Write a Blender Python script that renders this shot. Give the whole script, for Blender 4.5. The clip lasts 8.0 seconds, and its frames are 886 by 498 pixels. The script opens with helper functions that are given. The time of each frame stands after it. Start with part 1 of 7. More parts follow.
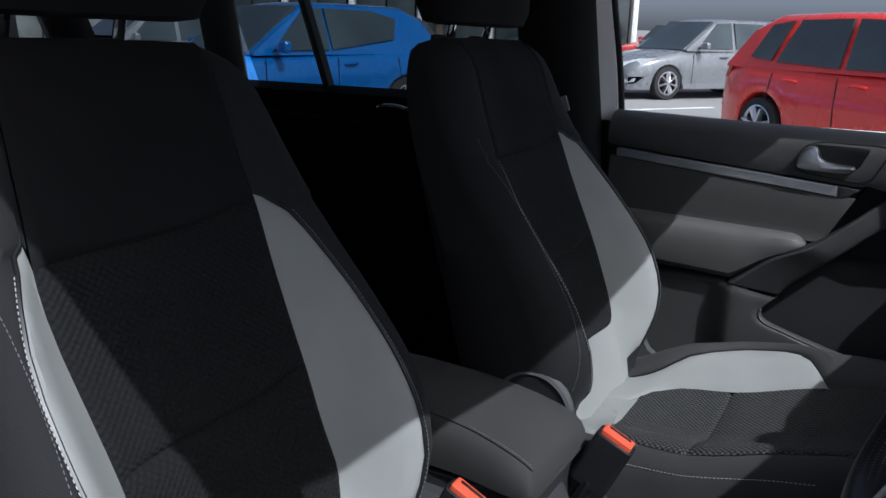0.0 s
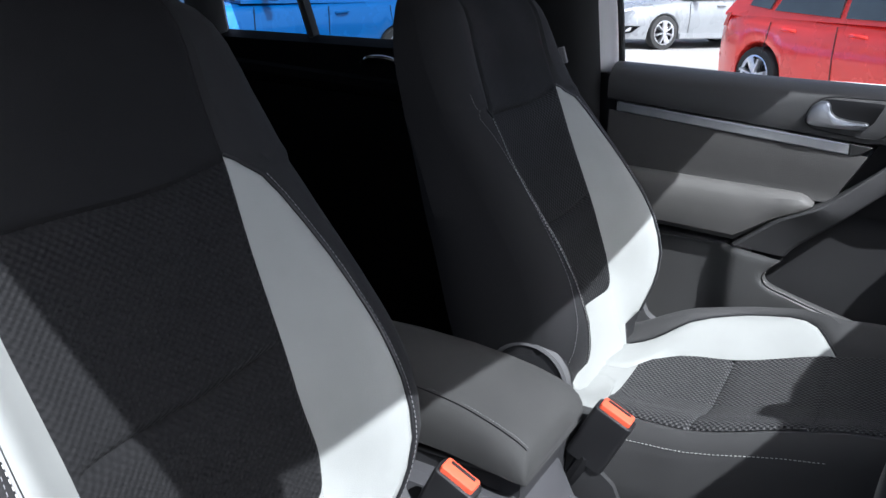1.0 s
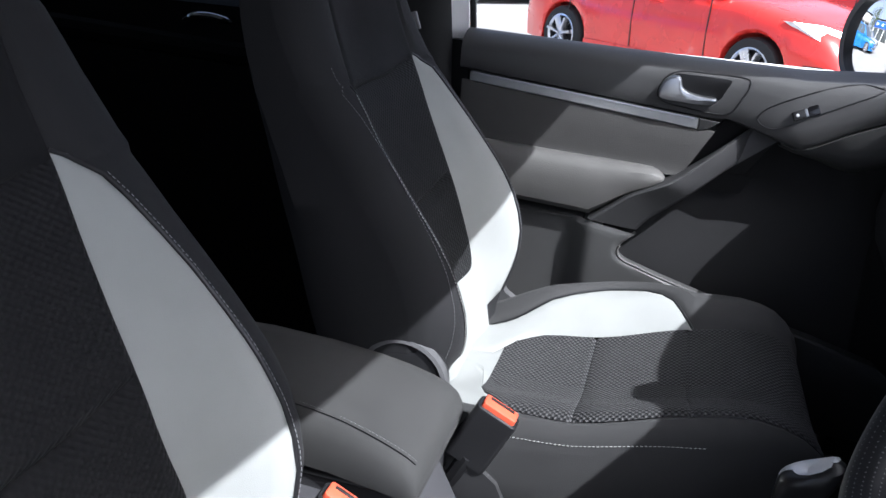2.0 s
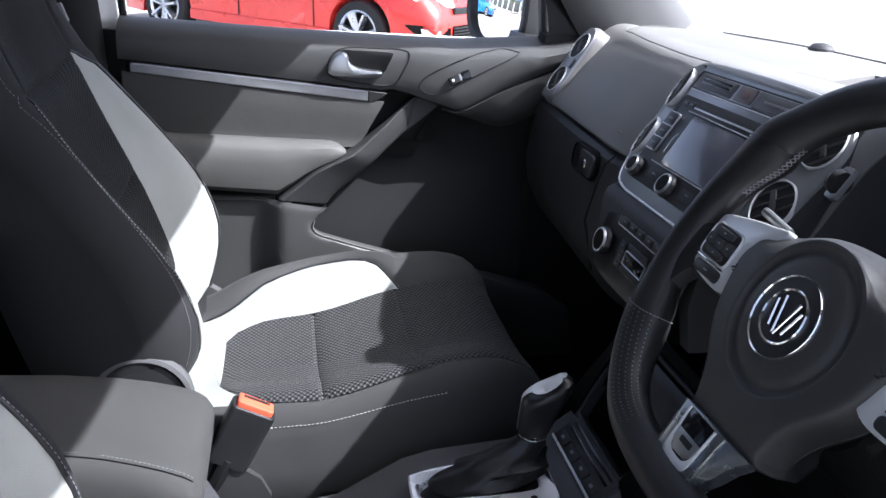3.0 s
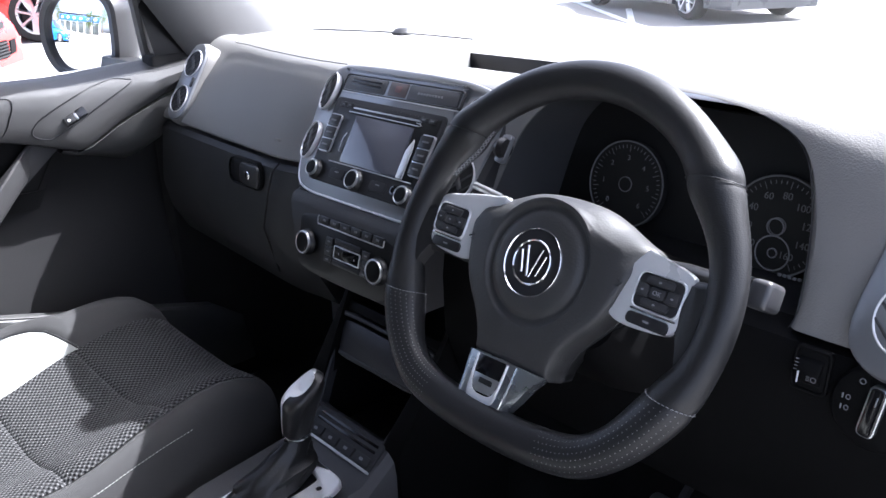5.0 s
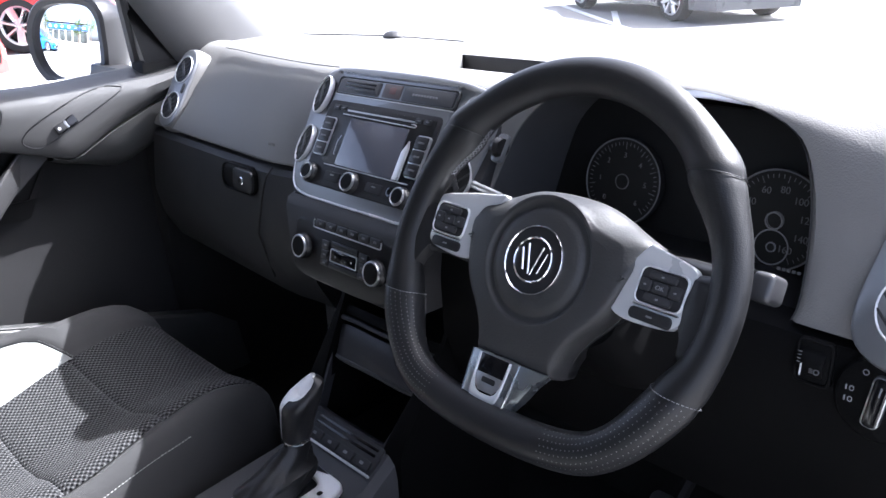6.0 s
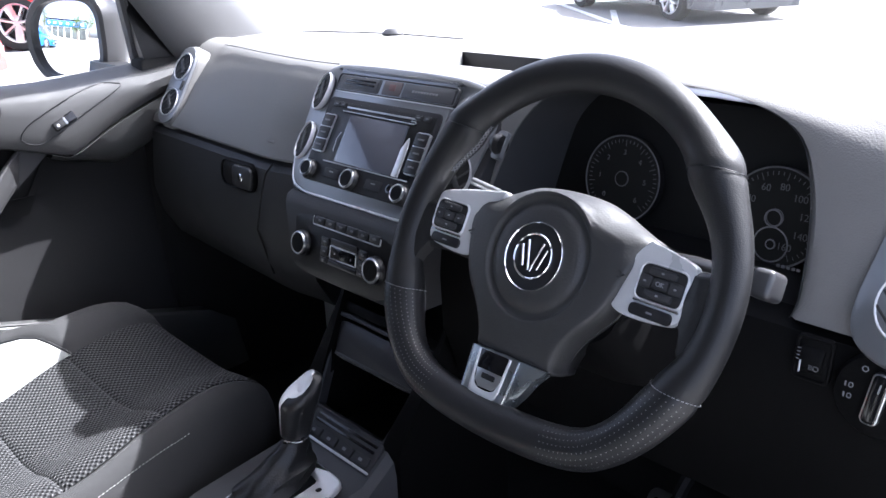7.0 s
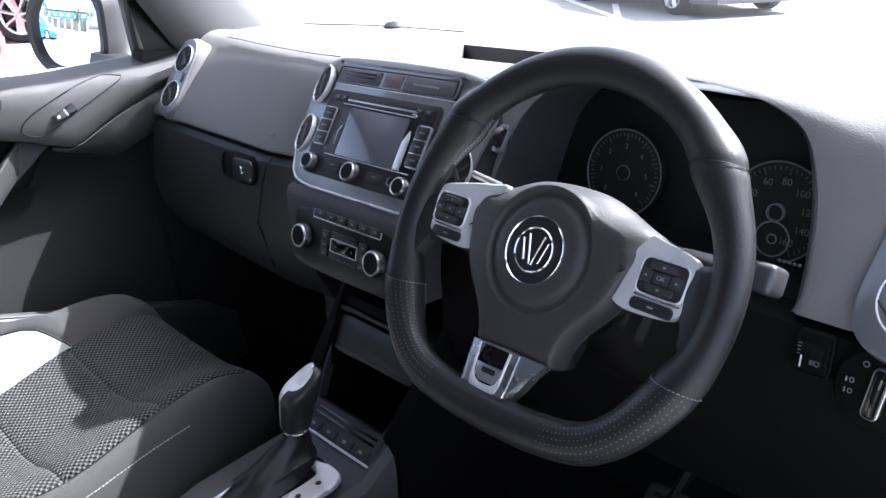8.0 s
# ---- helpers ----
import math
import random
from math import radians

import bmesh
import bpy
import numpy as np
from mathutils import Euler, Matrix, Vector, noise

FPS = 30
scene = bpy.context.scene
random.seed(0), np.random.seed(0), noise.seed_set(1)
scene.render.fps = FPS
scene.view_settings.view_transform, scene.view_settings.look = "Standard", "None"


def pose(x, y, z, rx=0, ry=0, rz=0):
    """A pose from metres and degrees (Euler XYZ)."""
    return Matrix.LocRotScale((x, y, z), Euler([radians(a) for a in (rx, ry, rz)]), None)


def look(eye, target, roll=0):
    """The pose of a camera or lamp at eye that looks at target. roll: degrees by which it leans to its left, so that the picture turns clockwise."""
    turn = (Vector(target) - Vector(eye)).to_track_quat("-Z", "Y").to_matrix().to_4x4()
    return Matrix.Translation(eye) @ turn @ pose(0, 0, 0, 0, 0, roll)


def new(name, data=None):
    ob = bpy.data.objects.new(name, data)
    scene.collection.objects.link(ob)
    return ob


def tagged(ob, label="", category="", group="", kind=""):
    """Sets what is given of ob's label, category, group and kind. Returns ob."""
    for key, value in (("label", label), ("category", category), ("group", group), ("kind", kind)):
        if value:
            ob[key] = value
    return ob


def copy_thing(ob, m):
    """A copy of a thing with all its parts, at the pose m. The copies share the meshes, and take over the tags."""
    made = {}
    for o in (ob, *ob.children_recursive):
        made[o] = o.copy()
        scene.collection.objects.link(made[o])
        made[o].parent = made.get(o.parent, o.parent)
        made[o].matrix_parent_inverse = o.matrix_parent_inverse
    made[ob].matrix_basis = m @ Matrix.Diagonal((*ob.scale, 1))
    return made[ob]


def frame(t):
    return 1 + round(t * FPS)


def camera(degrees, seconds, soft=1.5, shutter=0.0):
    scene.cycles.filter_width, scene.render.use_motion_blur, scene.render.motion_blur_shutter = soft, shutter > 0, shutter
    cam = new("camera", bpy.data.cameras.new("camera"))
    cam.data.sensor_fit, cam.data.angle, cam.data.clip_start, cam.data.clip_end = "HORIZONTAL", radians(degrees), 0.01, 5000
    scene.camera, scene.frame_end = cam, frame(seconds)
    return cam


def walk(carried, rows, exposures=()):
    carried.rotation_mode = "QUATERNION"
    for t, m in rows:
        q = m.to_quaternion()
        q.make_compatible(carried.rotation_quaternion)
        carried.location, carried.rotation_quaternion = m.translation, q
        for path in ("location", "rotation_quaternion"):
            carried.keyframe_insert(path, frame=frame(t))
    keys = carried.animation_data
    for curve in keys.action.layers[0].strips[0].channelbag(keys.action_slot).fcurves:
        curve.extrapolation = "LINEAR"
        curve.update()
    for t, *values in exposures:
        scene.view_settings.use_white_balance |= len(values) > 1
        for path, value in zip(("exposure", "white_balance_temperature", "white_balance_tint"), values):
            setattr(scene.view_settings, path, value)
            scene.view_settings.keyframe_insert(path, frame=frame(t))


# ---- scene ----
PATH = [
    (0, (0.914, 0.385, 1.229), (-0.781, -0.56, 0.744), 1.8),
    (0.5, (0.86, 0.354, 1.23), (-0.821, -0.573, 0.67), 1.8),
    (1, (0.846, 0.352, 1.227), (-0.831, -0.56, 0.63), 1.9),
    (1.2, (0.84, 0.348, 1.223), (-0.835, -0.563, 0.619), 1.9),
    (2.3, (0.765, 0.2, 1.245), (-1.1, 0.003, 0.552), 5.2),
    (2.5, (0.767, 0.182, 1.247), (-1.108, 0.172, 0.553), 4.8),
    (3, (0.802, 0.133, 1.26), (-1.036, 0.514, 0.569), 4.0),
    (3.5, (0.826, 0.092, 1.269), (-0.938, 0.748, 0.59), 2.7),
    (4, (0.816, 0.037, 1.281), (-0.816, 0.972, 0.601), 1.8),
    (4.5, (0.8, -0.013, 1.295), (-0.666, 1.159, 0.604), -0.1),
    (5, (0.795, -0.031, 1.302), (-0.601, 1.22, 0.603), -1.6),
    (6.5, (0.787, -0.038, 1.295), (-0.595, 1.235, 0.609), -2.4),
    (7, (0.788, -0.039, 1.295), (-0.59, 1.235, 0.604), -2.2),
    (7.5, (0.787, -0.037, 1.295), (-0.592, 1.232, 0.596), -2.2),
    (8, (0.787, -0.038, 1.294), (-0.589, 1.231, 0.589), -2.0),
]
EXPOSURES = [(0, -0.02, 5700, 9), (0.2, 0.50, 5750, 8), (0.5, 1.04, 5750, 8), (1.2, 1.25, 5750, 9), (2.5, 1.55, 5800, 11), (3.5, 2.05, 5750, 12), (4.5, 2.42, 5800, 13), (8, 2.57, 5800, 13)]
cam = camera(56.5, 8.0)
walk(cam, [(t, look(e, g, r)) for t, e, g, r in PATH], EXPOSURES)


# ---- world, sun ----
SUN_WAY = Vector((0.35, 0.80, 1.0)).normalized()   # towards the sun
sun_el = math.asin(SUN_WAY.z)
world = bpy.data.worlds.new("world")
scene.world = world
world.use_nodes = True
wn = world.node_tree
sky = wn.nodes.new("ShaderNodeTexSky")
sky.sky_type = "NISHITA"
sky.sun_disc = False
sky.sun_elevation = sun_el
sky.sun_rotation = math.atan2(SUN_WAY.x, SUN_WAY.y)
sky.dust_density = 4.0
sky.air_density = 0.45
sky.ozone_density = 0.4
haze = wn.nodes.new("ShaderNodeHueSaturation")      # thin high cloud: a paler sky
haze.inputs["Saturation"].default_value = 0.62
wn.links.new(sky.outputs[0], haze.inputs["Color"])
wn.links.new(haze.outputs[0], wn.nodes["Background"].inputs[0])
wn.nodes["Background"].inputs[1].default_value = 0.15
sun = new("sun", bpy.data.lights.new("sun", "SUN"))
sun.data.energy, sun.data.angle, sun.data.color = 4.2, radians(0.55), (1.0, 0.97, 0.93)
sun.matrix_world = look(SUN_WAY * 30, (0, 0, 0))


# ---- materials ----
def surf(name, base, rough=0.5, metal=0.0, grain=None, mottle=(6.0, 0.12), coat=0.0, sheen=0.0, spec=0.5):
    """A surface with mottled colour and roughness and, with grain=(scale, strength), a fine relief."""
    m = bpy.data.materials.new(name)
    m.use_nodes = True
    nt = m.node_tree
    b = nt.nodes["Principled BSDF"]
    b.inputs["Metallic"].default_value = metal
    b.inputs["Coat Weight"].default_value = coat
    b.inputs["Sheen Weight"].default_value = sheen
    b.inputs["Specular IOR Level"].default_value = spec
    co = nt.nodes.new("ShaderNodeTexCoord")
    n1 = nt.nodes.new("ShaderNodeTexNoise")
    n1.inputs["Scale"].default_value, n1.inputs["Detail"].default_value = mottle[0], 5.0
    nt.links.new(co.outputs["Object"], n1.inputs["Vector"])
    ramp = nt.nodes.new("ShaderNodeMapRange")
    ramp.inputs["From Min"].default_value, ramp.inputs["From Max"].default_value = 0.3, 0.7
    ramp.inputs["To Min"].default_value, ramp.inputs["To Max"].default_value = 1 - mottle[1], 1 + mottle[1]
    nt.links.new(n1.outputs["Fac"], ramp.inputs["Value"])
    mul = nt.nodes.new("ShaderNodeVectorMath")
    mul.operation = "SCALE"
    mul.inputs[0].default_value = base[:3]
    nt.links.new(ramp.outputs[0], mul.inputs["Scale"])
    nt.links.new(mul.outputs[0], b.inputs["Base Color"])
    rr = nt.nodes.new("ShaderNodeMapRange")
    rr.inputs["From Min"].default_value, rr.inputs["From Max"].default_value = 0.3, 0.7
    rr.inputs["To Min"].default_value, rr.inputs["To Max"].default_value = max(0.02, rough * 0.88), min(1.0, rough * 1.12)
    nt.links.new(n1.outputs["Fac"], rr.inputs["Value"])
    nt.links.new(rr.outputs[0], b.inputs["Roughness"])
    if grain:
        v = nt.nodes.new("ShaderNodeTexVoronoi")
        v.inputs["Scale"].default_value = grain[0]
        nt.links.new(co.outputs["Object"], v.inputs["Vector"])
        bump = nt.nodes.new("ShaderNodeBump")
        bump.inputs["Strength"].default_value, bump.inputs["Distance"].default_value = grain[1], 0.0006
        nt.links.new(v.outputs["Distance"], bump.inputs["Height"])
        nt.links.new(bump.outputs[0], b.inputs["Normal"])
    return m


def weave(name, base, light, pitch, axis, rough=0.9, depth=0.0012, lift=0.35):
    """Woven mesh cloth: rows of small lozenges, pitch metres apart, over x and the given second axis."""
    m = surf(name, base, rough, mottle=(9.0, 0.15), sheen=0.02, spec=0.25)
    nt = m.node_tree
    b = nt.nodes["Principled BSDF"]
    co = nt.nodes.new("ShaderNodeTexCoord")
    sep = nt.nodes.new("ShaderNodeSeparateXYZ")
    nt.links.new(co.outputs["Object"], sep.inputs[0])

    def math_node(op, a, c=None):
        n = nt.nodes.new("ShaderNodeMath")
        n.operation = op
        for i, v in enumerate((a, c)):
            if v is None:
                continue
            if isinstance(v, (int, float)):
                n.inputs[i].default_value = v
            else:
                nt.links.new(v, n.inputs[i])
        return n.outputs[0]

    k = 2 * math.pi / pitch
    p, q = math_node("MULTIPLY", sep.outputs["X"], k), math_node("MULTIPLY", sep.outputs[axis], k * 1.3)
    s1 = math_node("SINE", p)
    s2 = math_node("SINE", q)
    h = math_node("MULTIPLY", s1, s2)
    bump = nt.nodes.new("ShaderNodeBump")
    bump.inputs["Strength"].default_value, bump.inputs["Distance"].default_value = 0.9, depth
    nt.links.new(h, bump.inputs["Height"])
    nt.links.new(bump.outputs[0], b.inputs["Normal"])
    fac = nt.nodes.new("ShaderNodeMapRange")
    fac.inputs["From Min"].default_value, fac.inputs["From Max"].default_value = -0.25, 0.55
    fac.inputs["To Max"].default_value = lift
    nt.links.new(h, fac.inputs["Value"])
    old = b.inputs["Base Color"].links[0].from_socket
    mix = nt.nodes.new("ShaderNodeMix")
    mix.data_type = "RGBA"
    nt.links.new(fac.outputs[0], mix.inputs["Factor"])
    nt.links.new(old, mix.inputs["A"])
    mix.inputs["B"].default_value = (*light, 1)
    nt.links.new(mix.outputs["Result"], b.inputs["Base Color"])
    return m


def glass(name, tint=(1, 1, 1), alpha=0.0, rough=0.0):
    """Thin pane: lets the view through, with a Fresnel gloss on top."""
    m = bpy.data.materials.new(name)
    m.use_nodes = True
    nt = m.node_tree
    nt.nodes.remove(nt.nodes["Principled BSDF"])
    out = nt.nodes["Material Output"]
    tr = nt.nodes.new("ShaderNodeBsdfTransparent")
    tr.inputs[0].default_value = (*tint, 1)
    gl = nt.nodes.new("ShaderNodeBsdfGlossy")
    gl.inputs["Roughness"].default_value = rough
    lw = nt.nodes.new("ShaderNodeLayerWeight")
    lw.inputs[0].default_value = 0.5
    fr = nt.nodes.new("ShaderNodeMath")
    fr.operation = "POWER"
    fr.inputs[1].default_value = 5.0
    nt.links.new(lw.outputs["Facing"], fr.inputs[0])
    mix = nt.nodes.new("ShaderNodeMixShader")
    nt.links.new(fr.outputs[0], mix.inputs[0])
    nt.links.new(tr.outputs[0], mix.inputs[1])
    nt.links.new(gl.outputs[0], mix.inputs[2])
    nt.links.new(mix.outputs[0], out.inputs["Surface"])
    return m


# Black plastic lightened, so the colour carries daylight on the upper dashboard.
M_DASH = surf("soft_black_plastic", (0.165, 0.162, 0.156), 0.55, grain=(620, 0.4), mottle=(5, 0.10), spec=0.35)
# Blacker than the plastic itself: shade below the dashboard is in this colour.
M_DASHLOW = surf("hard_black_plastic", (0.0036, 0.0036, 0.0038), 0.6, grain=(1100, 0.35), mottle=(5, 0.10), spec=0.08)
M_STACK = surf("stack_plastic", (0.034, 0.034, 0.036), 0.5, grain=(900, 0.3), mottle=(6, 0.10), spec=0.25)
# Darkened plastic: the dashboard's shade on the door's front is in this colour.
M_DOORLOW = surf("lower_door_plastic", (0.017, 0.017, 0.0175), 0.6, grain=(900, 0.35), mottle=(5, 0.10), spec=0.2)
M_RADIO = surf("matt_black_facia", (0.016, 0.016, 0.018), 0.55, mottle=(10, 0.08), spec=0.25)
# Glovebox tone is lowered to carry the shadow over its foot.
M_GLOVE = surf("glovebox_plastic", (0.023, 0.023, 0.024), 0.55, grain=(900, 0.35), mottle=(5, 0.10), spec=0.35)
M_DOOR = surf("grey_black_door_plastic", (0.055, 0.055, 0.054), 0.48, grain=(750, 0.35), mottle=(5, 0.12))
M_DOORUP = surf("upper_door_plastic", (0.046, 0.046, 0.046), 0.46, grain=(750, 0.35), mottle=(5, 0.12))
# Door plastic again, darkened for the shade on the pull handle's face.
M_GRAB = surf("pull_handle_plastic", (0.033, 0.033, 0.034), 0.5, grain=(750, 0.35), mottle=(5, 0.12))
M_DOORCLOTH = surf("door_insert_cloth", (0.050, 0.049, 0.047), 0.85, grain=(700, 0.5), mottle=(30, 0.10), sheen=0.2, spec=0.3)
M_PAD = surf("door_armrest_leatherette", (0.082, 0.080, 0.076), 0.6, grain=(600, 0.3), mottle=(12, 0.10))
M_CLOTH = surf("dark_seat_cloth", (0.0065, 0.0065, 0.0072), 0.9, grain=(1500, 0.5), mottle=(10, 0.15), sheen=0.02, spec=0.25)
M_ARM = surf("armrest_cloth", (0.042, 0.042, 0.041), 0.85, grain=(1400, 0.45), mottle=(9, 0.14), sheen=0.03, spec=0.3)
# Bolster and mesh of the cushion, pale enough to carry the sun on them.
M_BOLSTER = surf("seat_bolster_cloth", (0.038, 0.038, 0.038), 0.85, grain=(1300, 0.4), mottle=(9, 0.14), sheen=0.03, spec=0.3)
M_LIGHT = surf("light_grey_seat_insert", (0.265, 0.273, 0.262), 0.75, grain=(1200, 0.3), mottle=(14, 0.05), spec=0.3)
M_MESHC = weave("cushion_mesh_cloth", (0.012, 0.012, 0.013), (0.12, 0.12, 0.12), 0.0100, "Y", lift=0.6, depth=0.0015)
# Backrest mesh and bolsters repeat the cushion's cloths, darkened for shade.
M_MESHB = weave("shaded_mesh_cloth", (0.0062, 0.0062, 0.0068), (0.015, 0.015, 0.016), 0.0095, "Z", lift=0.35, depth=0.0008)
M_BACKB = surf("shaded_bolster_cloth", (0.0165, 0.0165, 0.0175), 0.85, grain=(1300, 0.4), mottle=(9, 0.14), sheen=0.02, spec=0.25)
M_PERFDOT = surf("perforation", (0.14, 0.14, 0.14), 0.8, mottle=(60, 0.2))
M_THREAD = surf("pale_thread", (0.45, 0.45, 0.43), 0.8, mottle=(200, 0.15))
M_BLACK = surf("satin_black", (0.012, 0.012, 0.013), 0.38, mottle=(8, 0.1))
M_GLOSS = surf("gloss_black", (0.006, 0.006, 0.007), 0.12, mottle=(8, 0.1))
M_RUBBER = surf("rubber", (0.016, 0.016, 0.016), 0.75, mottle=(15, 0.2))
M_LEATHER = surf("wheel_leather", (0.013, 0.013, 0.0135), 0.42, grain=(900, 0.2), mottle=(14, 0.14), spec=0.35)
M_HUB = surf("airbag_cover", (0.027, 0.027, 0.027), 0.50, grain=(480, 0.16), mottle=(12, 0.1))
M_SILVER = surf("silver_paint_trim", (0.60, 0.61, 0.62), 0.30, 0.25, mottle=(20, 0.05), coat=0.3)
M_DIAL = surf("dial_black", (0.010, 0.010, 0.010), 0.6, mottle=(20, 0.1), spec=0.3)
M_CHROME = surf("chrome", (0.75, 0.76, 0.77), 0.12, 1.0, mottle=(12, 0.05))
M_SATIN = surf("satin_silver", (0.50, 0.51, 0.53), 0.32, 1.0, mottle=(20, 0.06))
M_BEZEL = surf("anthracite_bezel", (0.225, 0.232, 0.245), 0.33, 0.45, mottle=(16, 0.06))
M_TRIM = surf("brushed_trim", (0.46, 0.47, 0.48), 0.35, 0.9, mottle=(30, 0.08))
M_SCREEN = surf("screen_glass", (0.075, 0.08, 0.10), 0.16, mottle=(5, 0.05), coat=0.5)
M_ORANGE = surf("orange_button", (0.66, 0.095, 0.045), 0.4, mottle=(30, 0.06))
M_GREYMARK = surf("pale_marking", (0.55, 0.56, 0.57), 0.6, mottle=(30, 0.05))
M_DIMMARK = surf("dim_marking", (0.20, 0.20, 0.21), 0.6, mottle=(30, 0.05))
M_PRINT = surf("dial_printing", (0.125, 0.126, 0.13), 0.6, mottle=(30, 0.05))
M_BLANK = surf("stack_blank_plastic", (0.060, 0.061, 0.065), 0.42, mottle=(14, 0.08), spec=0.35)
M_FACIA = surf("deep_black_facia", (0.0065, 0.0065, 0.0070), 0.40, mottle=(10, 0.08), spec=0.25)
M_CARPET = surf("carpet", (0.007, 0.007, 0.007), 1.0, grain=(500, 1.0), mottle=(40, 0.3))
M_HEAD = surf("headliner", (0.34, 0.33, 0.315), 0.95, grain=(900, 0.4), mottle=(8, 0.05))
M_PILLAR = surf("pillar_trim", (0.075, 0.075, 0.077), 0.6, grain=(800, 0.35), mottle=(6, 0.1))
M_WHITE = surf("white_car_paint", (0.80, 0.80, 0.80), 0.25, coat=0.6, mottle=(3, 0.03))
M_GLASS = glass("clear_glass")
M_TINT = glass("privacy_glass", (0.28, 0.31, 0.33))
M_MIRROR = surf("mirror", (0.92, 0.92, 0.92), 0.01, 1.0, mottle=(2, 0.0))


# ---- mesh helpers ----
def thing(name, at, label, category, group="", kind=""):
    ob = new(name)
    ob.location = at
    return tagged(ob, label, category, group, kind)


def link(name, me, mat, parent=None, label="", smooth=True, sharp=35):
    me.materials.append(mat)
    if smooth:
        me.polygons.foreach_set("use_smooth", [True] * len(me.polygons))
        me.set_sharp_from_angle(angle=radians(sharp))
    ob = new(name, me)
    if parent is not None:
        ob.parent = parent
        if parent.parent is None and parent.type == "EMPTY":
            ob.matrix_parent_inverse = Matrix.Translation(-parent.location)
    if label:
        ob["label"] = label
    return ob


def part(name, bm, mat, parent=None, label="", smooth=True, sharp=35):
    """One mesh object, made in world coordinates, under a thing or a part."""
    me = bpy.data.meshes.new(name)
    if not isinstance(bm, bmesh.types.BMesh):
        verts, faces = bm
        me.from_pydata([tuple(v) for v in verts], [], faces)
        bm = bmesh.new()
        bm.from_mesh(me)
    bmesh.ops.recalc_face_normals(bm, faces=bm.faces)
    bm.to_mesh(me)
    bm.free()
    return link(name, me, mat, parent, label, smooth, sharp)


def join(*lists):
    verts, faces = [], []
    for v, f in lists:
        n = len(verts)
        verts += list(v)
        faces += [tuple(i + n for i in face) for face in f]
    return verts, faces


def grid(rows, wrap=False):
    """Quads between rows of points; wrap: each row is a closed loop."""
    n, k = len(rows), len(rows[0])
    verts = [Vector(p) for row in rows for p in row]
    last = k if wrap else k - 1
    faces = [(i * k + j, i * k + (j + 1) % k, (i + 1) * k + (j + 1) % k, (i + 1) * k + j) for i in range(n - 1) for j in range(last)]
    return verts, faces


def loft(sections):
    """Closed loops joined one to the next, with both ends capped."""
    v, f = grid(sections, True)
    k = len(sections[0])
    return v, f + [tuple(range(k))[::-1], tuple(range(len(v) - k, len(v)))]


def box(c, s, bevel=0.004, turn=None, seg=2):
    bm = bmesh.new()
    bmesh.ops.create_cube(bm, size=1.0)
    for v in bm.verts:
        v.co = Vector((v.co.x * s[0], v.co.y * s[1], v.co.z * s[2]))
    if bevel:
        bmesh.ops.bevel(bm, geom=bm.edges[:], offset=min(bevel, min(s) * 0.45), segments=seg, profile=0.5, affect="EDGES")
    m = Matrix.Translation(c) @ (turn.to_4x4() if turn else Matrix.Identity(4))
    bmesh.ops.transform(bm, matrix=m, verts=bm.verts)
    return bm


def frame_of(ez, ex=None):
    """A turn whose z looks along ez."""
    ez = Vector(ez).normalized()
    ex = Vector(ex) if ex is not None else (Vector((1, 0, 0)) if abs(ez.x) < 0.9 else Vector((0, 1, 0)))
    ex = (ex - ez * ex.dot(ez)).normalized()
    return Matrix((ex, ez.cross(ex), ez)).transposed()


def rounded(w, h, r, n=5, cx=0.0, cy=0.0):
    """The outline of a rounded rectangle."""
    out = []
    for k, (sx, sy) in enumerate(((1, 1), (-1, 1), (-1, -1), (1, -1))):
        for i in range(n + 1):
            a = math.pi / 2 * (k + i / n)
            out.append((cx + sx * (w / 2 - r) + r * math.cos(a), cy + sy * (h / 2 - r) + r * math.sin(a)))
    return out


def smooth_loop(pts, per=6):
    """A closed Catmull-Rom line through the points (2D or 3D)."""
    n, out = len(pts), []
    P = [Vector(p) for p in pts]
    for i in range(n):
        a, b, c, d = P[i - 1], P[i], P[(i + 1) % n], P[(i + 2) % n]
        for k in range(per):
            t = k / per
            out.append(0.5 * (2 * b + (c - a) * t + (2 * a - 5 * b + 4 * c - d) * t * t + (3 * b - a - 3 * c + d) * t ** 3))
    return out


def smooth_line(pts, per=6):
    P = [Vector(p) for p in pts]
    out = []
    for i in range(len(P) - 1):
        a, b, c = P[max(i - 1, 0)], P[i], P[i + 1]
        d = P[min(i + 2, len(P) - 1)]
        for k in range(per):
            t = k / per
            out.append(0.5 * (2 * b + (c - a) * t + (2 * a - 5 * b + 4 * c - d) * t * t + (3 * b - a - 3 * c + d) * t ** 3))
    return out + [P[-1]]


def inset(outline, d):
    """An outline drawn in by d (for chamfers; small d)."""
    P = [Vector((p[0], p[1])) for p in outline]
    n, out = len(P), []
    area = sum(P[i - 1].x * P[i].y - P[i].x * P[i - 1].y for i in range(n))
    s = 1 if area > 0 else -1
    for i in range(n):
        e1, e2 = P[i] - P[i - 1], P[(i + 1) % n] - P[i]
        n1, n2 = Vector((-e1.y, e1.x)) * s, Vector((-e2.y, e2.x)) * s
        m = n1.normalized() + n2.normalized() if e1.length > 1e-9 and e2.length > 1e-9 else n1 + n2
        m = m.normalized() if m.length > 1e-9 else Vector((0, 0))
        out.append((P[i].x + m.x * d, P[i].y + m.y * d))
    return out


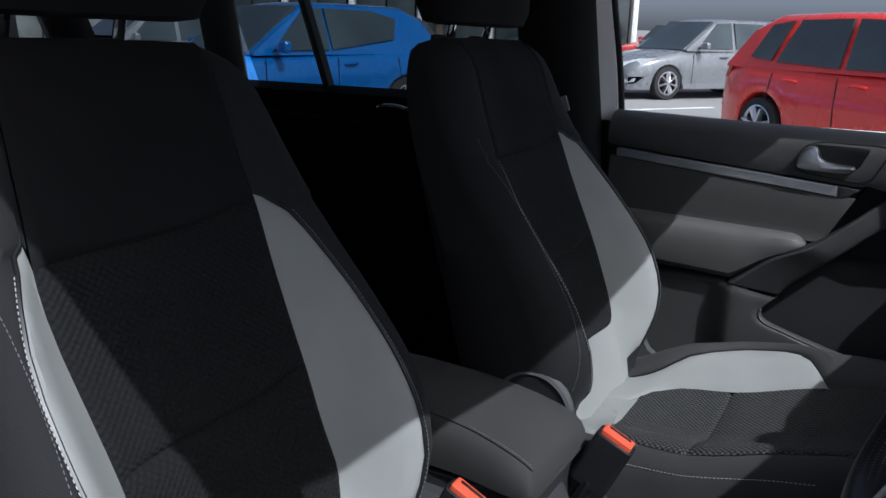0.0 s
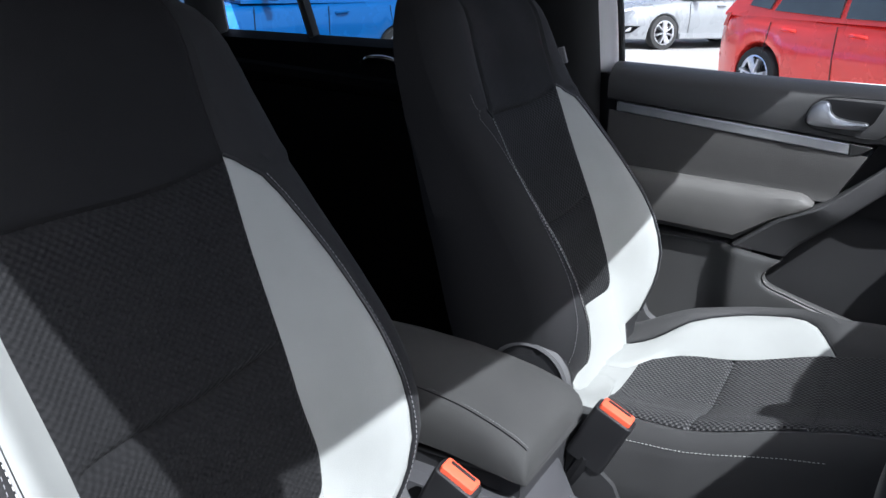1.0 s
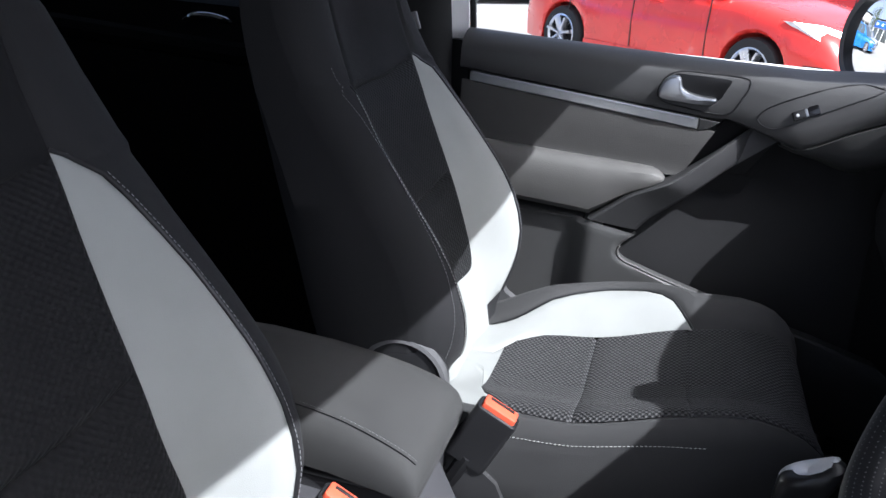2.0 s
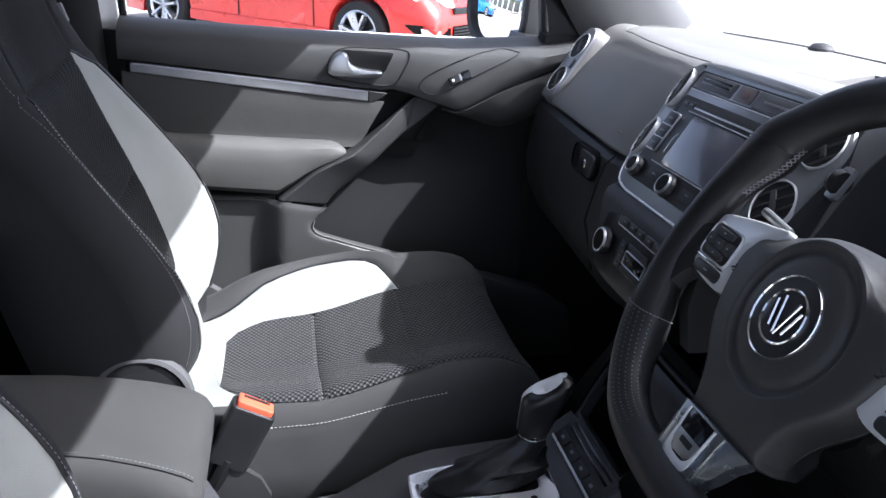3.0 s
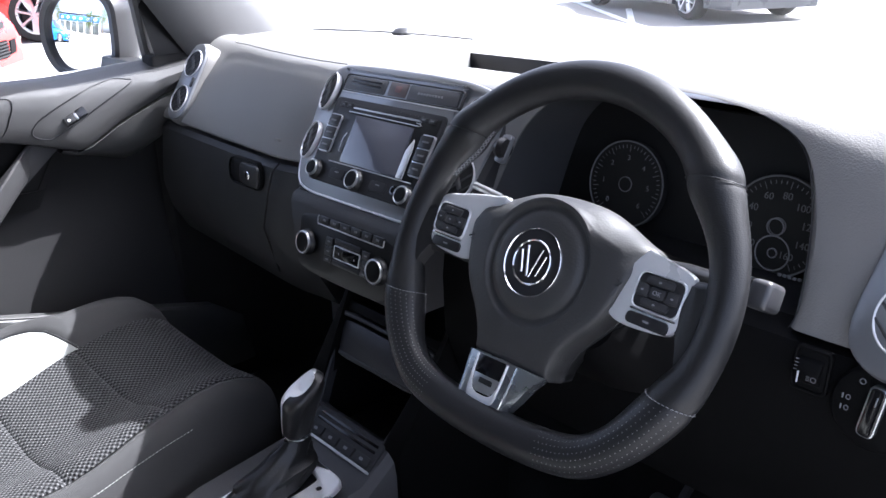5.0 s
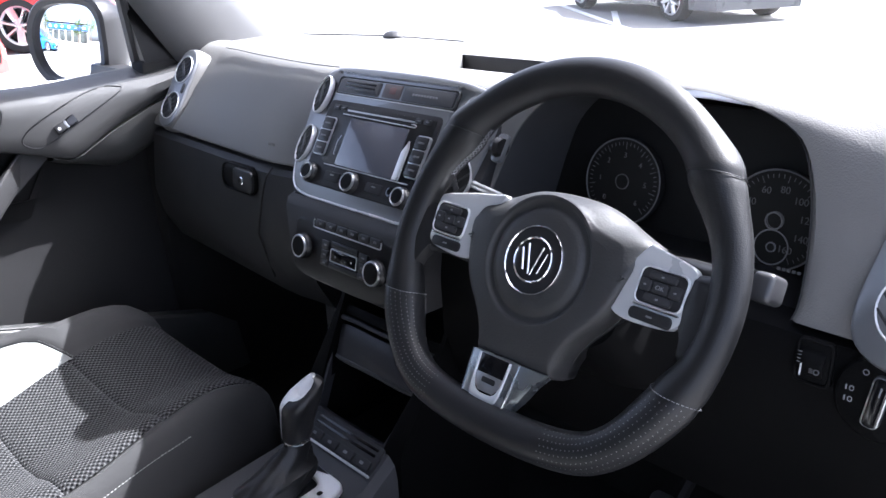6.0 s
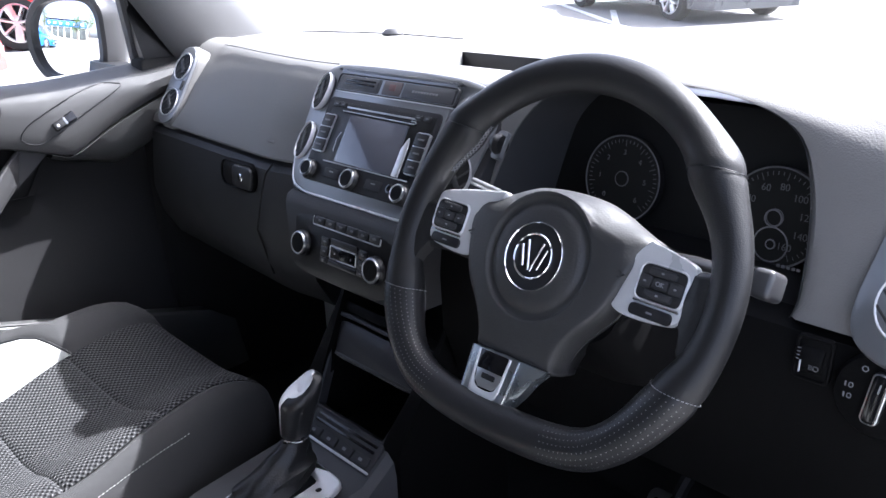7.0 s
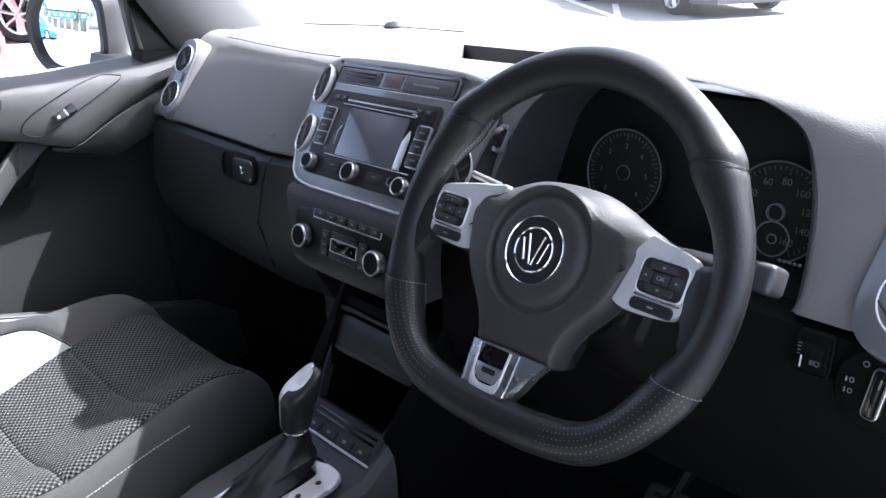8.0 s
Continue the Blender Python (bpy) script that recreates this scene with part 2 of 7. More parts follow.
def slab(outline, at, turn, depth, chamfer=0.001, curve=None):
    """An outline in the plane of turn (x, y), at its front face, going depth back along -z, with a chamfered front edge."""
    inn = inset(outline, chamfer)
    rows = [(outline, -depth), (outline, -chamfer), (inset(outline, chamfer * 0.3), -chamfer * 0.3), (inn, 0.0)]
    at = Vector(at)
    secs = [[at + turn @ Vector((p[0], p[1], z + (curve(p[0], p[1]) if curve else 0))) for p in o] for o, z in rows]
    return loft(secs)


def ring(outer, inner, at, turn, depth, chamfer=0.001):
    """A frame between two outlines with as many points each."""
    at = Vector(at)
    rows = [(inner, -depth), (inner, -chamfer), (inset(inner, -chamfer), 0.0), (inset(outer, chamfer), 0.0), (outer, -chamfer), (outer, -depth)]
    secs = [[at + turn @ Vector((p[0], p[1], z)) for p in o] for o, z in rows]
    return grid(secs, True)


def revolve(profile, at, turn, n=28, hole=False):
    """A profile of (radius, height) turned about the turn's z; hole: a ring, open in the middle."""
    at = Vector(at)
    secs = [[at + turn @ Vector((r * math.cos(2 * math.pi * k / n), r * math.sin(2 * math.pi * k / n), h)) for k in range(n)] for r, h in profile]
    return grid(secs, True) if hole else loft(secs)


def tube(path, radius, n=8, closed=False, flat=1.0, up=None):
    """A tube along points; radius a number or one for each point; flat squeezes it along the second axis."""
    P = [Vector(p) for p in path]
    m = len(P)
    rad = radius if isinstance(radius, (list, tuple)) else [radius] * m
    secs, keep = [], None
    for i in range(m):
        t = (P[(i + 1) % m] - P[i - 1]) if closed else (P[min(i + 1, m - 1)] - P[max(i - 1, 0)])
        t.normalize()
        if keep is None:
            keep = Vector(up) if up is not None else (Vector((0, 0, 1)) if abs(t.z) < 0.9 else Vector((1, 0, 0)))
        a = (keep - t * keep.dot(t)).normalized()
        if up is None:
            keep = a
        b = t.cross(a)
        secs.append([P[i] + (a * math.cos(2 * math.pi * k / n) * flat + b * math.sin(2 * math.pi * k / n)) * rad[i] for k in range(n)])
    if closed:
        return grid(secs + [secs[0]], True)
    return loft(secs)


def stitches(path, step=0.0052, length=0.0030, r=0.00045):
    """A row of short threads along a line."""
    P = [Vector(p) for p in path]
    out, carry = [], 0.0
    for a, b in zip(P[:-1], P[1:]):
        seg = (b - a).length
        if seg < 1e-6:
            continue
        d = (b - a) / seg
        s = carry
        while s < seg:
            q = a + d * s
            out.append(tube([q, q + d * length], r, 5))
            s += step
        carry = s - seg
    return join(*out)


def lerp(table, x):
    """Linear reading of a table of (x, y)."""
    return float(np.interp(x, [p[0] for p in table], [p[1] for p in table]))


def flow(table, x):
    """Smooth reading of a table of (x, y), without overshoot."""
    xs, ys = [p[0] for p in table], [p[1] for p in table]
    if x <= xs[0] or x >= xs[-1]:
        return ys[0] if x <= xs[0] else ys[-1]
    i = max(k for k in range(len(xs) - 1) if xs[k] <= x)
    gap = [xs[k + 1] - xs[k] for k in range(len(xs) - 1)]
    rise = [(ys[k + 1] - ys[k]) / gap[k] for k in range(len(gap))]

    def tangent(k):
        if k == 0 or k == len(xs) - 1:
            return rise[0] if k == 0 else rise[-1]
        if rise[k - 1] * rise[k] <= 0:
            return 0.0
        return (gap[k - 1] + gap[k]) / (gap[k] / rise[k - 1] + gap[k - 1] / rise[k])

    h, t = gap[i], (x - xs[i]) / gap[i]
    return ys[i] * (1 + 2 * t) * (1 - t) ** 2 + h * tangent(i) * t * (1 - t) ** 2 + ys[i + 1] * t * t * (3 - 2 * t) - h * tangent(i + 1) * t * t * (1 - t)


def ease(t):
    t = min(1.0, max(0.0, t))
    return t * t * (3 - 2 * t)


def text(name, body, at, turn, size, mat, parent, extrude=0.0003):
    """Built-in lettering, lying on the plane of turn."""
    cu = bpy.data.curves.new(name, "FONT")
    cu.body, cu.size, cu.extrude = body, size, extrude
    cu.align_x, cu.align_y = "CENTER", "CENTER"
    tmp = bpy.data.objects.new(name, cu)
    scene.collection.objects.link(tmp)
    bpy.context.view_layer.update()
    me = bpy.data.meshes.new_from_object(tmp.evaluated_get(bpy.context.evaluated_depsgraph_get()))
    bpy.data.objects.remove(tmp)
    me.transform(Matrix.Translation(at) @ turn.to_4x4())
    me.materials.clear()
    return link(name, me, mat, parent, smooth=False)


# ---- ground and the car's shell ----
SLOPE = 0.022      # the car park rises gently to the left


def asphalt():
    m = surf("asphalt", (0.25, 0.246, 0.238), 0.9, grain=(90, 0.8), mottle=(0.35, 0.12))
    return m


v, f = grid([[(x, y, -SLOPE * x) for x in (-3000, -60, -20, 20, 60, 3000)] for y in (-3000, -60, -20, 20, 60, 3000)])
ground = part("ground", (v, f), asphalt(), None, smooth=False)
tagged(ground, "pale sunlit asphalt of the car park", "ground", kind="structure")

# floor, tunnel side and firewall
floor = part("floor", box((0, -0.45, 0.395), (1.50, 3.2, 0.03), 0.005), M_CARPET)
tagged(floor, "black carpet of the car's cabin floor", "floor", kind="structure")
fire = part("wall_front", loft([[(x, 0.96, 0.38), (x, 1.08, 0.62), (x, 1.08, 1.10), (x, 1.12, 1.10), (x, 1.13, 0.60), (x, 1.01, 0.37)] for x in (-0.78, 0.78)]), M_CARPET, smooth=False)
tagged(fire, "dark carpeted firewall below the dashboard", "firewall", kind="structure")

# roof with a headliner, closing the cabin above
HEAD_Y, HEAD_Z = 0.545, 1.50


def roof_rows(dz):
    rows = []
    for y, z, w in ((HEAD_Y, HEAD_Z, 0.58), (0.46, 1.545, 0.59), (0.15, 1.585, 0.60), (-0.5, 1.60, 0.60), (-1.3, 1.57, 0.59), (-1.95, 1.49, 0.55)):
        rows.append([(x * w, y - (0.38 if y > 0.4 else 0.1) * (x * w) ** 2, z + dz - 0.055 * abs(x) ** 2.5) for x in (-1, -0.8, -0.5, -0.2, 0, 0.2, 0.5, 0.8, 1)])
    return rows


low, high = roof_rows(0.0), roof_rows(0.045)
sections = [a + b[::-1] for a, b in zip(low, high)]
roof = part("ceiling", loft(sections), M_HEAD)
tagged(roof, "pale grey headliner under the car's roof", "headliner", kind="structure")


def bar(name, line, w, h, mat, label, category):
    ob = part(name, tube(smooth_line(line, 5), w, 10, flat=h / w), mat)
    return tagged(ob, label, category, kind="structure")


for s, side in ((-1, "left"), (1, "right")):
    # windscreen pillar: a wide trim that leans back to the roof
    prof = []
    for t in np.linspace(0, 1, 9):
        y0, z0 = 0.82 + (0.45 - 0.82) * t, 1.10 + (HEAD_Z - 1.10) * t
        x0 = s * (0.725 - 0.125 * t ** 1.2)
        w = 0.088 - 0.040 * t
        loop = []
        for k in range(12):
            a = 2 * math.pi * k / 12
            loop.append((x0 + s * 0.032 * math.cos(a), y0 + w * math.sin(a), z0 + 0.6 * w * math.sin(a)))
        prof.append(loop)
    p = part("pillar_trim", loft(prof), M_PILLAR)
    tagged(p, "grained grey windscreen pillar trim", "pillar", kind="structure")
    # roof rail and the pillars behind the front doors
    bar("roof_rail", [(s * 0.60, 0.46, 1.46), (s * 0.625, 0.1, 1.53), (s * 0.63, -0.6, 1.54), (s * 0.61, -1.4, 1.49), (s * 0.57, -1.9, 1.40)], 0.045, 0.05, M_PILLAR, "dark trim along the roof's edge", "roof rail")
    prof = []
    for t in np.linspace(0, 1, 6):
        z0 = 0.42 + 1.10 * t
        x0 = s * (0.735 if z0 < 1.05 else 0.735 - 0.105 * (z0 - 1.05) / 0.47)
        y0, w = -0.240 - 0.03 * t, 0.105 - 0.025 * t
        prof.append([(x0 + s * 0.035 * math.cos(a), y0 + w * math.sin(a), z0) for a in [2 * math.pi * k / 12 for k in range(12)]])
    p = part("pillar_centre", loft(prof), M_DOORLOW)
    tagged(p, "dark trim of the pillar behind the front door", "pillar", kind="structure")

for s in (-1, 1):
    kick = part("wall_footwell", box((s * 0.735, 0.86, 0.75), (0.05, 0.50, 0.74), 0.01), M_CARPET)
    tagged(kick, "dark footwell side trim below the dashboard", "footwell trim", kind="structure")

# tail end, closing the cabin behind
tail = part("wall_rear", loft([[(x, -2.0, 0.40), (x, -2.02, 1.05), (x * 0.86, -1.93, 1.48), (x * 0.86, -1.97, 1.50), (x, -2.08, 1.05), (x, -2.06, 0.38)] for x in (-0.72, -0.3, 0.3, 0.72)]), M_PILLAR)
tagged(tail, "dark tailgate trim at the back of the cabin", "tailgate", kind="structure")


def rear_side(s):
    """Rear door and quarter panel below and between the rear side windows."""
    rows = []
    for y in (-0.33, -0.6, -1.0, -1.12, -1.5, -1.98):
        rows.append([(s * 0.70, y, 0.42), (s * 0.71, y, 0.80), (s * 0.69, y, 1.00), (s * 0.705, y, 1.105), (s * 0.745, y, 1.121), (s * 0.80, y, 1.115), (s * 0.80, y, 0.42)])
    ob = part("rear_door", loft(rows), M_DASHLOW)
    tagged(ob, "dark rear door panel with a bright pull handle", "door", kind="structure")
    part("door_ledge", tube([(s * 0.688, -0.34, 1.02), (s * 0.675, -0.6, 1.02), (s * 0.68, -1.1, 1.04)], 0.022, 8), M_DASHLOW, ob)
    part("handle", tube(smooth_line([(s * 0.688, -0.60, 1.075), (s * 0.672, -0.63, 1.085), (s * 0.672, -0.67, 1.083), (s * 0.688, -0.70, 1.072)], 4), 0.007, 8), M_CHROME, ob, "bright chrome pull handle")
    for y0, y1, w in ((-1.19, -1.17, 0.06), (-1.75, -1.85, 0.11)):
        prof = []
        for t in np.linspace(0, 1, 5):
            z0 = 1.08 + 0.44 * t
            x0 = s * (0.74 - 0.115 * t)
            prof.append([(x0 + s * 0.03 * math.cos(a), y0 + (y1 - y0) * t + w * math.sin(a), z0) for a in [2 * math.pi * k / 12 for k in range(12)]])
        part("pillar", loft(prof), M_PILLAR, ob)
    part("window_bar", tube([(s * 0.752, -0.870, 1.09), (s * 0.645, -0.94, 1.50)], 0.012, 8, flat=1.4), M_BLACK, ob)
    pane = [(s * 0.757, y, 1.09) for y in (-0.33, -1.10)], [(s * 0.645, y, 1.51) for y in (-0.36, -1.18)]
    g = part("window_pane", grid(pane), M_TINT, ob, "dark tinted rear window glass")
    pane = [(s * 0.757, y, 1.09) for y in (-1.16, -1.75)], [(s * 0.645, y, 1.49) for y in (-1.28, -1.78)]
    part("window_pane", grid(pane), M_TINT, ob, "dark tinted rear window glass")


rear_side(-1)
rear_side(1)

# windscreen, bonnet, wings and the outside of the doors: the white body
wind = []
for t in np.linspace(0, 1, 7):
    y0, z0 = 1.10 + (HEAD_Y + 0.02 - 1.10) * t, 1.125 + (HEAD_Z + 0.02 - 1.125) * t
    w = 0.70 - 0.13 * t
    wind.append([(x * w, y0 - 0.13 * x * x, z0) for x in np.linspace(-1, 1, 13)])
pane = part("windscreen", grid(wind), M_GLASS)
tagged(pane, "clear curved windscreen glass above the dashboard", "windscreen", kind="structure")
pane.visible_shadow = False
bonnet = []
for y, z, w in ((1.02, 1.085, 0.74), (1.12, 1.095, 0.78), (1.3, 1.09, 0.80), (1.6, 1.055, 0.80), (1.9, 0.99, 0.78), (2.06, 0.90, 0.74), (2.10, 0.6, 0.72)):
    bonnet.append([(x * w, y - 0.06 * x * x, z - 0.07 * abs(x) ** 3) for x in np.linspace(-1, 1, 15)])
top = part("bonnet", grid(bonnet), M_WHITE)
tagged(top, "white painted bonnet of the car", "bonnet", kind="structure")

# driver's door, standing wide open beside the seat
open_door = thing("door_2", (0.83, 0.74, 0.45), "black-trimmed driver's door standing wide open", "door", kind="structure")
dd, dn = Vector((0.94, -0.34, 0)), Vector((-0.34, -0.94, 0))
for nm, mat, off in (("inner_panel", M_DOORLOW, 0.0), ("outer_skin", M_WHITE, -0.06)):
    rows = []
    for k in np.linspace(0, 1.02, 8):
        o = Vector((0.83, 0.74, 0)) + dd * k + dn * off
        rows.append([o + dn * d + Vector((0, 0, z)) for d, z in ((-0.025, 0.44), (0.012, 0.46), (0.020, 0.62), (0.014, 0.78), (0.030, 0.88), (0.012, 0.94), (0.010, 1.06), (-0.005, 1.09), (-0.03, 1.09), (-0.035, 0.44))])
    part(nm, loft(rows), mat, open_door)
part("armrest", loft([[Vector((0.83, 0.74, 0)) + dd * k + dn * d + Vector((0, 0, z)) for d, z in ((0.02, 0.90), (0.07, 0.895), (0.075, 0.86), (0.02, 0.82))] for k in (0.25, 0.3, 0.8, 0.85)]), M_PAD, open_door)


# ---- front seats ----
CX = -0.37
A_B = [(0.60, 0.100), (0.72, 0.106), (0.76, 0.115), (0.80, 0.112), (0.85, 0.109), (0.90, 0.112), (1.00, 0.120), (1.08, 0.127), (1.25, 0.127)]
B_B = [(0.60, 0.105), (0.68, 0.122), (0.72, 0.140), (0.76, 0.163), (0.80, 0.178), (0.85, 0.186), (0.91, 0.188), (0.97, 0.183), (1.02, 0.171), (1.05, 0.159), (1.066, 0.149), (1.075, 0.139), (1.08, 0.1285), (1.25, 0.1285)]
P_B = [(0.60, 0.0), (0.64, 0.004), (0.68, 0.018), (0.72, 0.042), (0.76, 0.063), (0.80, 0.074), (0.84, 0.075), (0.88, 0.070), (0.95, 0.052), (1.03, 0.026), (1.08, 0.012), (1.16, 0.004), (1.22, 0.0)]
C_B = [(0.60, 0.235), (0.70, 0.247), (0.80, 0.251), (0.90, 0.246), (1.00, 0.230), (1.08, 0.222), (1.14, 0.212), (1.18, 0.197), (1.205, 0.170), (1.217, 0.125)]
C_OUT = [(0.60, 0.150), (0.66, 0.160), (0.70, 0.176), (0.74, 0.203), (0.78, 0.228), (0.82, 0.242), (0.88, 0.248), (0.95, 0.247), (1.00, 0.244), (1.08, 0.240), (1.14, 0.228), (1.18, 0.207), (1.205, 0.174), (1.217, 0.125)]
T_B = [(0.60, 0.13), (0.80, 0.135), (1.00, 0.12), (1.12, 0.105), (1.18, 0.085), (1.205, 0.06), (1.217, 0.03)]
ROWS_B = [0.62, 0.65, 0.68, 0.705, 0.725, 0.738, 0.745, 0.752, 0.77, 0.80, 0.83, 0.86, 0.880, 0.893, 0.899, 0.905, 0.911, 0.917, 0.93, 0.95, 0.98, 1.01, 1.04, 1.06, 1.069, 1.075, 1.081, 1.09, 1.11, 1.13, 1.15, 1.17, 1.185, 1.197, 1.207, 1.214, 1.217]


def spine(z):
    d = z - 0.76
    return -0.044 - 0.36 * d - 0.13 * d * abs(d) + 0.010 * math.exp(-((z - 0.86) / 0.10) ** 2) - (0.9 * max(0, z - 1.17)) ** 2 * 12


def widen(s, z):
    """The inner half of the middle panel is broader below the shoulder seam."""
    return 0.026 * ease((1.20 - z) / 0.20) if s > 0 else 0.0


def back_y(x, z, s=-1):
    """Depth of the backrest's face at a half width x and height z."""
    wd = widen(s, z)
    a, p = flow(A_B, z) + wd, flow(P_B, z)
    b = max(flow(B_B, z) + wd * 0.7, a + 0.0015)
    x = abs(x)
    dish = 0.012 * (min(x, a) / a) ** 2
    y = spine(z) - 0.006 + dish
    if x > a:
        y += p * ease((x - a) / max(b - a, 0.03)) if b - a > 0.02 else p * ease((x - a) / 0.06)
    return y


def groove(d, w=0.0045, depth=0.0045):
    return -depth * math.exp(-(d / w) ** 2)


def crown(z):
    return z + 0.020 * ease((z - 1.12) / 0.08)


def half_row(z, s):
    """Points of the right or left half of one section: centre, insert, bolster."""
    wd = widen(s, z)
    a, c, t = flow(A_B, z) + wd, flow(C_B if s > 0 else C_OUT, z), flow(T_B, z)
    b = max(flow(B_B, z) + wd * 0.7, a + 0.0015)
    seam = groove(z - 0.905, 0.006, 0.011) + groove(z - 1.075, 0.006, 0.011)
    dip = 0.020 * ease((z - 0.76) / 0.10) * ease((1.18 - z) / 0.09)
    rise = 0.030 * ease((z - 0.70) / 0.045) * ease((0.87 - z) / 0.12) if s < 0 else 0.0
    centre = []
    for k in (0, 0.2, 0.4, 0.55, 0.7, 0.8, 0.86, 0.91, 0.95, 0.98, 1.0):
        zz = z - dip * ((1 - k * k) if s < 0 else 1.0) + rise * k ** 11
        centre.append((CX + s * a * k, back_y(a * k, zz, s) + seam * (1 - k ** 10) + groove(a - a * k), crown(zz)))
    ins = [(a + (b - a) * k, 0) for k in (0, 0.05, 0.12, 0.3, 0.5, 0.7, 0.88, 0.95, 1.0)]
    low = dip if s > 0 else -rise
    ins = [(x, back_y(x, z - low * (1 - (x - a) / max(b - a, 1e-6)), s) + groove(x - a) + groove(b - x, 0.004, 0.003)) for x, _ in ins]
    yb = back_y(b + 1e-4, z, s) if b - a > 0.02 else back_y(b, z, s)
    yb0 = ins[-1][1]
    back = spine(z) - t
    peak = max(yb, spine(z) + flow(P_B, z))
    d = max(c - b, 0.01)
    bol = [(b, yb0)]
    for k in (0.06, 0.14, 0.3, 0.5, 0.68, 0.82, 0.92, 0.98, 1.0):
        x = b + d * k
        y = peak - (0.055 * (1 - math.sqrt(max(0.0, 1 - k * k)))) - 0.004 * k + (yb0 - yb) * math.exp(-k * 20)
        if b - a <= 0.02:
            y = spine(z) + 0.006 + flow(P_B, z) * ease(k * 3) - 0.05 * (1 - math.sqrt(max(0.0, 1 - k * k)))
        bol.append((x, max(y, back + 0.02)))
    ye = bol[-1][1]
    side = [(c, ye), (c, ye + (back - ye) * 0.4), (c - 0.002, ye + (back - ye) * 0.75), (c - 0.02, back + 0.008), (c - 0.05, back), (c * 0.4, back - 0.012), (0, back - 0.015)]
    mk = lambda pts: [(CX + s * x, y, crown(z)) for x, y in pts]  # noqa: E731
    drop = low
    ins3 = [(CX + s * x, y, crown(z - drop * (1 - (x - a) / max(b - a, 1e-6)))) for x, y in ins]
    return centre, ins3, mk(bol), mk(side)


ZC = [(-0.06, 0.640), (0.0, 0.642), (0.06, 0.647), (0.18, 0.657), (0.32, 0.690), (0.42, 0.706), (0.455, 0.703), (0.48, 0.690), (0.495, 0.668), (0.502, 0.64), (0.500, 0.60)]
A_C = [(-0.06, 0.02), (0.03, 0.02), (0.045, 0.045), (0.06, 0.075), (0.09, 0.095), (0.18, 0.108), (0.32, 0.134), (0.33, 0.135), (0.5, 0.150)]
B_C = [(-0.06, 0.100), (-0.02, 0.107), (0.02, 0.114), (0.05, 0.124), (0.10, 0.152), (0.14, 0.181), (0.175, 0.202), (0.21, 0.212), (0.245, 0.211), (0.28, 0.192), (0.305, 0.167), (0.322, 0.146), (0.33, 0.137), (0.5, 0.152)]
P_C = [(-0.06, 0.004), (-0.02, 0.008), (0.02, 0.022), (0.06, 0.038), (0.1, 0.048), (0.18, 0.050), (0.25, 0.045), (0.36, 0.032), (0.44, 0.020), (0.5, 0.004)]
C_C = [(-0.06, 0.235), (0.05, 0.25), (0.2, 0.262), (0.36, 0.266), (0.44, 0.260), (0.48, 0.244), (0.502, 0.215)]
ROWS_C = [(-0.06, 0), (-0.02, 0), (0.01, 0), (0.03, 0), (0.045, 0), (0.06, 0), (0.08, 0), (0.10, 0), (0.13, 0), (0.16, 0), (0.178, 0), (0.184, 0), (0.190, 0), (0.22, 0), (0.25, 0), (0.275, 0), (0.295, 0), (0.31, 0), (0.318, 0), (0.324, 0), (0.330, 0), (0.345, 0), (0.37, 0), (0.40, 0), (0.43, 0), (0.455, 0), (0.475, 0), (0.488, 0), (0.496, 0), (0.502, 0)]


def cushion_z(x, y, s=-1):
    a, b, p = flow(A_C, y), flow(B_C, y), flow(P_C, y)
    x = abs(x)
    z = flow(ZC, y)
    if s > 0:
        return z + 0.046 * ease((0.57 - y) * 5) * ease((x - 0.06) / 0.16)
    w0 = max(a, 0.10) - 0.018
    w1 = w0 + 0.080
    return z + p * ease((x - w0) / (w1 - w0)) + 0.004 * (min(x, a) / max(a, 0.01)) ** 2


A_IN = [(-0.06, 0.02), (0.02, 0.02), (0.035, 0.06), (0.045, 0.12), (0.06, 0.175), (0.08, 0.207), (0.11, 0.226), (0.18, 0.235), (0.33, 0.217), (0.45, 0.207), (0.5, 0.188)]
B_IN = [(-0.06, 0.185), (0.0, 0.207), (0.03, 0.220), (0.06, 0.225), (0.08, 0.225), (0.11, 0.2275), (0.18, 0.2355), (0.33, 0.2175), (0.45, 0.2075), (0.5, 0.1885)]
C_IN = [(-0.06, 0.245), (0.05, 0.262), (0.15, 0.262), (0.25, 0.250), (0.36, 0.238), (0.44, 0.226), (0.48, 0.216), (0.502, 0.196)]


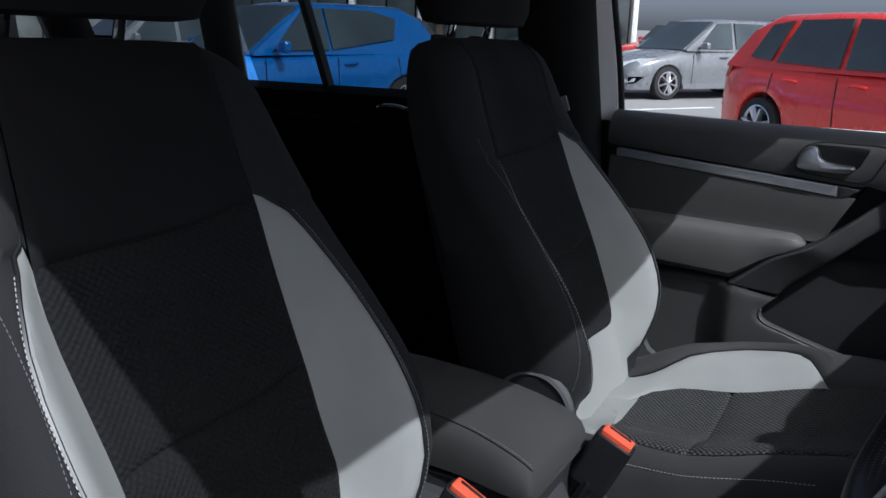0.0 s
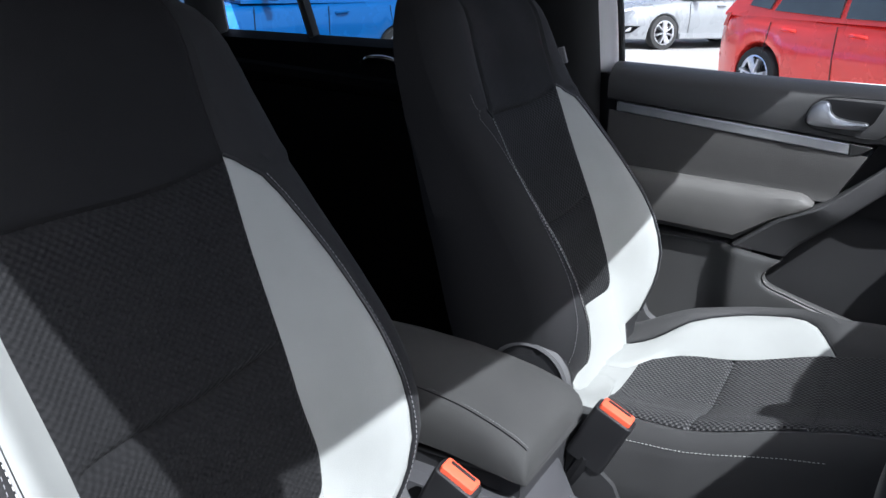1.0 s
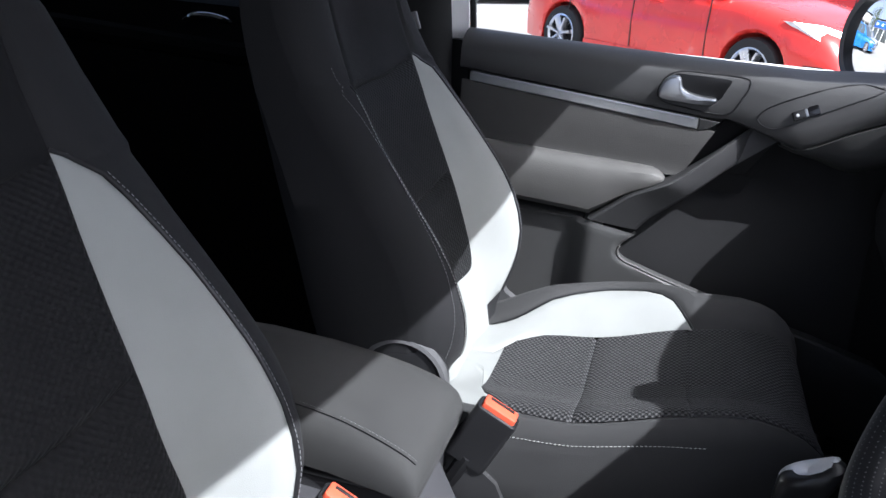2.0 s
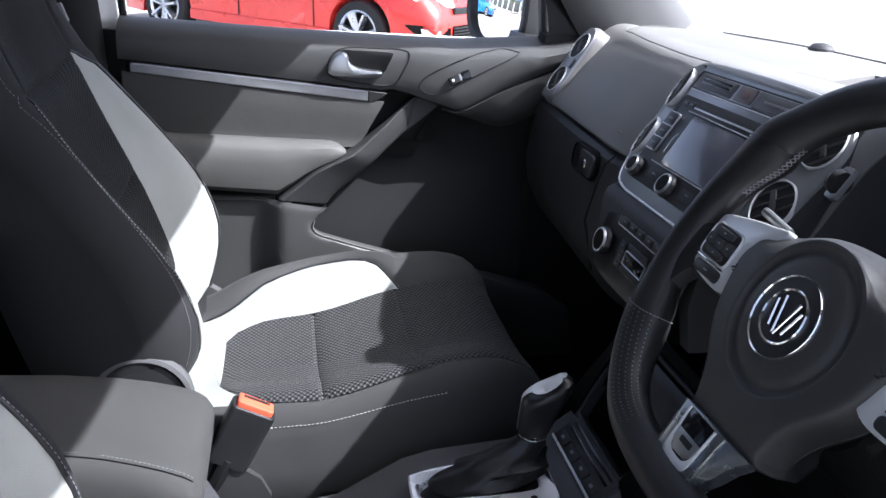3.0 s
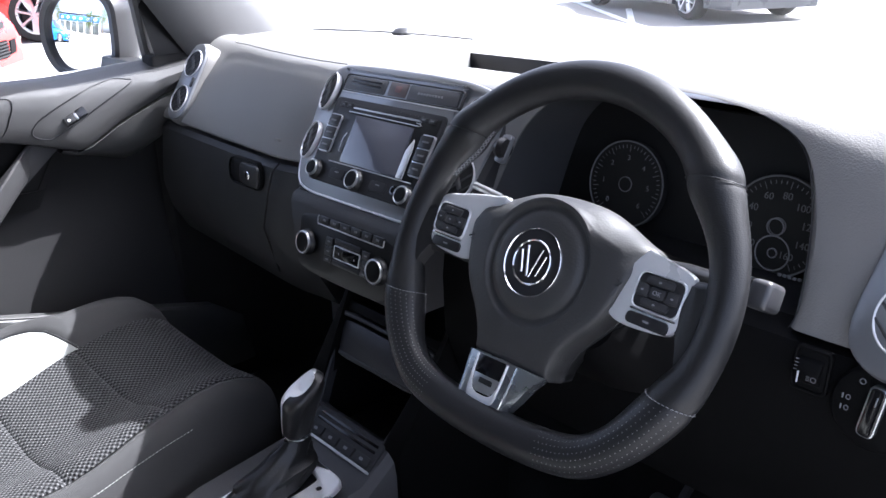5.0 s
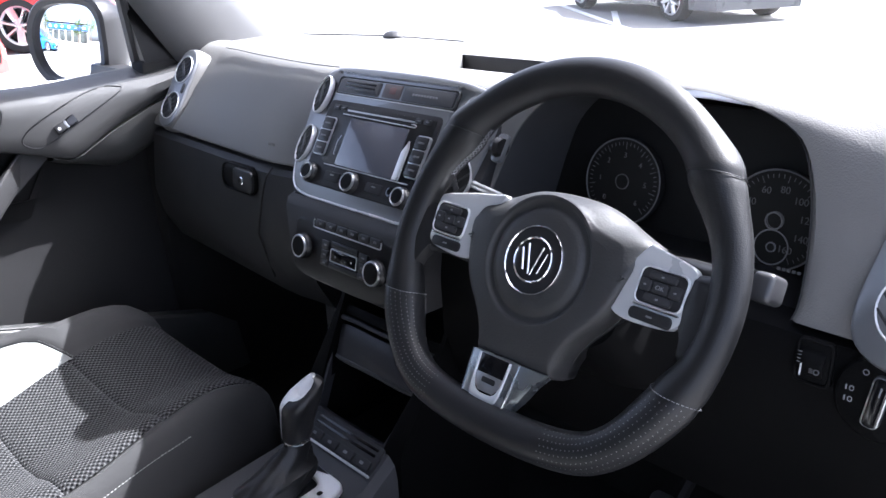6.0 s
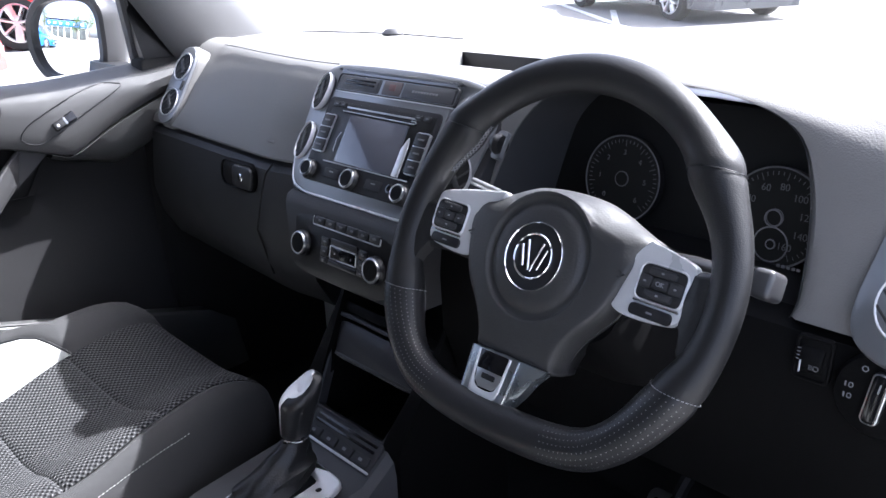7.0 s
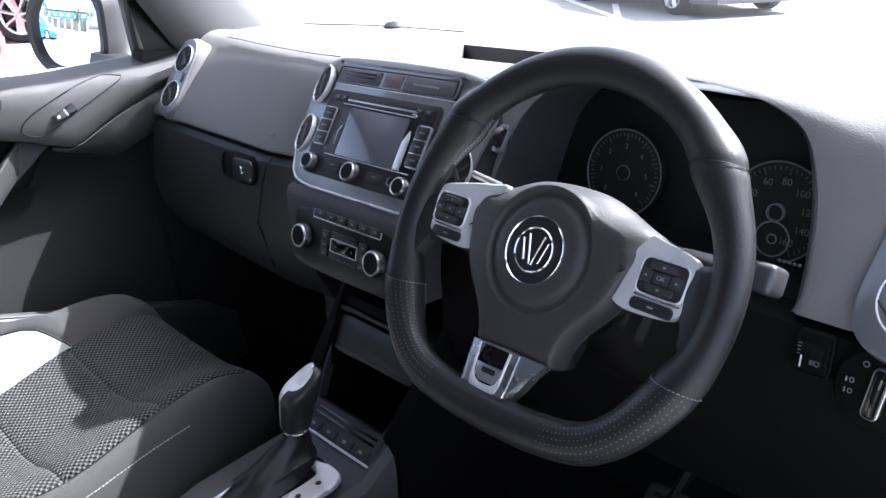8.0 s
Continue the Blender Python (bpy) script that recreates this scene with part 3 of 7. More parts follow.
def cushion_row(y, s):
    """Points across one half of the cushion: centre, insert, bolster; the inboard insert (s > 0) is short."""
    c = flow(C_C if s < 0 else C_IN, y)
    a, b = (flow(A_C, y), flow(B_C, y)) if s < 0 else (flow(A_IN, y), flow(B_IN, y))
    seam = groove(y - 0.184, 0.004, 0.005) + groove(y - 0.324, 0.004, 0.004)
    centre = [(x, cushion_z(x, y, s) + seam + groove(a - x, 0.0045, 0.0045 if s < 0 else 0.002)) for x in [a * k for k in (0, 0.25, 0.5, 0.75, 0.9, 0.965, 1.0)]]
    ins = [a + (b - a) * k for k in (0, 0.05, 0.12, 0.3, 0.5, 0.7, 0.88, 0.95, 1.0)]
    ins = [(x, cushion_z(x, y, s) + groove(x - a, 0.0045, 0.0045 if s < 0 else 0.002) + groove(b - x, 0.004, 0.003)) for x in ins]
    zb = ins[-1][1]
    d = c - b
    bol = [(b, zb)]
    for k in (0.05, 0.12, 0.3, 0.5, 0.7, 0.84, 0.93, 0.98, 1.0):
        x = b + d * k
        z = cushion_z(x, y, s) + (0.012 * math.sin(math.pi * min(1, k * 1.3)) if s < 0 else 0) - 0.05 * (1 - math.sqrt(max(0, 1 - k * k))) + groove(x - b, 0.004, 0.003)
        bol.append((x, z))
    ze = bol[-1][1]
    bol += [(c + 0.004, ze - 0.03), (c + 0.002, ze - 0.08), (c - 0.012, min(ze - 0.10, 0.545))]
    return [[(CX + s * x, y, z) for x, z in pts] for pts in (centre, ins, bol)]


def outer_seam(bol):
    """The point of the bolster's section a thumb's width inside its outer edge."""
    x = abs(bol[-1][0] - CX) - 0.030
    xs = [abs(p[0] - CX) for p in bol]
    return Vector((CX + math.copysign(x, bol[-1][0] - CX), np.interp(x, xs, [p[1] for p in bol]) + 0.0014, bol[0][2]))


def front_seat():
    seat = thing("front_seat", (CX, 0.0, 0.42), "black cloth front seat with light grey side inserts", "car seat", "front seats")
    # backrest
    rows = {s: [half_row(z, s) for z in ROWS_B] for s in (-1, 1)}
    i1, i2, i3 = ROWS_B.index(0.745), ROWS_B.index(0.899), ROWS_B.index(1.075)

    def centre_rows(k0, k1):
        return [rows[-1][k][0][::-1] + rows[1][k][0][1:] for k in range(k0, k1 + 1)]

    part("backrest_foot", grid(centre_rows(0, i1)), M_LIGHT, seat, "light grey strip at the foot of the backrest")
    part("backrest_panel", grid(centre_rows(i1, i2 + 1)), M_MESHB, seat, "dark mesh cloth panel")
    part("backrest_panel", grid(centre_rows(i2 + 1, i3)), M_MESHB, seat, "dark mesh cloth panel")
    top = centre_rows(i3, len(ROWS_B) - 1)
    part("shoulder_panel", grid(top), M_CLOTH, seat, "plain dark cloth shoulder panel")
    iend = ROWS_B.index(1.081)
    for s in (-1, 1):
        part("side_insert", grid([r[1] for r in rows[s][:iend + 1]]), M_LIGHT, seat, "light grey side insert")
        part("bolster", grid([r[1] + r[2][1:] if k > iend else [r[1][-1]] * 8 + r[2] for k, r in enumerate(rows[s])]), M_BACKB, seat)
        line = [Vector(r[2][1]) + Vector((0, 0.0016, 0)) for r in rows[s][4:iend - 2]]
        part("stitching", stitches(smooth_line(line, 2)), M_THREAD if s > 0 else M_DIMMARK, seat, "pale thread seam")
        line = [outer_seam(r[2]) for r in rows[s][4:iend + 2]]
        if s > 0:
            part("stitching", stitches(smooth_line(line, 2), 0.0052, 0.0030, 0.00035), M_DIMMARK, seat, "pale thread seam")
        part("piping", tube([Vector(r[2][0]) + Vector((0, 0.002, 0)) for r in rows[s][3:iend + 1]], 0.0022, 6), M_BLACK, seat)
    shell = [rows[-1][k][3] + rows[1][k][3][::-1][1:] for k in range(len(ROWS_B))]
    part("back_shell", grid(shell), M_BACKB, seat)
    loop = rows[-1][-1][0][::-1] + rows[1][-1][0][1:] + rows[1][-1][1][1:] + rows[1][-1][2][1:] + rows[1][-1][3][1:] + rows[-1][-1][3][::-1][1:] + rows[-1][-1][2][::-1][1:] + rows[-1][-1][1][::-1][1:-1]
    mid = [tuple(Vector(p).lerp(Vector((CX, spine(1.217) - 0.01, 1.239)), 0.7)) for p in loop]
    part("top_cap", loft([loop, mid]), M_CLOTH, seat)
    # headrest on two posts
    part("headrest", loft([[(CX + x * w * 1.20, -0.280 + y * d, z) for x, y in rounded(2, 2, 0.75, 5)] for z, w, d in ((1.258, 0.10, 0.028), (1.262, 0.125, 0.042), (1.285, 0.135, 0.05), (1.36, 0.138, 0.05), (1.42, 0.125, 0.045), (1.45, 0.105, 0.035), (1.457, 0.085, 0.022))]), M_CLOTH, seat)
    for s in (-1, 1):
        part("headrest_post", tube([(CX + s * 0.065, -0.315, 1.17), (CX + s * 0.065, -0.285, 1.275)], 0.0065, 10), M_CHROME, seat, "chrome headrest post")
        part("post_collar", revolve([(0.013, 0), (0.013, 0.006), (0.010, 0.009)], (CX + s * 0.065, -0.316, 1.233), Matrix.Identity(3), 14), M_BLACK, seat)
    # cushion
    crow = {s: [cushion_row(y, s) for y, _ in ROWS_C] for s in (-1, 1)}
    ys = [y for y, _ in ROWS_C]
    j0, j1, j2 = ys.index(0.045), ys.index(0.184), ys.index(0.324)

    def cc(k0, k1):
        return [crow[-1][k][0][::-1] + crow[1][k][0][1:] for k in range(k0, k1 + 1)]

    part("cushion_rear_strip", grid(cc(0, j0)), M_LIGHT, seat, "light grey strip at the back of the cushion")
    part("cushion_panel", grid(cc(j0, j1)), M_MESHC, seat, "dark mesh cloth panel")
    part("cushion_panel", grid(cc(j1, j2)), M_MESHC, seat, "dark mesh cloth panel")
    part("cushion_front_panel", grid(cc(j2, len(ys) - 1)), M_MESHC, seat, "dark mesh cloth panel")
    jend = ys.index(0.330)
    for s in (-1, 1):
        part("side_insert", grid([r[1] for r in crow[s][:jend + 1]]), M_LIGHT, seat, "light grey side insert")
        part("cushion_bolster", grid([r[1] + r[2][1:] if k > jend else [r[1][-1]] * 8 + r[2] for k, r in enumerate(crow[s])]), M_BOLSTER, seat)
        if s < 0:
            part("piping", tube([Vector(r[2][0]) + Vector((0, 0, 0.002)) for r in crow[s][2:jend + 1]], 0.002, 6), M_BLACK, seat)
        if s > 0:
            line = [Vector(r[2][6]).lerp(Vector(r[2][8]), ease((y - 0.12) / 0.34)) + Vector((0.0010, 0, 0.0010)) for y, r in zip(ys[5:-8], crow[s][5:-8])]
            part("stitching", stitches(smooth_line(line, 2)), M_THREAD, seat, "pale thread seam")
    last = crow[-1][-1][2][::-1] + crow[-1][-1][1][::-1][1:] + crow[-1][-1][0][::-1][1:] + crow[1][-1][0][1:] + crow[1][-1][1][1:] + crow[1][-1][2][1:]
    under = [(p[0], p[1] - 0.012, min(p[2], 0.60)) for p in last]
    under2 = [(p[0], p[1] - 0.05, 0.545) for p in last]
    part("cushion_front", grid([last, under, under2]), M_BOLSTER, seat)
    part("hinge_fin", loft([[(CX - x, y, z) for y, z in ((-0.060, 0.600), (0.030, 0.640), (0.040, 0.650), (0.030, 0.658), (0.008, 0.672), (-0.008, 0.700), (-0.022, 0.750), (-0.045, 0.750))] for x in (0.205, 0.208, 0.222, 0.225)]), M_PILLAR, seat, "grey plastic hinge trim")
    part("buckle_trim", loft([[(CX + 0.262 + dx, y, z) for y, z in ((0.045, 0.555), (0.050, 0.615), (0.062, 0.632), (0.080, 0.630), (0.105, 0.612), (0.118, 0.585), (0.118, 0.555))] for dx in (-0.016, -0.012, 0.008, 0.012)]), M_GRAB, seat, "grey plastic cover beside the buckle")
    part("seat_base", box((CX, 0.20, 0.50), (0.44, 0.48, 0.16), 0.02), M_BLACK, seat)
    part("hinge_cover", revolve([(0.058, 0.0), (0.058, 0.012), (0.050, 0.022), (0.030, 0.026)], (CX + 0.226, -0.035, 0.715), frame_of((1, 0, 0)), 28), M_BLACK, seat, "round plastic hinge cover")
    part("hinge_rim", revolve([(0.052, 0.020), (0.055, 0.026), (0.060, 0.024), (0.061, 0.012)], (CX + 0.226, -0.035, 0.715), frame_of((1, 0, 0)), 32, True), M_PILLAR, seat, "raised grey rim")
    for s in (-1, 1):
        part("side_valance", loft([[(CX + s * 0.250 + dx, y, z) for y, z in ((-0.08, 0.55), (-0.09, 0.62), (0.02, 0.64), (0.15, 0.58), (0.42, 0.56), (0.43, 0.46), (-0.05, 0.45))] for dx in (-0.012, 0.012)]), M_BLACK, seat)
        part("rail", box((CX + s * 0.19, 0.15, 0.43), (0.045, 0.62, 0.05), 0.006), M_BLACK, seat)
    return seat


def belt_buckle(at):
    x, y, z = at
    b = thing("seat_belt_buckle", (x, y - 0.03, z - 0.10), "black seat belt buckle with an orange press button", "buckle", "seat belt buckles")
    ax = Vector((0.05, 0.42, 0.9)).normalized()
    turn = frame_of(ax, (1, 0, 0))
    part("buckle_body", slab(rounded(0.030, 0.056, 0.007), Vector(at) - ax * 0.004, turn, 0.085, 0.003), M_BLACK, b)
    part("press_button", slab(rounded(0.022, 0.046, 0.004), Vector(at) + ax * 0.003, turn, 0.012, 0.002), M_ORANGE, b, "orange press button")
    part("slot", slab(rounded(0.004, 0.034, 0.0015), Vector(at) + turn @ Vector((-0.005, 0.0, 0.0042)), turn, 0.003, 0.0004), M_BLACK, b)
    part("stalk", tube([Vector(at) - ax * 0.08, Vector(at) - ax * 0.13, Vector(at) - ax * 0.17 + Vector((0, -0.02, 0))], 0.012, 8, flat=1.5), M_BLACK, b)
    return b


passenger_seat = front_seat()
copy_thing(passenger_seat, pose(CX + 0.74, -0.058, 0.404))
part("seat_tag", box((CX - 0.243, -0.205, 1.122), (0.006, 0.012, 0.030), 0.0012, Euler((0.30, 0.12, 0)).to_matrix(), 1), M_DIMMARK, passenger_seat, "small grey woven tag on the seat's side")
belt_buckle((-0.103, 0.100, 0.716))
belt_buckle((0.122, -0.010, 0.708))


# ---- rear bench, in the dark behind ----
def rear_bench():
    b = thing("rear_bench", (0, -1.0, 0.42), "dark cloth rear bench seat in shadow", "car seat")
    part("cushion", loft([[(x, y, z) for y, z in ((-0.72, 0.50), (-0.70, 0.66), (-0.76, 0.70), (-1.05, 0.66), (-1.15, 0.66), (-1.15, 0.48))] for x in (-0.62, -0.60, 0.60, 0.62)]), M_CLOTH, b)
    for x0, x1 in ((-0.62, -0.16), (-0.15, 0.62)):
        part("backrest", loft([[(x, y, z) for y, z in ((-1.06, 0.62), (-1.10, 0.80), (-1.22, 1.10), (-1.26, 1.13), (-1.32, 1.11), (-1.22, 0.60))] for x in (x0, x0 + 0.02, x1 - 0.02, x1)]), M_CLOTH, b)
    return b


rear_bench()


# ---- centre console ----
# The stack's hard plastic, made lighter for the light on the tunnel.
M_CONSOLE = surf("lit_console_plastic", (0.056, 0.056, 0.060), 0.5, grain=(900, 0.3), mottle=(6, 0.12), spec=0.4)
M_LID = surf("satin_lid", (0.030, 0.030, 0.034), 0.42, mottle=(6, 0.08), spec=0.3)
console = thing("centre_console", (0, 0.1, 0.41), "black plastic centre console between the front seats", "console")
body = []
for y, z, w in ((-0.32, 0.66, 0.090), (-0.1, 0.66, 0.088), (0.03, 0.655, 0.086), (0.06, 0.60, 0.084), (0.10, 0.585, 0.084), (0.20, 0.60, 0.088), (0.28, 0.645, 0.092), (0.32, 0.655, 0.094), (0.46, 0.668, 0.098), (0.50, 0.698, 0.100), (0.505, 0.702, 0.100)):
    body.append([(-w, y, 0.42), (-w, y, z - 0.03), (-w + 0.004, y, z - 0.010), (-w + 0.015, y, z), (w - 0.015, y, z), (w - 0.004, y, z - 0.010), (w, y, z - 0.03), (w, y, 0.42)])
part("tunnel", loft(body), M_CONSOLE, console)
# rising cubby below the stack: two cheeks, a back wall, a floor and a sloping lid
def cubby_half(v):
    """Half the width of the cubby's mouth at a height v along its slope: it narrows towards the gear lever."""
    return 0.072 + (v + 0.118) * 0.204


lid_turn = frame_of((0, -0.83, 0.56), (1, 0, 0))
lid_at = Vector((0, 0.571, 0.800))
for s in (-1, 1):
    prof = [(0.503, 0.42, 0.074), (0.503, 0.702, 0.074), (0.512, 0.722, 0.078), (0.585, 0.832, 0.101), (0.62, 0.90, 0.104), (0.70, 0.90, 0.104), (0.70, 0.42, 0.090)]
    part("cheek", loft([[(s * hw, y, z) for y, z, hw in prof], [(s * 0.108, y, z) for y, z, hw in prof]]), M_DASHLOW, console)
part("cubby_floor", box((0, 0.60, 0.64), (0.176, 0.19, 0.02), 0.003), M_BLACK, console)
part("cubby_back", box((0, 0.69, 0.75), (0.196, 0.02, 0.24), 0.003), M_BLACK, console)


def cubby_outline(v0, v1, grow):
    """The mouth's outline from v0 up to v1, widened by grow, with rounded corners."""
    a, b, r = cubby_half(v0) + grow, cubby_half(v1) + grow, 0.009
    return [(p.x, p.y) for p in smooth_loop([(-a + r, v0, 0), (0, v0, 0), (a - r, v0, 0), (a, v0 + r, 0), ((a + b) / 2, (v0 + v1) / 2, 0), (b, v1 - r, 0), (b - r, v1, 0), (0, v1, 0), (-b + r, v1, 0), (-b, v1 - r, 0), (-(a + b) / 2, (v0 + v1) / 2, 0), (-a, v0 + r, 0)], 4)]


part("cubby_lid", slab(cubby_outline(-0.044, 0.005, -0.004), lid_at + lid_turn @ Vector((0, 0, -0.003)), lid_turn, 0.012, 0.0015), M_LID, console, "satin black roll lid")
part("lid_grip", slab(rounded(0.162, 0.004, 0.0015), lid_at + lid_turn @ Vector((0, -0.0405, -0.0015)), lid_turn, 0.006, 0.001), M_BLACK, console)
part("cubby_rim", ring(cubby_outline(-0.120, 0.0165, 0.004), cubby_outline(-0.113, 0.0095, -0.002), lid_at + lid_turn @ Vector((0, 0, 0.002)), lid_turn, 0.016, 0.002), M_LID, console, "satin black frame of the cubby")
part("cubby_brow", slab(rounded(0.206, 0.014, 0.004), lid_at + lid_turn @ Vector((0, 0.0255, -0.002)), lid_turn, 0.012, 0.002), M_DASHLOW, console)
# button strip with a bright lower edge
bt = frame_of((0, -0.62, 0.78), (1, 0, 0))
strip_at = Vector((0.008, 0.488, 0.693))
part("button_strip", slab(rounded(0.142, 0.040, 0.004), strip_at, bt, 0.012, 0.0012), M_STACK, console)
part("strip_edge", slab(rounded(0.142, 0.0035, 0.0015), strip_at + bt @ Vector((0, -0.0195, 0.001)), bt, 0.008, 0.0005), M_SILVER, console, "bright metal edge")
for k in range(4):
    b = part("button", slab(rounded(0.030, 0.013, 0.002), strip_at + bt @ Vector((-0.0505 + 0.0337 * k, -0.009, 0.003)), bt, 0.006, 0.0008), M_STACK, console)
    part("button_mark", slab(rounded(0.007, 0.004, 0.001), strip_at + bt @ Vector((-0.0505 + 0.0337 * k, -0.009, 0.0033)), bt, 0.001, 0.0001), M_DIMMARK, b)
for k in range(2):
    part("slot", slab(rounded(0.125, 0.004, 0.0015), strip_at + bt @ Vector((0, 0.006 + 0.008 * k, 0.0006)), bt, 0.002, 0.0003), M_GLOSS, console)

# gear selector
# Near-white base carries the reflections that brighten the plate.
M_GATE = surf("bright_gate_plate", (0.80, 0.80, 0.81), 0.28, 0.4, mottle=(20, 0.05))
gear = thing("gear_selector", (0.005, 0.37, 0.665), "automatic gear selector with chrome-capped black knob and leather gaiter", "gear lever")
gt = frame_of((0, -0.10, 1.0), (1, 0, 0))
outer = smooth_loop([(0.045, -0.078), (0.051, -0.040), (0.053, 0.040), (0.050, 0.068), (0.038, 0.079), (0.0, 0.081), (-0.034, 0.081), (-0.044, 0.076), (-0.048, 0.060), (-0.047, -0.040), (-0.040, -0.078), (-0.03, -0.085), (0.034, -0.085)], 5)
inner = smooth_loop([(0.010, -0.070), (0.018, 0.0), (0.020, 0.046), (0.012, 0.062), (-0.026, 0.066), (-0.038, 0.056), (-0.041, 0.0), (-0.036, -0.070), (-0.028, -0.077), (0.000, -0.077), (0.005, -0.075), (0.008, -0.073), (0.0095, -0.0715)], 5)
g_at = Vector((0.027, 0.362, 0.676))
part("gate_plate", ring([(p.x, p.y) for p in outer], [(p.x, p.y) for p in inner], g_at, gt, 0.008, 0.002), M_GATE, gear, "satin silver gate plate")
for k in range(4):
    part("gate_mark", slab(rounded(0.007, 0.0075, 0.003), g_at + gt @ Vector((0.035, 0.05 - 0.030 * k, 0.0005)), gt, 0.001, 0.0002), M_BLACK, gear)
M_GAITER = surf("gaiter_leather", (0.008, 0.008, 0.0085), 0.42, grain=(500, 0.35), mottle=(18, 0.2), spec=0.45)
rows = []
knob_foot = Vector((0.014, 0.418, 0.733))
for t, r in ((0, 1.0), (0.08, 1.03), (0.18, 0.95), (0.28, 0.84), (0.38, 0.80), (0.48, 0.68), (0.58, 0.61), (0.68, 0.52), (0.78, 0.47), (0.88, 0.38), (1.0, 0.33)):
    loop = []
    for k in range(56):
        a = 2 * math.pi * k / 56
        p = g_at + gt @ Vector((-0.014 + 0.032 * math.cos(a), 0.002 + 0.066 * math.sin(a), -0.002))
        c0 = (g_at + gt @ Vector((-0.014, 0.002, -0.002))).lerp(knob_foot, t)
        fold = 0.10 * math.sin(t * 17 + math.sin(a * 2 + 0.6) * 2.2) + 0.06 * math.sin(4 * a + t * 11) + 0.04 * math.sin(7 * a - t * 6)
        wr = 1 + fold * math.sin(math.pi * min(1.0, t * 1.15)) ** 0.7
        loop.append(c0 + (p - g_at - gt @ Vector((-0.014, 0.002, -0.002))) * r * wr * (1.0 if t < 0.5 else 1.0 - 0.25 * (t - 0.5)))
    rows.append(loop)
part("gaiter", grid(rows, True), M_GAITER, gear, "creased black leather gaiter")
secs = []
for t, wx, wy, oy in ((0, 0.0120, 0.0150, 0), (0.05, 0.0136, 0.0172, 0), (0.12, 0.0146, 0.0185, 0), (0.30, 0.0160, 0.0205, 0.001), (0.50, 0.0176, 0.0230, 0.003), (0.66, 0.0188, 0.0252, 0.005), (0.78, 0.0194, 0.0264, 0.006), (0.87, 0.0188, 0.0258, 0.008), (0.94, 0.0164, 0.0226, 0.010), (0.98, 0.0122, 0.0174, 0.011), (1.0, 0.0064, 0.0094, 0.011)):
    c0 = knob_foot + Vector((0.008 * t, 0.004 * t + oy, 0.072 * t))
    secs.append([c0 + Vector((x * wx, y * wy, 0.010 * y * t)) for x, y in rounded(2, 2, 0.80, 8)])
knob = part("knob", loft(secs), M_BLACK, gear, "satin black grip")


def round_section(sec, q):
    """A point of a closed section at a fraction q of its way round, a little proud."""
    n = len(sec)
    i = q * n
    p = sec[int(i) % n].lerp(sec[(int(i) + 1) % n], i % 1)
    c0 = sum(sec, Vector()) / n
    return c0 + (p - c0) * 1.03 + Vector((0, -0.0004, 0.0010))


levels = [smooth_line([sec[k] for sec in secs[1:]], 4) for k in range(len(secs[0]))]
count = len(levels[0])
cap = []
for k in range(count):
    t = k / (count - 1)
    half = 0.095 + 0.02 * t + 0.385 * ease((t - 0.80) / 0.19)
    cap.append([round_section([col[k] for col in levels], 0.615 + half * q) for q in np.linspace(-1, 1, 33)])
top_c = sum((col[-1] for col in levels), Vector()) / len(levels) + Vector((0, -0.0004, 0.0016))
cap.append([top_c] * 33)
# Silver paint holds the bright sky reflection that chrome would show here.
part("knob_cap", grid(cap), M_SILVER, knob, "bright chrome cap")
part("knob_button", slab(rounded(0.012, 0.010, 0.004), knob_foot + Vector((0.012, 0.034, 0.066)), frame_of((0.25, 0.8, 0.55)), 0.006, 0.001), M_BLACK, knob)
part("knob_collar", revolve([(0.0150, 0), (0.0162, 0.003), (0.0152, 0.007)], knob_foot + Vector((0, 0, -0.002)), Matrix.Diagonal((0.9, 1.1, 1)), 24), M_CHROME, knob, "chrome collar")

# armrest between the seats
arm = thing("armrest_unit", (-0.03, -0.12, 0.66), "dark grey cloth centre armrest lid", "armrest")
secs, edge = [], []
for y, zt, zb, sx in ((-0.335, 0.725, 0.700, 0.90), (-0.330, 0.748, 0.696, 0.96), (-0.31, 0.760, 0.693, 0.99), (-0.21, 0.763, 0.692, 1.0), (-0.12, 0.760, 0.691, 1.0), (-0.06, 0.754, 0.690, 1.0), (-0.02, 0.747, 0.689, 1.005), (0.01, 0.739, 0.688, 1.01), (0.03, 0.731, 0.686, 1.01), (0.041, 0.723, 0.685, 1.0), (0.047, 0.712, 0.684, 0.985), (0.049, 0.698, 0.684, 0.97)):
    h = zt - zb
    x0, x1 = -0.124, 0.060 + 0.012 * ease((y + 0.10) / 0.14)
    cx0, hw = (x0 + x1) / 2, (x1 - x0) / 2 * sx
    pts = [(-0.97, zb), (-1.0, zb + 0.35 * h), (-0.995, zb + 0.62 * h), (-0.965, zb + 0.84 * h), (-0.90, zt - 0.03 * h), (-0.6, zt + 0.02 * h), (0, zt + 0.05 * h), (0.55, zt + 0.02 * h), (0.80, zt - 0.04 * h), (0.90, zb + 0.84 * h), (0.965, zb + 0.62 * h), (1.0, zb + 0.30 * h), (0.99, zb)]
    secs.append([(cx0 + hw * x, y, z) for x, z in pts])
    if -0.32 < y < 0.045:
        edge.append(Vector((cx0 + hw * 0.82, y, zt - 0.07 * h + 0.0012)))
part("lid", loft(secs), M_ARM, arm, sharp=60)
part("lid_seam", tube(smooth_line(edge, 3), 0.0008, 6), M_CLOTH, arm)
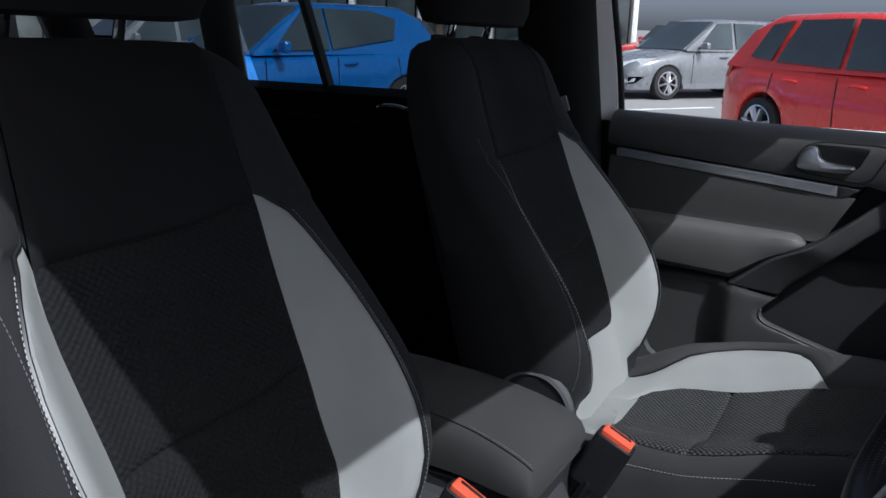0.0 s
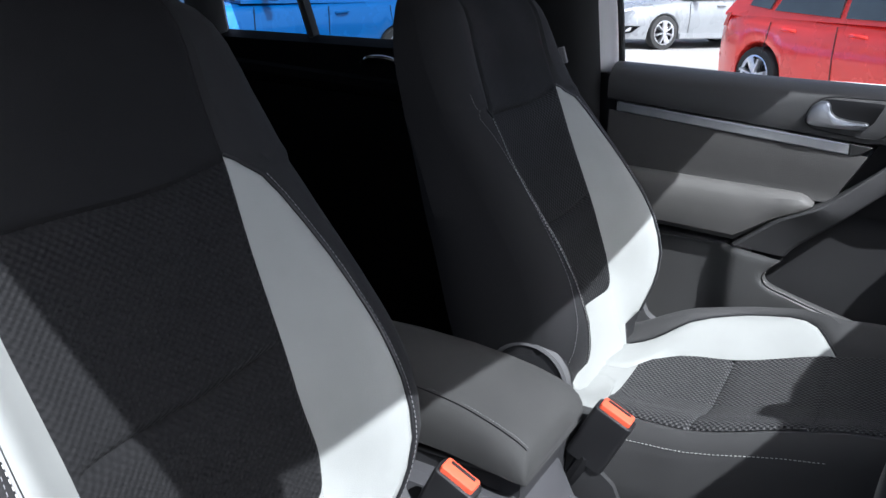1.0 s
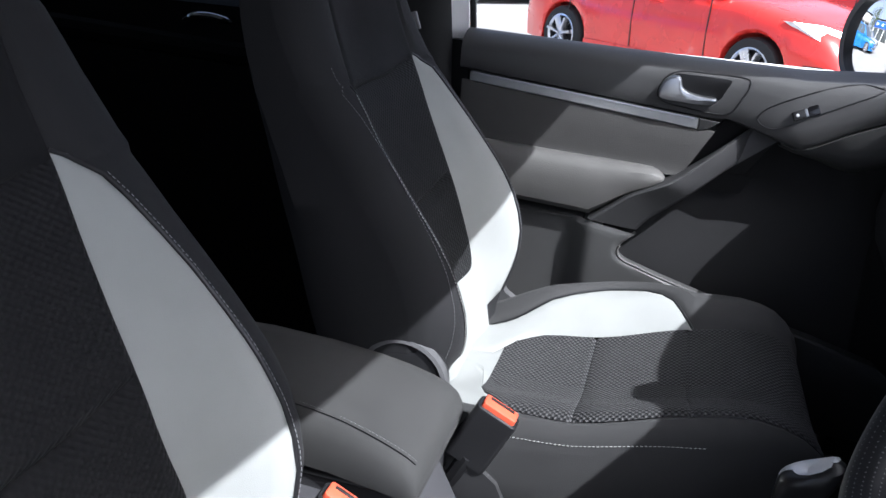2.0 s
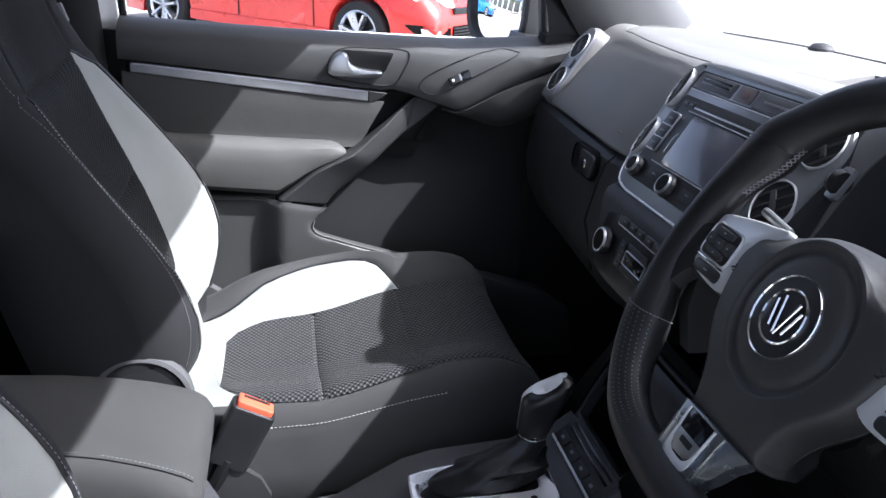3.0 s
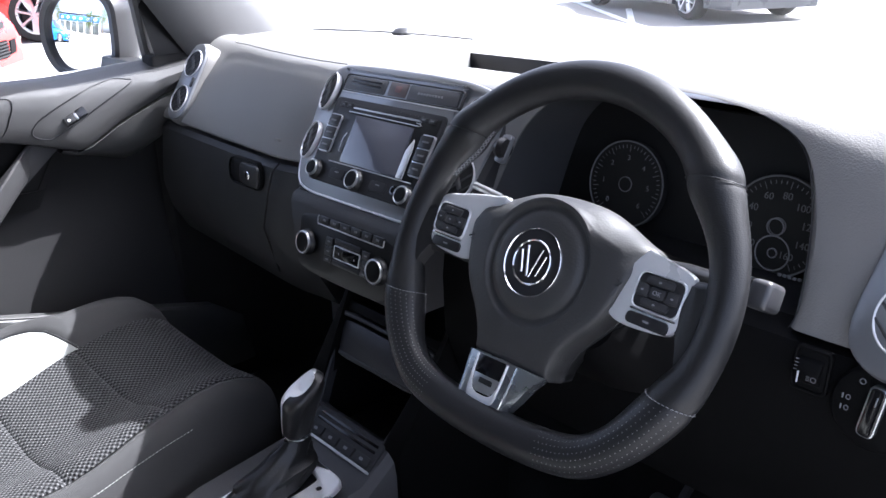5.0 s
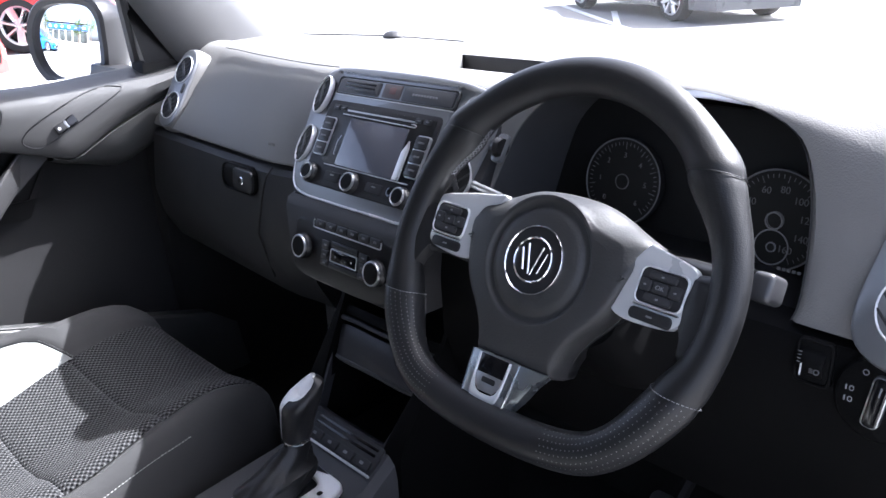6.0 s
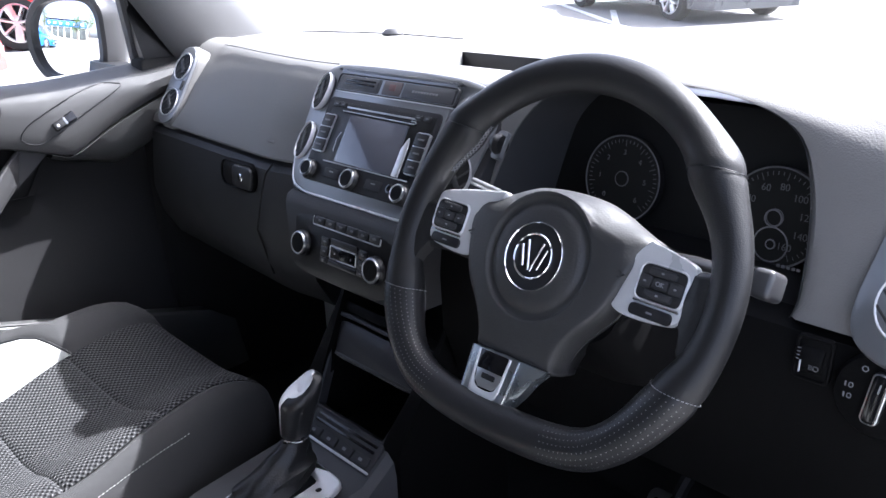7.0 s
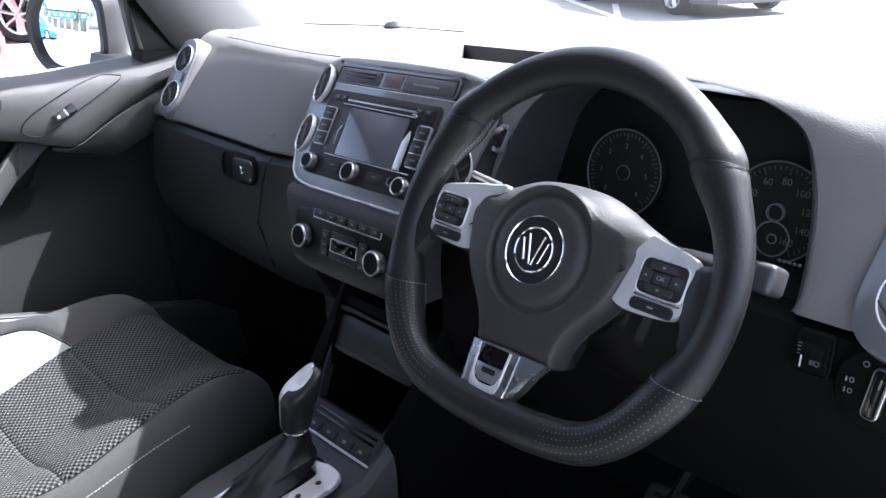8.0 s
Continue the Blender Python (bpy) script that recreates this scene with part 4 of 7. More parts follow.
part("stitching", stitches(smooth_line([p + Vector((-0.005, 0, 0.0008)) for p in edge], 3), 0.0046, 0.0026, 0.0003), M_DIMMARK, arm)
part("lid_base", box((-0.030, -0.145, 0.682), (0.172, 0.36, 0.014), 0.005), M_BLACK, arm)
part("box", loft([[(-0.030 + x * w, y, z) for x in (-1, 1) for y in ((-0.32, yf) if x < 0 else (yf, -0.32))] for z, w, yf in ((0.42, 0.075, 0.030), (0.60, 0.082, 0.034), (0.675, 0.084, 0.036))]), M_STACK, arm, smooth=False)


# ---- dashboard ----
dash = thing("dashboard", (0, 0.75, 0.75), "black soft-grained dashboard with a satin centre stack", "dashboard")


def dash_top(x):
    """Shift of the upper edge towards the windscreen near the doors."""
    return lerp([(-0.70, 0.092), (-0.56, 0.066), (-0.40, 0.035), (-0.235, 0.014), (-0.175, 0.016), (0.165, 0.016), (0.70, 0.05)], x)


def dash_low(x):
    return lerp([(-0.70, 0.030), (-0.45, 0.015), (-0.26, 0.004), (-0.19, 0.014), (0.23, 0.014), (0.70, 0.03)], x)


def upper_profile(x):
    s, q = dash_top(x), dash_low(x)
    return [(1.10, 1.118), (1.03, 1.131), (0.95, 1.138), (0.872, 1.141), (0.862, 1.142), (0.760, 1.1420), (0.750, 1.1424), (0.72 + s * 0.6, 1.1448), (0.665 + s, 1.1460), (0.650 + s, 1.1440), (0.636 + s, 1.1375), (0.625 + s, 1.128), (0.614 + s * 0.9, 1.111),
            (0.600 + s * 0.7, 1.08), (0.590 + q + 0.3 * (s - q), 1.048), (0.583 + q, 1.022), (0.579 + q, 1.012), (0.581 + q, 1.008), (0.60 + q, 1.005)]


def strip(x0, x1, n, skip=()):
    xs = list(np.linspace(x0, x1, n))
    v, f = grid([[(x, y, z) for y, z in upper_profile(x)] for x in xs])
    k = len(upper_profile(0))
    return v, [q for q in f if (q[0] % k) not in skip]


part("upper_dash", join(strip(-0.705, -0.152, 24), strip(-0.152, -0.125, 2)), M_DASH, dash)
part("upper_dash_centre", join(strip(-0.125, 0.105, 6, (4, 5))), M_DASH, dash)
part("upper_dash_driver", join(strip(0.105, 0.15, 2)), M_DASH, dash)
# open tray in the top
part("top_tray", join(grid([[(x, y, z) for y, z in ((0.862, 1.142), (0.858, 1.10), (0.80, 1.098), (0.753, 1.10), (0.750, 1.1424))] for x in (-0.125, 0.105)]),
                      grid([[(-0.125, 0.862, 1.142), (-0.125, 0.750, 1.1424)], [(-0.125, 0.86, 1.10), (-0.125, 0.753, 1.10)]]),
                      grid([[(0.105, 0.862, 1.142), (0.105, 0.750, 1.1424)], [(0.105, 0.86, 1.10), (0.105, 0.753, 1.10)]])), M_BLACK, dash)
# its corner on the passenger's side is cut off at a slant
part("tray_corner", loft([[(-0.126, 0.862, z + 0.0003), (-0.126, 0.749, z + 0.0008), (-0.050, 0.749, z + 0.0008)] for z in (1.100, 1.142)]), M_DASH, dash, smooth=False)
# seam of the upper cover
part("seam", tube(smooth_line([(-0.60, 0.80, 1.150), (-0.598, 0.755, 1.1495)] + [(x, 0.6405 + dash_top(x), 1.1450) for x in np.linspace(-0.565, -0.162, 8)], 3), 0.0010, 6), M_DASH, dash)
part("windscreen_seal", tube(smooth_line([(-0.70, 0.962, 1.1375), (-0.625, 0.998, 1.1365), (-0.538, 1.031, 1.135), (-0.452, 1.052, 1.133), (-0.33, 1.066, 1.1305)], 3), 0.0016, 6), M_GRAB, dash, "thin dark seal at the foot of the windscreen")
part("sun_sensor", revolve([(0.022, 0.0), (0.022, 0.004), (0.016, 0.010), (0.006, 0.013)], (-0.495, 1.035, 1.133), Matrix.Diagonal((1.1, 0.9, 1.0)), 20), M_GRAB, dash)

# glovebox
glove = []
for x in np.linspace(-0.690, -0.165, 14):
    q = dash_low(x)
    glove.append([(x, y + q, z) for y, z in ((0.60, 1.003), (0.583, 1.000), (0.575, 0.992), (0.572, 0.97), (0.566, 0.93), (0.562, 0.89), (0.572, 0.84), (0.60, 0.79), (0.66, 0.76), (0.80, 0.75))])
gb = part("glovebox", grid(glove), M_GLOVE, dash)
part("glovebox_gap", tube([(-0.247, 0.5845, 1.003), (-0.250, 0.572, 0.990), (-0.262, 0.5695, 0.962), (-0.275, 0.562, 0.90), (-0.280, 0.585, 0.82)], 0.0016, 6), M_DIAL, gb)
gturn = frame_of((0, -1, 0.08), (1, 0, 0))
lt = Vector((-0.335, 0.5705, 0.973))
part("latch_recess", ring(rounded(0.100, 0.044, 0.018), rounded(0.094, 0.038, 0.016), lt + Vector((0, 0.001, 0)), gturn, 0.010, 0.0015), M_DASHLOW, gb)
# A thin black sheet paints the shade inside the latch's hollow.
part("latch_pocket", slab(rounded(0.094, 0.038, 0.016), lt + Vector((0, 0.0035, 0)), gturn, 0.004, 0.0005), M_FACIA, gb, "black sheet for the shaded hollow of the latch")
part("latch", slab(rounded(0.056, 0.036, 0.010), lt + gturn @ Vector((0.018, 0, 0.003)), gturn, 0.010, 0.003), M_BLACK, gb)
part("lock", revolve([(0.0065, 0), (0.0065, 0.001), (0.0052, 0.0018)], lt + gturn @ Vector((0.018, 0, 0.003)), gturn, 16), M_CHROME, gb, "small round key lock")
part("lock_slot", slab(rounded(0.0015, 0.007, 0.0006), lt + gturn @ Vector((0.018, 0, 0.0052)), gturn, 0.001, 0.0001), M_BLACK, gb)
for k in range(5):
    part("raised_mark", slab(rounded(0.0022, 0.0042, 0.0006), Vector((-0.262 + 0.0036 * k, 0.5885, 1.035)), frame_of((0, -0.88, 0.40), (1, 0, 0)), 0.0012, 0.0003), M_DASH, dash)


# ---- round vents ----
def vent(at, turn, r, parent, slats=4, tilt=0.5, lean=0.0, wide=1.0, rim=None):
    """Round vent: a bright ring that stands proud, black inside, with tilted slats."""
    turn = turn @ Matrix.Diagonal((wide, 1, 1))
    v = part("vent", revolve([(r + 0.0016, -0.004), (r + 0.0016, 0.0012), (r + 0.0010, 0.0022), (r + 0.0004, 0.0022), (r - 0.0004, 0.0012), (r - 0.0006, -0.006)], at, turn, 36, True), rim or M_SILVER, parent, "round air vent with a thin bright ring")
    turn = turn @ Euler((0, 0, lean)).to_matrix()
    part("vent_throat", revolve([(r - 0.0002, 0.0002), (r * 0.97, -0.0045), (r * 0.5, -0.0048), (0.001, -0.0048)], at, turn, 28), M_DIAL, v)
    for k in range(slats):
        h = (k - (slats - 1) / 2) * 2 * r / (slats + 0.4)
        wd = 2 * math.sqrt(max(0.0001, r * r - h * h)) * 0.94
        t = turn @ Euler((tilt, 0, 0)).to_matrix()
        part("slat", box(Vector(at) + turn @ Vector((0, h, -0.0016)), (wd, 0.0026, 0.0068), 0.0006, t, 1), M_GRAB, v)
    part("vent_tab", box(Vector(at) + turn @ Vector((0, 0, 0.0006)), (0.0075, 2 * r * 0.66, 0.0036), 0.0014, turn), M_GRAB, v, "grey vane tab")
    return v


# passenger end pod, two vents one above the other
pod_c = Vector((-0.624, 0.636, 1.077))
up_pod = Vector((0.00, 0.56, 0.78)).normalized()
pod_n = Vector((0.02, -0.84, 0.52))
pod_turn = frame_of(pod_n, up_pod.cross(pod_n))
ol = smooth_loop([(0.030, 0.045), (0.021, 0.066), (0.0, 0.074), (-0.021, 0.066), (-0.030, 0.045), (-0.031, 0.0), (-0.030, -0.045), (-0.021, -0.066), (0.0, -0.074), (0.021, -0.066), (0.030, -0.045), (0.031, 0.0)], 4)
pod = part("vent_pod", slab([(p.x, p.y) for p in ol], pod_c + pod_turn @ Vector((0, 0, 0.004)), pod_turn, 0.05, 0.004), M_BEZEL, dash, "silver double vent surround")
ol2 = [(p.x * 1.10, p.y * 1.05) for p in ol]
part("pod_shroud", slab(ol2, pod_c + pod_turn @ Vector((0, 0, 0.0015)), pod_turn, 0.09, 0.009), M_DASH, dash)
for h in (0.034, -0.034):
    vent(pod_c + pod_turn @ Vector((0, h, 0.0040)), pod_turn, 0.0245, pod, 5, 0.5, 0.7)
part("thumb_wheel", box(pod_c + pod_turn @ Vector((0.0225, 0, 0.005)), (0.006, 0.019, 0.005), 0.002, pod_turn), M_BLACK, pod)

# ---- centre stack ----
st = frame_of((0, -0.852, 0.524), (1, 0, 0))
S0 = Vector((0.0, 0.584, 1.080))
half = [(0.06, 0.087), (0.131, 0.083), (0.158, 0.073), (0.172, 0.045), (0.168, 0.0), (0.160, -0.045), (0.136, -0.082), (0.098, -0.094), (0.05, -0.095)]
out = smooth_loop(half + [(-x, y) for x, y in half[::-1]], 5)
out = [(p.x, p.y) for p in out]


def bend(x, y):
    """The stack's wings fall back beside the radio."""
    return -0.24 * max(0.0, abs(x) - 0.118)


shroud = [(x * 1.055, y * (1.075 if y < 0 else 1.02)) for x, y in out]
part("stack_shroud", slab(shroud, S0 + st @ Vector((0, 0, -0.004)), st, 0.06, 0.006, bend), M_STACK, dash)
stack = part("stack_bezel", slab(out, S0, st, 0.045, 0.004, bend), M_BEZEL, dash, "anthracite satin stack surround")
recess = smooth_loop([(0.098, 0.076), (0.108, 0.070), (0.110, 0.0), (0.112, -0.060), (0.100, -0.074), (-0.100, -0.074), (-0.112, -0.060), (-0.110, 0.0), (-0.108, 0.070), (-0.098, 0.076)], 5)
part("stack_panel", slab([(p.x, p.y) for p in recess], S0 + st @ Vector((0, 0, 0.0012)), st, 0.006, 0.0012), M_BEZEL, stack)


def on_stack(x, y, d=0.0):
    return S0 + st @ Vector((x, y, 0.0012 + d))


# upper strip: hazard switch between two blanks, the left one with two slots
part("upper_strip", ring(rounded(0.226, 0.0245, 0.005), rounded(0.222, 0.0205, 0.004), on_stack(0.0030, 0.0595, 0.0010), st, 0.004, 0.0008), M_BLACK, stack)
# Silver line draws the light caught by the recess's lower chamfer.
part("strip_edge", slab(rounded(0.222, 0.0016, 0.0007), on_stack(0.0030, 0.0470, 0.0006), st, 0.002, 0.0005), M_SILVER, stack, "bright chamfered edge")
part("ribbed_blank", slab(rounded(0.084, 0.0190, 0.003), on_stack(-0.0640, 0.0595, 0.0008), st, 0.003, 0.0008), M_BLANK, stack)
part("rib_field", slab(rounded(0.072, 0.0150, 0.003), on_stack(-0.0620, 0.0608, 0.0016), st, 0.002, 0.0006), M_BLANK, stack)
for k in range(2):
    part("rib", slab(rounded(0.0610, 0.0030, 0.0013), on_stack(-0.0618, 0.0585 + 0.0052 * k, 0.0019), st, 0.002, 0.0003), M_GLOSS, stack)
haz = part("hazard_switch", slab(rounded(0.0345, 0.0185, 0.002), on_stack(0.0010, 0.0598, 0.0012), st, 0.004, 0.001), surf("dull_grey_red_button", (0.075, 0.062, 0.062), 0.4), stack, "dull grey-red hazard switch")
part("hazard_mark", slab(rounded(0.0120, 0.0085, 0.002), on_stack(0.0020, 0.0605, 0.0015), st, 0.001, 0.0002), surf("faded_red_print", (0.115, 0.060, 0.058), 0.5), haz)
part("display_blank", slab(rounded(0.089, 0.0190, 0.003), on_stack(0.0655, 0.0595, 0.0008), st, 0.003, 0.0008), M_BLANK, stack)
for k in range(9):
    part("blank_mark", slab(rounded(0.0038, 0.0026 if k % 3 else 0.0032, 0.0006), on_stack(0.0405 + 0.0051 * k, 0.0595, 0.0011), st, 0.001, 0.0001), M_DIMMARK, stack)

# radio: unit, slot, screen, side keys, knobs
radio = thing("radio", S0 + Vector((0, 0.02, -0.05)), "black car radio with a grey screen and chrome knobs", "car radio")
part("radio_face", slab(rounded(0.215, 0.115, 0.008), on_stack(-0.0018, -0.0195, 0.0024), st, 0.010, 0.0015), M_RADIO, radio)
part("radio_well", slab([(-0.0975, 0.0325), (0.0985, 0.0320), (0.0985, -0.0100), (0.0885, -0.0478), (-0.0745, -0.0478), (-0.0880, -0.0380), (-0.0975, -0.0100)], on_stack(0, 0, 0.0029), st, 0.003, 0.0004), M_FACIA, radio, "deep black recess round the screen")
part("well_edge", tube([on_stack(x, y, 0.0032) for x, y in ((-0.0745, -0.0480), (0.0885, -0.0480))], 0.0008, 6), M_SATIN, radio)
part("disc_slot", slab(rounded(0.134, 0.0022, 0.0009), on_stack(0.0005, 0.0262, 0.0038), st, 0.002, 0.0004), M_TRIM, radio, "bright lip of the disc slot")
part("disc_slot_lip", tube([on_stack(x, y, 0.0040) for x, y in ((-0.0715, 0.0203), (0.0600, 0.0193), (0.0665, 0.0195), (0.0690, 0.0210), (0.0670, 0.0226), (0.0600, 0.0228))], 0.0008, 6), M_TRIM, radio)
part("screen", slab(rounded(0.112, 0.0630, 0.002), on_stack(0.0030, -0.0150, 0.0046), st, 0.004, 0.0008), M_SCREEN, radio, "grey reflecting display screen")
part("screen_edge", slab([(0.0600, -0.0465), (0.0710, -0.0465), (0.0700, -0.0060), (0.0672, 0.0025), (0.0600, -0.0120)], on_stack(0, 0, 0.0050), st, 0.004, 0.0006), M_SILVER, radio, "bright edge of the display")
part("screen_edge", tube([on_stack(x, y, 0.0048) for x, y in ((-0.0580, -0.0080), (-0.0620, -0.0160), (-0.0610, -0.0330), (-0.0590, -0.0335))], 0.0006, 5), M_TRIM, radio)
for s, x, y0, wd in ((-1, -0.0920, -0.0125, 0.0245), (1, 0.0903, -0.0145, 0.0235)):
    part("key_surround", slab(rounded(wd, 0.0520, 0.004), on_stack(x, y0, 0.0058), st, 0.004, 0.0008), M_SATIN, radio, "thin chrome key surround")
    for k in range(3):
        b = part("key", slab(rounded(wd - 0.0022, 0.0158, 0.002), on_stack(x - s * 0.0006, y0 + 0.0168 * (1 - k), 0.0070), st, 0.004, 0.0012), M_BLACK, radio)
        part("key_mark", slab(rounded(0.011, 0.0024, 0.0008), on_stack(x, y0 + 0.0168 * (1 - k), 0.0073), st, 0.001, 0.0001), M_PRINT, b)
for x in (-0.0887, -0.0754, 0.0697, 0.0848):
    b = part("small_key", slab(rounded(0.0120, 0.0058, 0.001), on_stack(x, 0.0285, 0.0040), st, 0.003, 0.0005), M_BLACK, radio)
    part("key_mark", slab(rounded(0.0055, 0.0020, 0.0006), on_stack(x, 0.0285, 0.0043), st, 0.001, 0.0001), M_PRINT, b)
for x, y in ((-0.050, -0.0620), (0.034, -0.0630)):
    b = part("key", slab(rounded(0.030, 0.013, 0.002), on_stack(x, y, 0.0036), st, 0.004, 0.0008), M_RADIO, radio)
    part("key_mark", slab(rounded(0.008, 0.0018, 0.0006), on_stack(x, y + 0.002, 0.0039), st, 0.001, 0.0001), M_PRINT, b)
part("socket", revolve([(0.0058, 0), (0.0058, 0.001), (0.0035, 0.0012), (0.0032, -0.003)], on_stack(0.064, -0.0615, 0.0030), st, 18, True), M_GLOSS, radio)


def knob_at(p, turn, r, h, parent, ring_w=0.0035):
    k = part("knob", revolve([(r + 0.002, 0), (r + 0.0015, 0.004), (r, h * 0.7), (r - 0.0015, h), (r - ring_w, h + 0.0004), (0.001, h + 0.0002)], p, turn, 36), M_BLACK, parent)
    part("knob_ring", revolve([(r + 0.0002, h * 0.75), (r + 0.0003, h * 0.88), (r - 0.0004, h + 0.0008), (r - ring_w + 0.001, h + 0.0012), (r - ring_w, h + 0.0002)], p, turn, 36, True), M_SATIN, k, "bright ring")
    part("knob_face", revolve([(r - ring_w - 0.0006, h - 0.001), (r - ring_w - 0.0012, h + 0.001), (0.001, h + 0.0012)], p, turn, 30), M_DASHLOW, k)
    return k


for x, y, r in ((-0.0948, -0.0635, 0.0110), (-0.0083, -0.0638, 0.0122), (0.087, -0.0648, 0.0110)):
    knob_at(on_stack(x, y, 0.003), st, r, 0.0085, radio, 0.0020)

# vents in the stack's wings
for s in (-1, 1):
    for x, y in ((0.146, 0.045), (0.145, -0.026)):
        wing = frame_of(st @ Vector((s * 0.26, 0, 0.965)), (1, 0.25 * s, 0))
        vent(S0 + st @ Vector((s * x, y, bend(x, y) + 0.0006)), wing, 0.0255, stack, 4, 0.5, 0.6, 0.80)
part("thumb_wheel", revolve([(0.010, -0.006), (0.012, 0), (0.010, 0.006)], S0 + st @ Vector((0.186, 0.020, -0.014)), frame_of((1, 0, 0)), 20), M_BLACK, stack)
part("thumb_plate", slab(rounded(0.014, 0.032, 0.004), S0 + st @ Vector((0.186, 0.020, -0.014)), st, 0.006, 0.001), M_BEZEL, stack)
# silver line that draws the highlight along the foot of the bezel
rows = []
for t in np.linspace(0.0, 1.0, 31):
    e = smooth_line([(-0.158, -0.044), (-0.135, -0.080), (-0.098, -0.0925), (-0.05, -0.0935), (0.05, -0.0935), (0.098, -0.0925), (0.135, -0.080), (0.158, -0.044)], 5)
    q = e[min(len(e) - 1, int(t * (len(e) - 1)))]
    rows.append(S0 + st @ Vector((q.x, q.y, bend(q.x, 0) - 0.0008)))
part("bezel_edge", tube(rows, 0.0019, 6), M_SILVER, stack, "bright chamfered edge")

# heater panel below
ht = frame_of((0, -0.97, 0.23), (1, 0, 0))
H0 = Vector((0.002, 0.514, 0.940))
body = [[(x * w, y, z) for x in np.linspace(-1, 1, 9)] for y, z, w in ((0.548, 1.005, 0.122), (0.528, 0.995, 0.124), (0.522, 0.985, 0.122), (0.516, 0.94, 0.112), (0.514, 0.905, 0.104), (0.520, 0.893, 0.100), (0.55, 0.885, 0.098), (0.66, 0.88, 0.096))]
part("stack_base", grid(body), M_STACK, dash)
for s in (-1, 1):
    part("stack_cheek", loft([[(s * (0.118 - dx), y, z) for y, z in ((0.535, 1.0), (0.525, 0.94), (0.535, 0.89), (0.70, 0.89), (0.70, 1.0))] for dx in (0.0, 0.02)]), M_STACK, dash)
heater = thing("heater_panel", H0, "black heater control panel with two chrome-ringed dials", "heater controls")
hp = smooth_loop([(0.092, 0.034), (0.096, 0.0), (0.090, -0.034), (0.0, -0.040), (-0.090, -0.034), (-0.096, 0.0), (-0.092, 0.034), (0.0, 0.040)], 5)
part("panel_face", slab([(p.x, p.y) for p in hp], H0 + ht @ Vector((0.002, 0.002, 0.002)), ht, 0.012, 0.002), M_FACIA, heater)


def on_heater(x, y, z):
    return H0 + ht @ Vector((x, y, z))


for x in (-0.074, 0.074):
    knob_at(on_heater(x, 0.001, 0.003), ht, 0.0150, 0.009, heater, 0.0022)
part("key_edge", tube([on_heater(x, y, 0.0050) for x, y in ((-0.0535, 0.0400), (-0.0555, 0.0385), (-0.0550, 0.0310), (-0.0530, 0.0300), (0.0765, 0.0300), (0.0785, 0.0312), (0.0790, 0.0385))], 0.0009, 6), M_SATIN, heater, "bright metal edge")
for k in range(6):
    b = part("key", slab(rounded(0.0200, 0.0098, 0.0015), on_heater(-0.0420 + 0.0217 * k, 0.0360, 0.0046), ht, 0.004, 0.0008), M_BLACK, heater)
    part("key_mark", slab(rounded(0.006, 0.0028, 0.0008), on_heater(-0.0420 + 0.0217 * k, 0.0362, 0.0049), ht, 0.001, 0.0001), M_PRINT, b)
part("display_edge", ring(rounded(0.053, 0.0170, 0.002), rounded(0.0505, 0.0145, 0.0015), on_heater(0.0100, 0.0024, 0.0046), ht, 0.004, 0.0006), M_SATIN, heater, "bright frame of the display")
part("display", slab(rounded(0.0505, 0.0145, 0.002), on_heater(0.0100, 0.0024, 0.0036), ht, 0.002, 0.0003), M_GLOSS, heater)
for x in (-0.0060, 0.0260):
    part("display_mark", slab(rounded(0.0022, 0.0026, 0.0006), on_heater(x, 0.0015, 0.0038), ht, 0.001, 0.0001), M_DIMMARK, heater)
for x, y, a, b in ((-0.0280, 0.0125, 0.0150, 0.0105), (-0.0280, 0.0000, 0.0150, 0.0115), (-0.0280, -0.0105, 0.0150, 0.0070), (0.0475, 0.0125, 0.0160, 0.0105), (0.0475, 0.0000, 0.0160, 0.0115), (0.0475, -0.0105, 0.0160, 0.0070), (0.0100, 0.0160, 0.0520, 0.0070), (0.0100, -0.0112, 0.0560, 0.0062)):
    k = part("key", slab(rounded(a, b, 0.0012), on_heater(x, y, 0.0040), ht, 0.003, 0.0006), M_BLACK, heater)
    if a < 0.02:
        part("key_mark", slab(rounded(0.006, 0.0022, 0.0007), on_heater(x, y, 0.0043), ht, 0.001, 0.0001), M_PRINT, k)

# ---- instrument hood on the driver's side ----
LIP = [(0.168, 0.996), (0.171, 1.008), (0.176, 1.030), (0.188, 1.077), (0.202, 1.113), (0.232, 1.142), (0.28, 1.156), (0.34, 1.165), (0.40, 1.165), (0.46, 1.155), (0.50, 1.135), (0.519, 1.095), (0.528, 1.050), (0.531, 1.012), (0.528, 0.996)]
OUTER = [(0.118, 0.592, 0.996), (0.118, 0.596, 1.005), (0.118, 0.602, 1.03), (0.122, 0.618, 1.075), (0.138, 0.634, 1.118), (0.165, 0.648, 1.146), (0.25, 0.672, 1.164), (0.33, 0.680, 1.174), (0.41, 0.680, 1.174), (0.50, 0.672, 1.162), (0.575, 0.652, 1.146), (0.66, 0.640, 1.130), (0.705, 0.622, 1.075), (0.712, 0.604, 1.02), (0.712, 0.596, 0.998)]
lip3 = smooth_line([(x, 0.584 + (z - 0.985) * 0.34, z) for x, z in LIP], 4)
out3 = smooth_line(OUTER, 4)
rows = []
